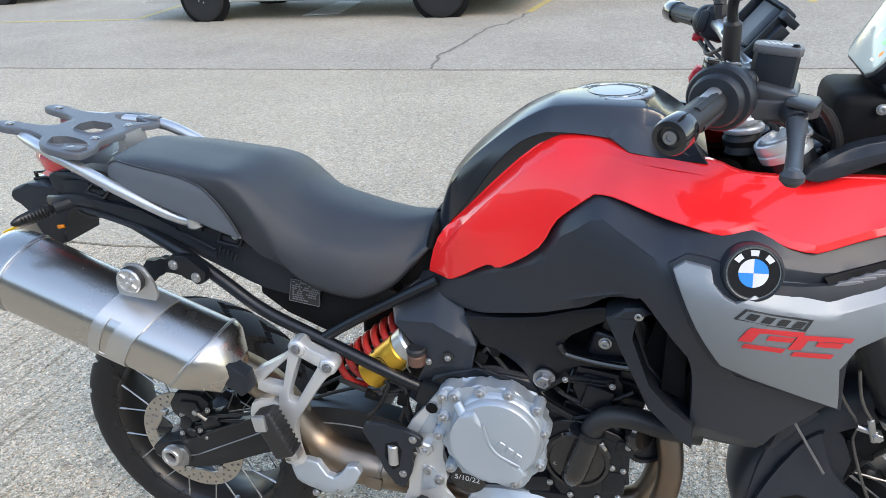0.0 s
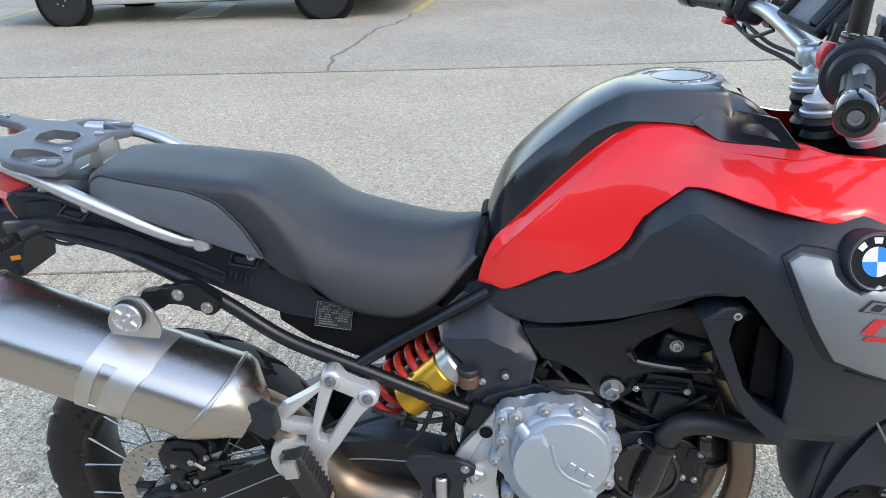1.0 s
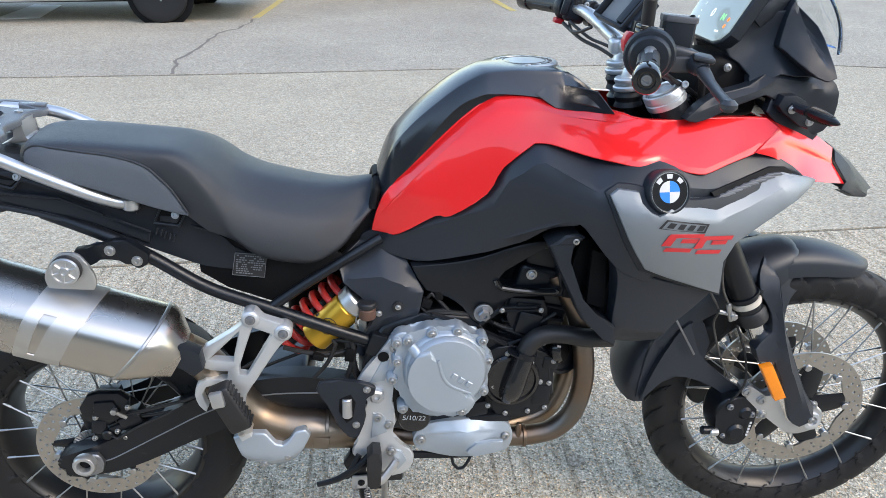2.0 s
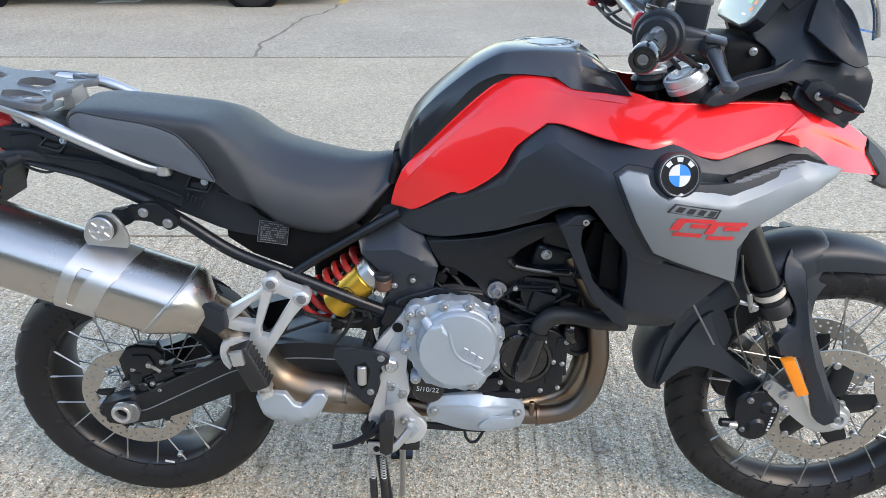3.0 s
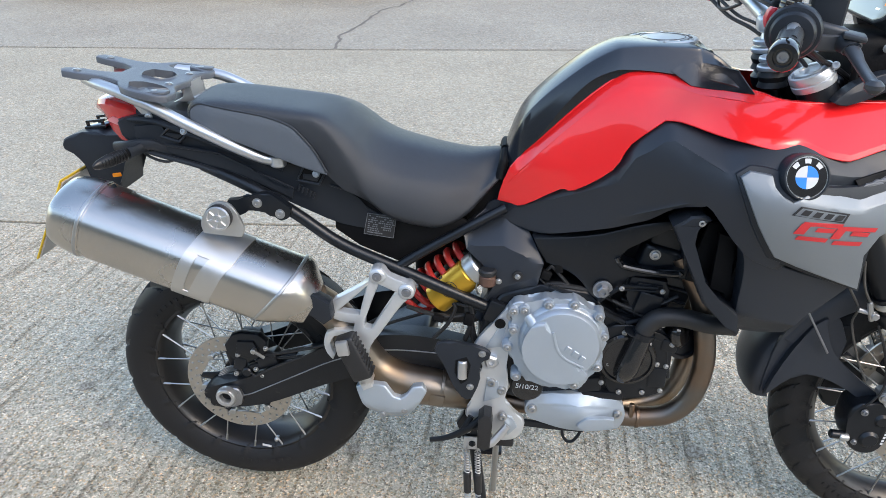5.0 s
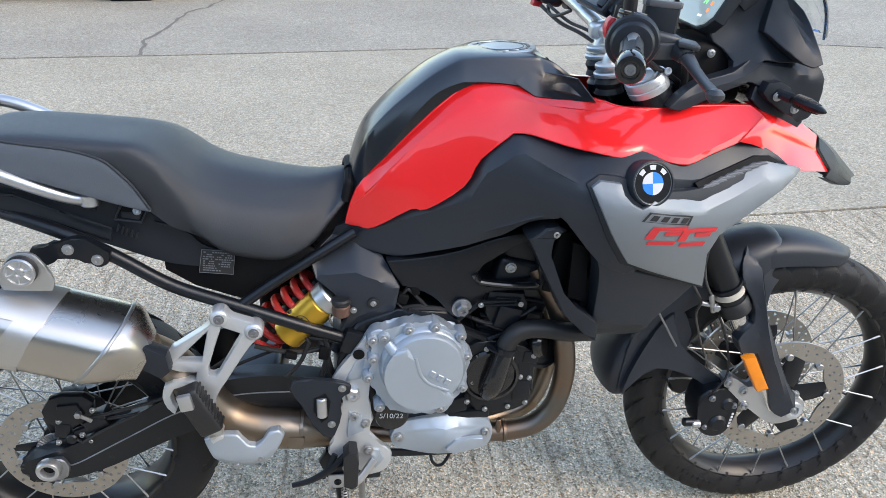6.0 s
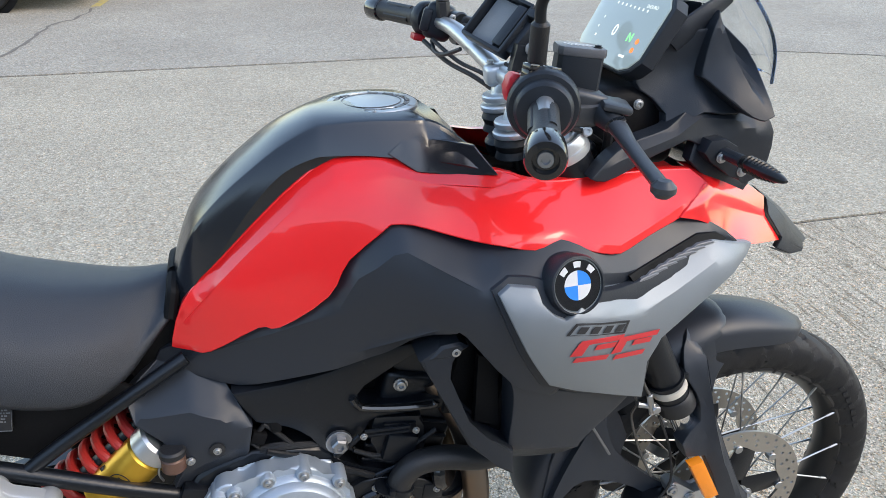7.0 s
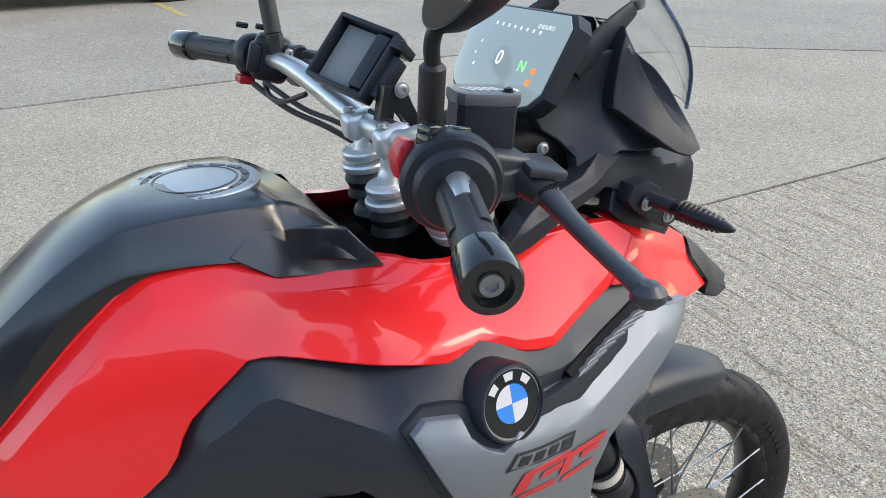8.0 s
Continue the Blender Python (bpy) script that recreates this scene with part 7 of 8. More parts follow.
slab(bm, [(-.028, -.024), (.028, -.028), (.032, .0), (.026, .026), (-.024, .024), (-.032, .002)], 0, .011, .003, pose(1.094, -.212, 1.254, 0, 4, -8) @ Matrix.Diagonal((.88, .92, 1, 1)), corner=90, smooth=3, segs=2)
part("reservoir_lid", bm, pbr("grey_reservoir_lid", (0.09, 0.092, 0.10), 0.4, 0, 0.1, 20, 0.2, 600), resv, "grey plastic lid")
for k in range(5):
    bm = BM()
    box(bm, (1.080 + .007 * k, -.212 - .001 * k, 1.2663 - .0005 * k), (.0035, .018, .0006), (0, 4, 12), 0)
    part("pale_bar", bm, WHITE_MARK, resv)
bolts(resv, [(1.112, -.228, 1.264)], .004, (0, 0, 1), .003, BLACK_METAL)
# risers and clamp
for s in (-1, 1):
    xr, zr = (1.086, 1.113) if s < 0 else (1.094, 1.132)
    bm = BM()
    sweep(bm, [(xr - .002, s * .042, zr), (xr - .004, s * .042, zr + .022), (xr, s * .042, zr + .036), (1.090, s * .044, 1.180)], [.018, .012, .012, .014], 20)
    part("riser", bm, BRIGHT, bars, "silver cast handlebar riser")
    for h, r in ((-.006, .0300), (.009, .0275)):
        bm = lathe(BM(), [(r * .8, 0), (r * .96, .001), (r, .003), (r, .008), (r * .94, .0105), (r * .7, .0115)], (xr - .10 * h, s * .042, zr + h), (-.15, 0, 1), 36)
        part("riser_ring", bm, BRIGHT, bars)
    bm = lathe(BM(), [(.020, 0), (.028, .004), (.024, .014), (.028, .024), (.024, .034), (.016, .036)], (xr + .004, s * .042, zr - .040), (-.15, 0, 1), 28)
    part("riser_boot", bm, SOFT_RUBBER, bars)
    bm = BM()
    box(bm, (1.088, s * .045, 1.180), (.042, .030, .033), (0, -10, 0), .009, 3)
    part("bar_clamp", bm, BRIGHT, bars)
    bolts(bars, [(1.075, s * .045, 1.196), (1.102, s * .045, 1.193)], .005, (0, 0, 1), .005)
part("damper_boss", lathe(BM(), [(.034, 0), (.036, .006), (.036, .020), (.030, .026), (.016, .028)], (1.100, 0, 1.075), (-.3, 0, 1), 32), BLACK_METAL, bars)
for k, pts in enumerate(([(1.02, .24, 1.20), (1.05, .19, 1.172), (1.08, .12, 1.158), (1.12, .06, 1.13)], [(1.03, .22, 1.205), (1.06, .16, 1.178), (1.09, .09, 1.165), (1.13, .05, 1.12)], [(1.06, -.21, 1.19), (1.10, -.16, 1.16), (1.15, -.11, 1.13), (1.20, -.06, 1.06)], [(1.12, -.22, 1.20), (1.16, -.17, 1.18), (1.20, -.12, 1.12), (1.21, -.08, 1.02)], [(1.13, -.20, 1.185), (1.18, -.14, 1.165), (1.215, -.09, 1.10), (1.22, -.05, 1.0)], [(1.14, .06, 1.14), (1.19, .06, 1.12), (1.22, .04, 1.04)])):
    part("cable", sweep(BM(), pts, (.004, .0035, .006, .007, .005, .006)[k], 8), SOFT_RUBBER, bars)

# device holder on the bar
hold = new("device_holder")
hold.parent = bike
tagged(hold, "black empty device holder with cable")
O = Vector((1.055, .109, 1.226))
eu = (Vector((1.088, .020, 1.208)) - O).normalized()
ev = Vector((.054, 0, .062))
ev = (ev - eu * ev.dot(eu)).normalized()
en = eu.cross(ev).normalized()
if en.x > 0:
    en = -en
hm = Matrix((*[(*r,) for r in zip(eu, ev, en)],)).to_4x4()
hm.translation = O
W, H = .094, .086


def hbox(bm, u, v, w, su_, sv_, sw_, bev=.002):
    g = bmesh.ops.create_cube(bm, size=1, matrix=hm @ Matrix.Translation((u, v, w)) @ Matrix.Diagonal((su_, sv_, sw_, 1)))
    bmesh.ops.bevel(bm, geom=list({e for q in g["verts"] for e in q.link_edges}), offset=bev, segments=2, affect="EDGES", profile=.5)


bm = BM()
hbox(bm, W / 2, H / 2, -.006, W, H, .008)
hbox(bm, W / 2, .002, .004, W, .006, .022)
hbox(bm, W / 2, H - .002, .004, W, .006, .022)
hbox(bm, .002, H / 2, .004, .006, H, .022)
hbox(bm, W - .002, H / 2, .004, .006, H, .022)
part("tray", bm, BLACK_PLASTIC, hold)
bm = BM()
hbox(bm, W * .36, H / 2, .000, W * .56, H - .014, .003, .001)
part("pale_pad", bm, pbr("grey_foam_pad", (0.20, 0.205, 0.21), 0.7, 0, 0.1, 30, 0.3, 600), hold, "grey padded back")
bm = BM()
hbox(bm, W * .82, H * .5, .008, .020, H * .8, .014)
hbox(bm, W * 1.02, H * .42, -.004, .022, H * .62, .020)
hbox(bm, W * 1.06, H * .86, .0, .018, .012, .03)
part("latch", bm, BLACK_PLASTIC, hold)
bm = BM()
slab(bm, [(1.085, 1.165), (1.098, 1.232), (1.125, 1.228), (1.140, 1.19), (1.150, 1.178), (1.138, 1.168), (1.118, 1.20), (1.108, 1.205), (1.105, 1.175)], -.006, .012, .002)
part("arm", bm, BLACK_METAL, hold)
bolts(hold, [(1.118, -.008, 1.226), (1.145, -.008, 1.180)], .007)
part("cable", sweep(BM(), [(1.09, .02, 1.20), (1.11, -.02, 1.188), (1.13, -.05, 1.175), (1.15, -.07, 1.15)], .003, 8), SOFT_RUBBER, hold)

# display
tft = new("display")
tft.parent = bike
tagged(tft, "colour display with lit readings")
dv = Vector((.055, 0, .100)).normalized()
du = Vector((0, -1, 0))
dn = du.cross(dv).normalized()
if dn.x > 0:
    dn = -dn
tm = Matrix((*[(*r,) for r in zip(du, dv, dn)],)).to_4x4()
tm.translation = Vector((1.262, .002, 1.254))
face = [(-.094, -.030), (-.082, -.046), (-.07, -.052), (.062, -.058), (.084, -.050), (.098, -.034), (.100, .044), (.088, .058), (-.082, .058), (-.096, .046)]
bm = slab(BM(), [(x * 1.06, y * 1.08) for x, y in face], -.028, -.001, .006, tm, segs=3)
part("housing", bm, BLACK_PLASTIC, tft)
bm = slab(BM(), face, -.002, .0012, .0008, tm)
part("glass", bm, TFT, tft, "dark reflective display glass")
text_mesh("speed_figure", "0", .025, tm @ Matrix.Translation((-.004, -.006, .0018)), TFT_WHITE, tft, .0001)
text_mesh("gear_letter", "N", .019, tm @ Matrix.Translation((.046, -.010, .0018)), TFT_GREEN, tft, .0001)
text_mesh("mode_word", "ENDURO", .0075, tm @ Matrix.Translation((.058, .040, .0018)), TFT_GREY, tft, .0001)
for x, y in ((.070, -.012), (.069, -.026)):
    bm = lathe(BM(), [(.0042, 0), (.0042, .0004), (.0, .0005)], tm @ Vector((x, y, .0013)), dn, 16)
    part("amber_light", bm, TFT_AMBER, tft)
for k in range(8):
    bm = BM()
    bmesh.ops.create_cube(bm, size=1, matrix=tm @ Matrix.Translation((-.04 + .013 * k, .036 - .0004 * k, .0016)) @ Matrix.Diagonal((.003, .004, .0004, 1)))
    part("dim_bar", bm, TFT_GREY, tft)
for x, y, w in ((-.055, .010, .002), (-.058, -.006, .002), (-.052, -.02, .004), (.052, -.038, .016)):
    bm = BM()
    bmesh.ops.create_cube(bm, size=1, matrix=tm @ Matrix.Translation((x, y, .0016)) @ Matrix.Diagonal((w, .004, .0004, 1)))
    part("dim_bar", bm, TFT_GREY, tft)

# nose: side cowls, headlight, screen, beak tip
nose = new("nose_fairing")
nose.parent = bike
tagged(nose, "black nose fairing with clear screen")
COWL = Field([(1.369, 1.288, -.098), (1.395, 1.289, -.100), (1.425, 1.236, -.115), (1.429, 1.198, -.132), (1.434, 1.154, -.158), (1.406, 1.152, -.155), (1.374, 1.175, -.138), (1.343, 1.202, -.108), (1.349, 1.233, -.102)])
SADDLE = Field([(1.255, 1.196, -.078), (1.269, 1.22, -.074), (1.295, 1.244, -.075), (1.325, 1.258, -.080), (1.353, 1.263, -.088), (1.352, 1.20, -.094), (1.377, 1.177, -.108), (1.415, 1.149, -.128), (1.349, 1.159, -.118), (1.323, 1.142, -.116), (1.293, 1.125, -.113), (1.278, 1.162, -.088), (1.31, 1.20, -.080)])
ARM = Field([(1.16, 1.075, -.165), (1.25, 1.12, -.150), (1.36, 1.155, -.118), (1.46, 1.12, -.125), (1.462, 1.045, -.120), (1.39, 1.08, -.138), (1.40, 1.11, -.132)])
for s in (-1, 1):
    bm = panel(BM(), [(1.343, 1.202), (1.349, 1.233), (1.357, 1.268), (1.369, 1.288), (1.395, 1.289), (1.408, 1.272), (1.425, 1.236), (1.431, 1.198), (1.437, 1.154), (1.422, 1.148), (1.404, 1.153), (1.374, 1.175), (1.352, 1.196)], COWL, .03, -.004, .008, [([(1.345, 1.300), (1.372, 1.262), (1.390, 1.222), (1.408, 1.186), (1.445, 1.140)], 1.3, .0)], smooth=2, corner=35)
    part("upper_cowl", flipped(bm, s), BLACK_PLASTIC, nose, "", 22)
    bm = panel(BM(), [(1.255, 1.196), (1.269, 1.22), (1.295, 1.244), (1.325, 1.258), (1.353, 1.263), (1.366, 1.232), (1.375, 1.200), (1.395, 1.180), (1.422, 1.152), (1.378, 1.150), (1.349, 1.153), (1.323, 1.136), (1.300, 1.122), (1.298, 1.134), (1.300, 1.147), (1.282, 1.168), (1.264, 1.179)], SADDLE, .02, 0, .008, smooth=2, corner=45)
    part("inner_cowl", flipped(bm, s), BLACK_PLASTIC, nose, "", 30)
    bm = panel(BM(), [(1.160, 1.076), (1.180, 1.094), (1.200, 1.106), (1.239, 1.121), (1.288, 1.131), (1.320, 1.147), (1.347, 1.161), (1.377, 1.159), (1.42, 1.149), (1.462, 1.138), (1.474, 1.118), (1.476, 1.072), (1.462, 1.045), (1.446, 1.037), (1.43, 1.045), (1.40, 1.068), (1.36, 1.098), (1.325, 1.116), (1.307, 1.114), (1.251, 1.099), (1.215, 1.083), (1.18, 1.072)], ARM, .03, 0, .010, [([(1.17, 1.084), (1.24, 1.110), (1.30, 1.124), (1.345, 1.145), (1.40, 1.140), (1.48, 1.110)], .9, .1)], smooth=2, corner=35)
    part("cowl_arm", flipped(bm, s), BLACK_PLASTIC, nose, "", 22)
    bm = panel(BM(), [(1.34, 1.112), (1.365, 1.106), (1.402, 1.072), (1.430, 1.046), (1.455, 1.035), (1.44, 1.02), (1.40, 1.035), (1.36, 1.06), (1.33, 1.085)], ARM, .02, .008, .012, smooth=2)
    part("signal_mount", flipped(bm, s), BLACK_PLASTIC, nose)
    part("screen_bracket", sweep(BM(), [(1.305, s * .080, 1.240), (1.325, s * .080, 1.262), (1.360, s * .078, 1.288), (1.392, s * .074, 1.308)], [.012, .018, .015, .010], 12, flat=.35), BLACK_PLASTIC, nose)
    bm = lathe(BM(), [(.009, -.010), (.009, .003), (.007, .006), (.004, .007), (.0, .007)], (1.400, s * .070, 1.318), (-.5, s * .3, .8), 20)
    part("screen_knob", bm, DULL_STEEL, nose)
    bolts(nose, [(1.395, s * .142, 1.078)], .006, (0, s, 0))
    signal((1.372, s * .140, 1.099), (1.392, s * .264, 1.092), .02, nose)
    bm = BM()
    slab(bm, [(1.340, 1.100), (1.348, 1.118), (1.371, 1.120), (1.394, 1.108), (1.418, 1.066), (1.408, 1.054), (1.390, 1.062), (1.352, 1.086)], s * .152, s * .125, .004, smooth=1)
    part("signal_base", bm, BLACK_PLASTIC, nose)
    bolts(nose, [(1.366, s * .156, 1.094), (1.408, s * .152, 1.070)], .0065, (0, s, 0))
    # beak tip: folded cap of three faces
    bm = BM()
    tip = [[(1.512, -.060, 1.008), (1.540, -.052, .992), (1.587, -.046, .960), (1.632, -.040, .918)],
           [(1.512, -.094, 1.000), (1.532, -.092, .986), (1.575, -.086, .952), (1.626, -.080, .912)],
           [(1.506, -.113, .980), (1.545, -.106, .970), (1.572, -.101, .940), (1.606, -.096, .912)],
           [(1.531, -.127, .942), (1.543, -.124, .936), (1.566, -.118, .922), (1.604, -.102, .903)],
           [(1.518, -.134, .928), (1.535, -.132, .920), (1.560, -.124, .909), (1.602, -.100, .899)]]
    vs = [[bm.verts.new((p[0], s * -p[1], p[2])) for p in r] for r in tip]
    for a, b in zip(vs, vs[1:]):
        for k in range(3):
            bm.faces.new((a[k], a[k + 1], b[k + 1], b[k]))
    back = [bm.verts.new(v.co + Vector((-.004, -s * .016, -.004))) for v in vs[-1]]
    for k in range(3):
        bm.faces.new((vs[-1][k], vs[-1][k + 1], back[k + 1], back[k]))
    edge = [r[-1] for r in vs] + [back[-1]]
    nose_in = [bm.verts.new((v.co.x - .002, 0, v.co.z - .002)) for v in edge]
    for k in range(len(edge) - 1):
        bm.faces.new((edge[k], edge[k + 1], nose_in[k + 1], nose_in[k]))
    rear = [r[0] for r in vs]
    rear_in = [bm.verts.new(v.co + Vector((.004, -s * .014, -.002))) for v in rear]
    for k in range(len(rear) - 1):
        bm.faces.new((rear[k + 1], rear[k], rear_in[k], rear_in[k + 1]))
    bmesh.ops.recalc_face_normals(bm, faces=bm.faces)
    bmesh.ops.bevel(bm, geom=[e for e in bm.edges if len(e.link_faces) == 2 and e.calc_face_angle() > .3], offset=.0016, segments=2, affect="EDGES", clamp_overlap=True)
    part("beak_tip", bm, BLACK_PLASTIC, nose, "", 24)
rings = []
for x, z, w, h in ((1.40, 1.045, .11, .02), (1.50, .988, .085, .016), (1.58, .937, .072, .014), (1.618, .904, .072, .006)):
    rings.append([Vector((x, w * math.cos(b), z + h * math.sin(b))) for b in (2 * math.pi * k / 16 for k in range(16))])
part("beak_core", loft(BM(), rings), BLACK_PLASTIC, nose)
rings = []
for x, w, zc, h in ((1.30, .075, 1.14, .05), (1.40, .105, 1.12, .085), (1.455, .100, 1.105, .085), (1.49, .080, 1.095, .068), (1.505, .05, 1.09, .045)):
    rings.append([Vector((x, w * math.cos(b), zc + h * math.sin(b))) for b in (2 * math.pi * k / 24 for k in range(24))])
part("headlight", loft(BM(), rings), GLOSS_BLACK, nose)
bm = BM()
box(bm, (1.27, 0, 1.12), (.14, .16, .12), (0, 0, 0), .02, 3)
box(bm, (1.20, 0, .98), (.12, .14, .16), (0, 0, 0), .02, 3)
part("cockpit_core", bm, DEEP_BLACK, nose)
# screen
SZ = [(1.190, 1.466, .108), (1.235, 1.448, .125), (1.275, 1.424, .132), (1.315, 1.392, .128), (1.36, 1.352, .118), (1.395, 1.318, .098), (1.415, 1.297, .060)]
rows_out, rows_in = [], []
for z, x, w in SZ:
    rows_out.append([Vector((x + .055 * (1 - (t * t)), w * t, z)) for t in (k / 8 - 1 for k in range(17))])
lines = [spline([r[i] for r in rows_out], 3) for i in range(17)]
grid_o = [[ln[k] for ln in lines] for k in range(len(lines[0]))]
bm = BM()
vo = [[bm.verts.new(p) for p in r] for r in grid_o]
vi = [[bm.verts.new(p + Vector((-.0035, 0, -.0015))) for p in r] for r in grid_o]
for g, fl in ((vo, 0), (vi, 1)):
    for a, b in zip(g, g[1:]):
        for k in range(16):
            q = (a[k], a[k + 1], b[k + 1], b[k])
            bm.faces.new(q[::-1] if fl else q)
edge = [r[0] for r in vo] + vo[-1][1:] + [r[-1] for r in vo[::-1]][1:] + vo[0][::-1][1:-1]
edge_i = [r[0] for r in vi] + vi[-1][1:] + [r[-1] for r in vi[::-1]][1:] + vi[0][::-1][1:-1]
loop_pts = [v.co.copy() for v in edge]
for k in range(len(edge)):
    bm.faces.new((edge[k - 1], edge[k], edge_i[k], edge_i[k - 1]))
scr = part("windscreen", bm, SCREEN, nose, "clear curved windscreen", 60)
scr.visible_shadow = False
bm = sweep(BM(), [p + Vector((-.0018, 0, -.001)) for p in loop_pts[:len(loop_pts) // 2 + 28]], .0026, 8, smooth=False)
edge_ob = part("screen_edge", bm, SCREEN_EDGE, nose, "blue-tinted screen edge")
edge_ob.visible_shadow = False

# ---- parked vehicles ----
def road_wheel(parent, c, r, w, side):
    wl = new("wheel")
    wl.parent = parent
    bm = lathe(BM(), [(r * .62, -w * .46), (r * .80, -w * .50), (r * .95, -w * .46), (r, -w * .36), (r, w * .36), (r * .95, w * .46), (r * .80, w * .50), (r * .62, w * .46)], c, (0, 1, 0), 40)
    part("tyre", bm, RUBBER, wl)
    bm = lathe(BM(), [(r * .63, w * .44), (r * .60, w * .40), (r * .50, w * .30), (r * .30, w * .34), (r * .24, w * .40), (r * .12, w * .42), (0, w * .42)], c, (0, side, 0), 32)
    part("rim", bm, HUBCAP, wl)
    for k in range(5):
        a = 2 * math.pi * k / 5
        o = Vector(c) + Vector((r * .20 * math.cos(a), side * w * .40, r * .20 * math.sin(a)))
        part("wheel_nut", rod(BM(), o, o + Vector((0, side * .02, 0)), r * .035, 6), STEEL, wl)
    return wl


def vehicle(name, label, category, at, turn, L, Wd, Ht, base, wheel_x, wheel_r, paint, profile, windows, group=""):
    """Body drawn out from a side profile (x along its length, z), with arches, glass, lamps and wheels."""
    v = thing(name, label, category, at, turn, group)
    bm = BM()
    slab(bm, profile, -Wd / 2, Wd / 2, .06, smooth=2, segs=3)
    part("body", bm, paint, v)
    for k, w in enumerate(windows):
        for s in (-1, 1):
            bm = BM()
            slab(bm, w, s * (Wd / 2 + .004), s * (Wd / 2 - .03), .012)
            part("side_window", bm, WINDOW, v)
    for x in wheel_x:
        for s in (-1, 1):
            bm = lathe(BM(), [(wheel_r * 1.22, 0), (wheel_r * 1.22, .03), (wheel_r * 1.12, .035), (wheel_r * 1.0, .03), (0, .03)], (x, s * (Wd / 2 - .025), wheel_r), (0, s, 0), 32)
            part("wheel_arch", bm, DEEP_BLACK, v)
            road_wheel(v, (x, s * (Wd / 2 - .040), wheel_r), wheel_r, .22, s)
    bm = BM()
    box(bm, (sum(wheel_x) / 2, 0, base + .02), (L * .8, Wd * .8, .12), (0, 0, 0), .02)
    part("underbody", bm, DEEP_BLACK, v)
    for s in (-1, 1):
        bm = BM()
        box(bm, (sum(wheel_x) / 2, s * (Wd / 2 - .01), base + .05), (wheel_x[1] - wheel_x[0] - wheel_r * 2.6, .05, .10), (0, 0, 0), .015)
        part("sill", bm, paint, v)
        for x in (wheel_x[0] + (wheel_x[1] - wheel_x[0]) * .42, wheel_x[0] + (wheel_x[1] - wheel_x[0]) * .78):
            bm = BM()
            box(bm, (x, s * (Wd / 2 + .001), base + Ht * .34), (.012, .006, Ht * .45), (0, 0, 0), .001)
            part("door_gap", bm, DEEP_BLACK, v)
        bm = BM()
        box(bm, (profile[0][0] + .03, s * Wd * .36, base + .42), (.08, .24, .16), (0, 0, 0), .03)
        part("lamp", bm, CREAM, v)
    for x in (min(p[0] for p in profile), max(p[0] for p in profile)):
        bm = BM()
        box(bm, (x, 0, base + .17), (.12, Wd * .97, .22), (0, 0, 0), .05, 3)
        part("bumper", bm, BLACK_PLASTIC, v)
    return v


van_side = [(-.95, .30), (-.95, .80), (-.80, 1.02), (-.25, 1.14), (.42, 1.90), (.70, 2.02), (4.35, 2.02), (4.48, 1.90), (4.5, .34), (4.30, .28), (-.60, .26)]
vehicle("van", "light grey panel van parked on worn tyres", "van", (-5.745, 9.41, 0), 0, 5.4, 1.9, 1.7, .27, (0, 3.575), .335, VAN_PAINT, van_side, [[(-.15, 1.20), (.48, 1.84), (1.0, 1.84), (1.0, 1.20)]])
car_side = [(-.85, .30), (-.88, .62), (-.70, .78), (.15, .92), (.85, 1.40), (1.9, 1.44), (2.75, 1.30), (3.35, .98), (3.45, .70), (3.42, .32), (3.2, .24), (-.6, .22)]
car_glass = [[(.35, .94), (.92, 1.34), (1.65, 1.37), (1.65, .95)], [(1.72, .95), (1.72, 1.37), (2.4, 1.30), (2.85, .98)]]
vehicle("car", "dark saloon car parked beyond a yellow line", "car", (-.25, 11.5, 0), 0, 4.3, 1.78, 1.2, .22, (0, 2.6), .31, CAR_PAINT, car_side, car_glass, "cars across the yard")
vehicle("car", "dark saloon car parked beyond a yellow line", "car", (-14.9, 12.0, 0), 0, 4.3, 1.78, 1.2, .22, (0, 2.6), .31, CAR_PAINT, car_side, car_glass, "cars across the yard")

# ---- small engine and chassis details ----
for k, (p0, p1, w) in enumerate((((.800, .645), (.838, .676), .005), ((.845, .682), (.915, .681), .004), ((.848, .674), (.913, .673), .003), ((.795, .628), (.858, .596), .006), ((.862, .595), (.935, .622), .005), ((.900, .575), (.938, .560), .006), ((.950, .545), (.962, .470), .006), ((.935, .540), (.945, .470), .004), ((.835, .480), (.850, .440), .005), ((.700, .672), (.745, .655), .005), ((.560, .475), (.600, .440), .006))):
    bm = BM()
    sweep(bm, [(p0[0], -.136, p0[1]), (p1[0], -.136, p1[1])], w, 8, flat=.8)
    part("casting_ridge", bm, BLACK_METAL, eng)
bolts(eng, [(.924, -.140, .676), (.843, -.140, .678), (.800, -.136, .600), (.795, -.136, .560), (.798, -.136, .470), (.935, -.142, .600), (.955, -.140, .500)], .0042)
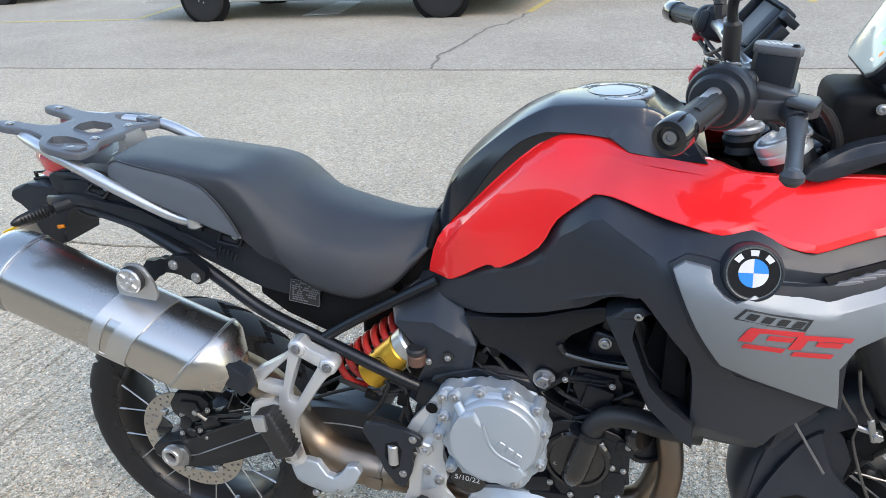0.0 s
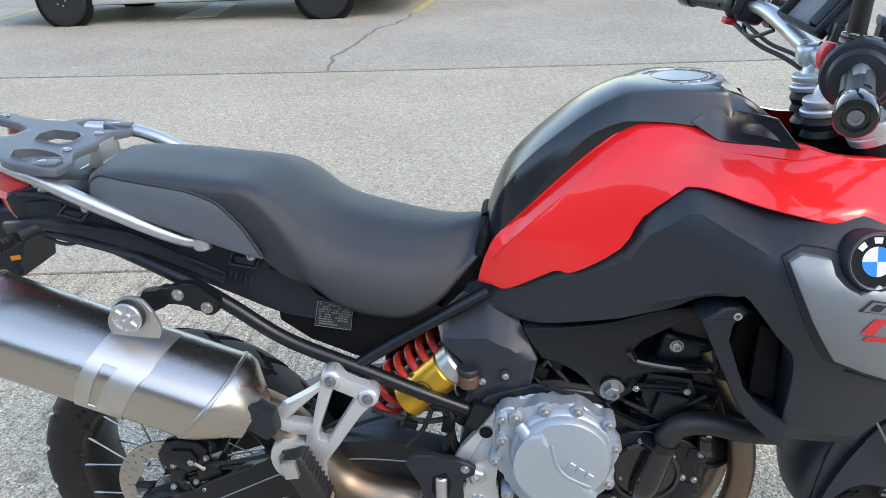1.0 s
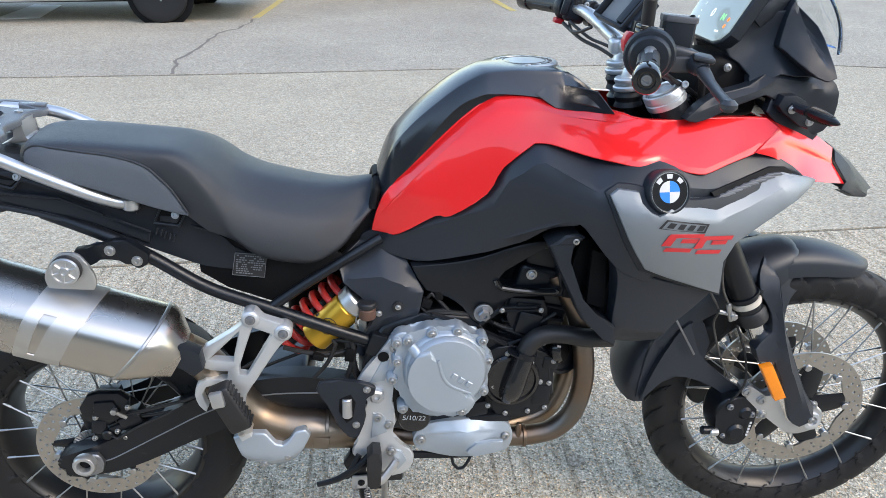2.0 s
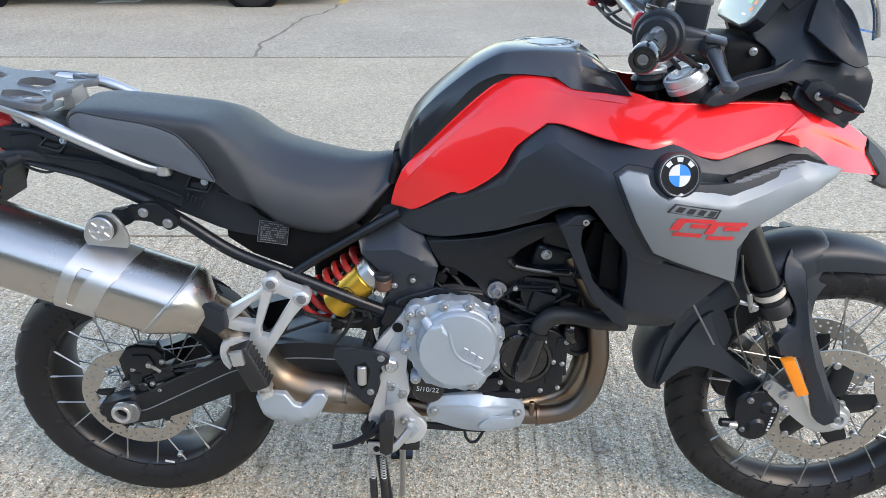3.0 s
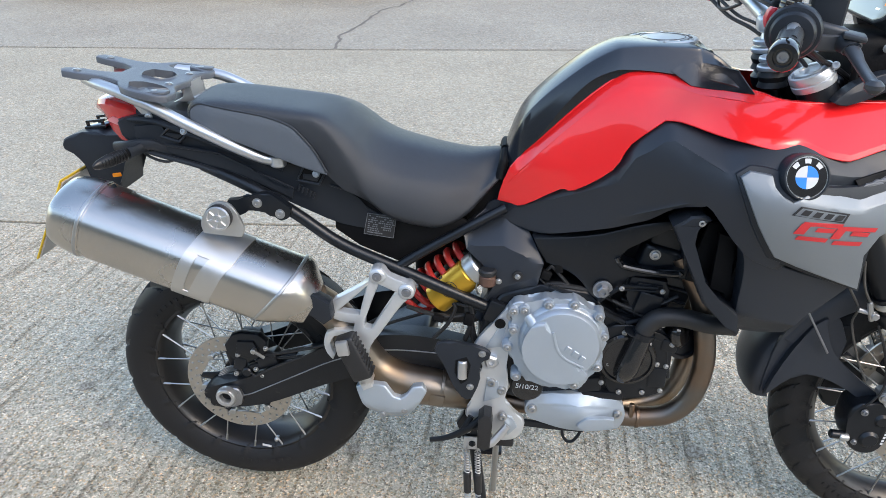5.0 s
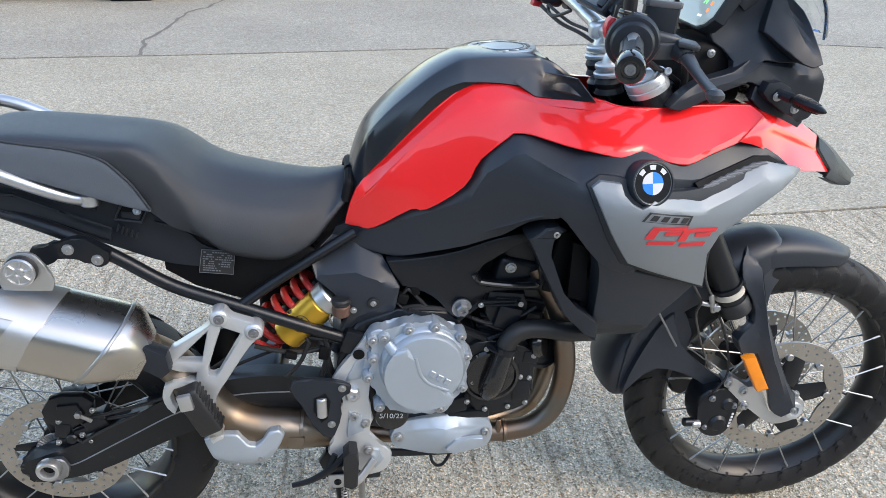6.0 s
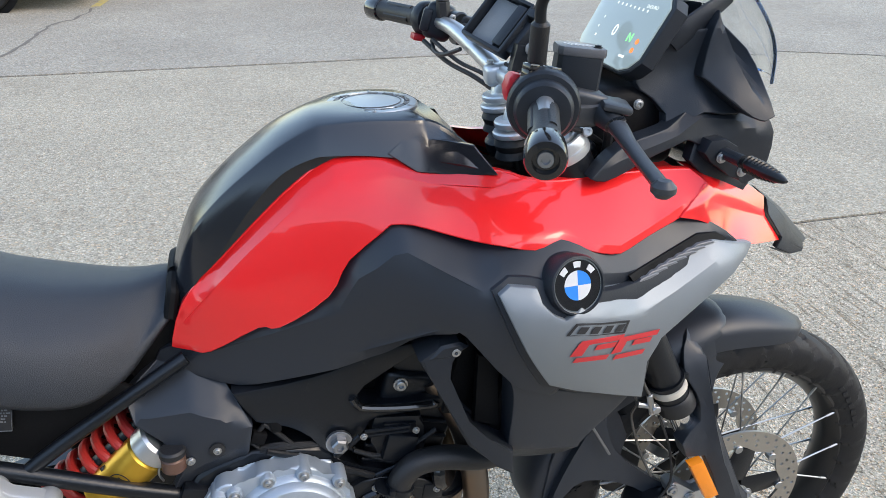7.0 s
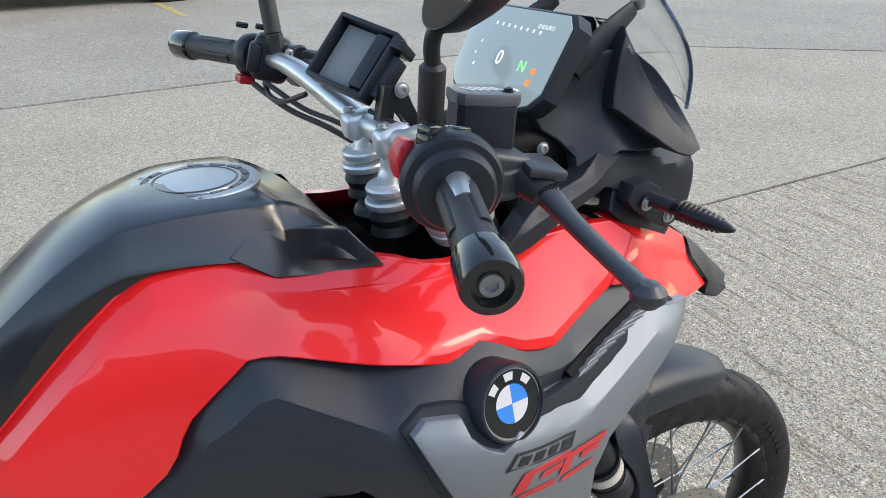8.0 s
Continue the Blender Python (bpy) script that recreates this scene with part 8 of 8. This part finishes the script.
for k, (pts, r) in enumerate((([(.459, -.115, .518), (.489, -.118, .556), (.506, -.118, .599), (.487, -.112, .632), (.47, -.10, .66)], .0045), ([(.517, -.118, .640), (.540, -.120, .600), (.540, -.120, .560), (.528, -.118, .520)], .006), ([(.40, -.11, .590), (.45, -.114, .578), (.50, -.114, .574), (.55, -.11, .585)], .005), ([(.685, -.118, .690), (.700, -.122, .712), (.720, -.122, .690), (.752, -.124, .652), (.779, -.126, .615), (.800, -.128, .562)], .004), ([(.66, -.118, .70), (.69, -.120, .668), (.73, -.124, .672), (.775, -.124, .640)], .0035), ([(.83, -.122, .64), (.87, -.128, .628), (.92, -.130, .640), (.96, -.125, .66)], .004))):
    part("cable", sweep(BM(), pts, r, 8), SOFT_RUBBER, eng)
for x, z, w, h, t in ((.690, .690, .022, .020, 20), (.715, .708, .016, .022, -10), (.735, .662, .024, .014, 35), (.690, .652, .02, .012, 0), (.535, .575, .02, .03, 10), (.47, .572, .024, .014, 15)):
    bm = BM()
    box(bm, (x, -.120, z), (w, .016, h), (0, t, 0), .003)
    part("connector", bm, DEEP_BLACK, eng)
bm = lathe(BM(), [(.042, 0), (.046, .004), (.046, .010), (.038, .012), (.036, .006), (.012, .006), (.010, .012), (0, .012)], (.990, -.104, .552), (.35, -1, .1), 36)
part("fan_ring", bm, BLACK_METAL, eng)
for x, z in ((.905, .588), (.890, .596)):
    bm = lathe(BM(), [(.0208, -.002), (.0222, -.0015), (.0222, .0015), (.0208, .002)], (x - .012, -.1575, z - .008), (.22, 0, 1), 28)
    part("clamp_band", bm, BLACK_METAL, eng)
# under-seat box edges and strap slots
for s in (-1, 1):
    for p0, p1 in (((.245, .862), (.30, .846)), ((.30, .846), (.36, .816)), ((.10, .880), (.17, .850)), ((-.09, .930), (.02, .918)), ((.02, .918), (.09, .886))):
        bm = BM()
        sweep(bm, [(p0[0], s * .1165, p0[1]), (p1[0], s * .1165, p1[1])], .0030, 6)
        part("edge_bead", bm, BLACK_PLASTIC, tail)
# air valve and rim sticker
bm = BM()
rod(bm, (.06, -.045, RC[2] - .196), (.06, -.062, RC[2] - .196), .006, 10, .002)
part("air_valve", bm, STEEL, rear_wheel)
bm = BM()
box(bm, (.035, -.0655, RC[2] - .2115), (.024, .0012, .006), (0, 10, 0), 0)
part("rim_sticker", bm, WHITE_MARK, rear_wheel)

# cockpit details
for x, y, z, w in ((1.010, -.268, 1.244, .014), (1.032, -.262, 1.244, .014)):
    bm = BM()
    box(bm, (x, y, z), (w, .014, .012), (0, 10, 20), .003)
    part("switch_key", bm, GLOSS_BLACK, bars)
    bm = BM()
    box(bm, (x, y, z + .0062), (w * .4, .002, .0006), (0, 10, 20), 0)
    part("key_mark", bm, WHITE_MARK, bars)
for k, (pts, r) in enumerate((([(1.06, -.20, 1.19), (1.12, -.15, 1.15), (1.18, -.11, 1.12), (1.24, -.09, 1.08)], .0045), ([(1.07, -.12, 1.17), (1.12, -.09, 1.13), (1.16, -.06, 1.09)], .004), ([(1.05, .12, 1.205), (1.035, .16, 1.19), (1.03, .20, 1.188), (1.035, .24, 1.20)], .0035))):
    part("cable", sweep(BM(), pts, r, 8), SOFT_RUBBER, bars)
bolts(nose, [(1.259, -0.088, 1.159)], .006, (0, -1, 0))
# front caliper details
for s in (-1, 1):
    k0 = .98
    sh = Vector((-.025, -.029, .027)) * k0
    for x, z, r in ((1.400, .395, .006), (1.455, .372, .006), (1.395, .318, .005)):
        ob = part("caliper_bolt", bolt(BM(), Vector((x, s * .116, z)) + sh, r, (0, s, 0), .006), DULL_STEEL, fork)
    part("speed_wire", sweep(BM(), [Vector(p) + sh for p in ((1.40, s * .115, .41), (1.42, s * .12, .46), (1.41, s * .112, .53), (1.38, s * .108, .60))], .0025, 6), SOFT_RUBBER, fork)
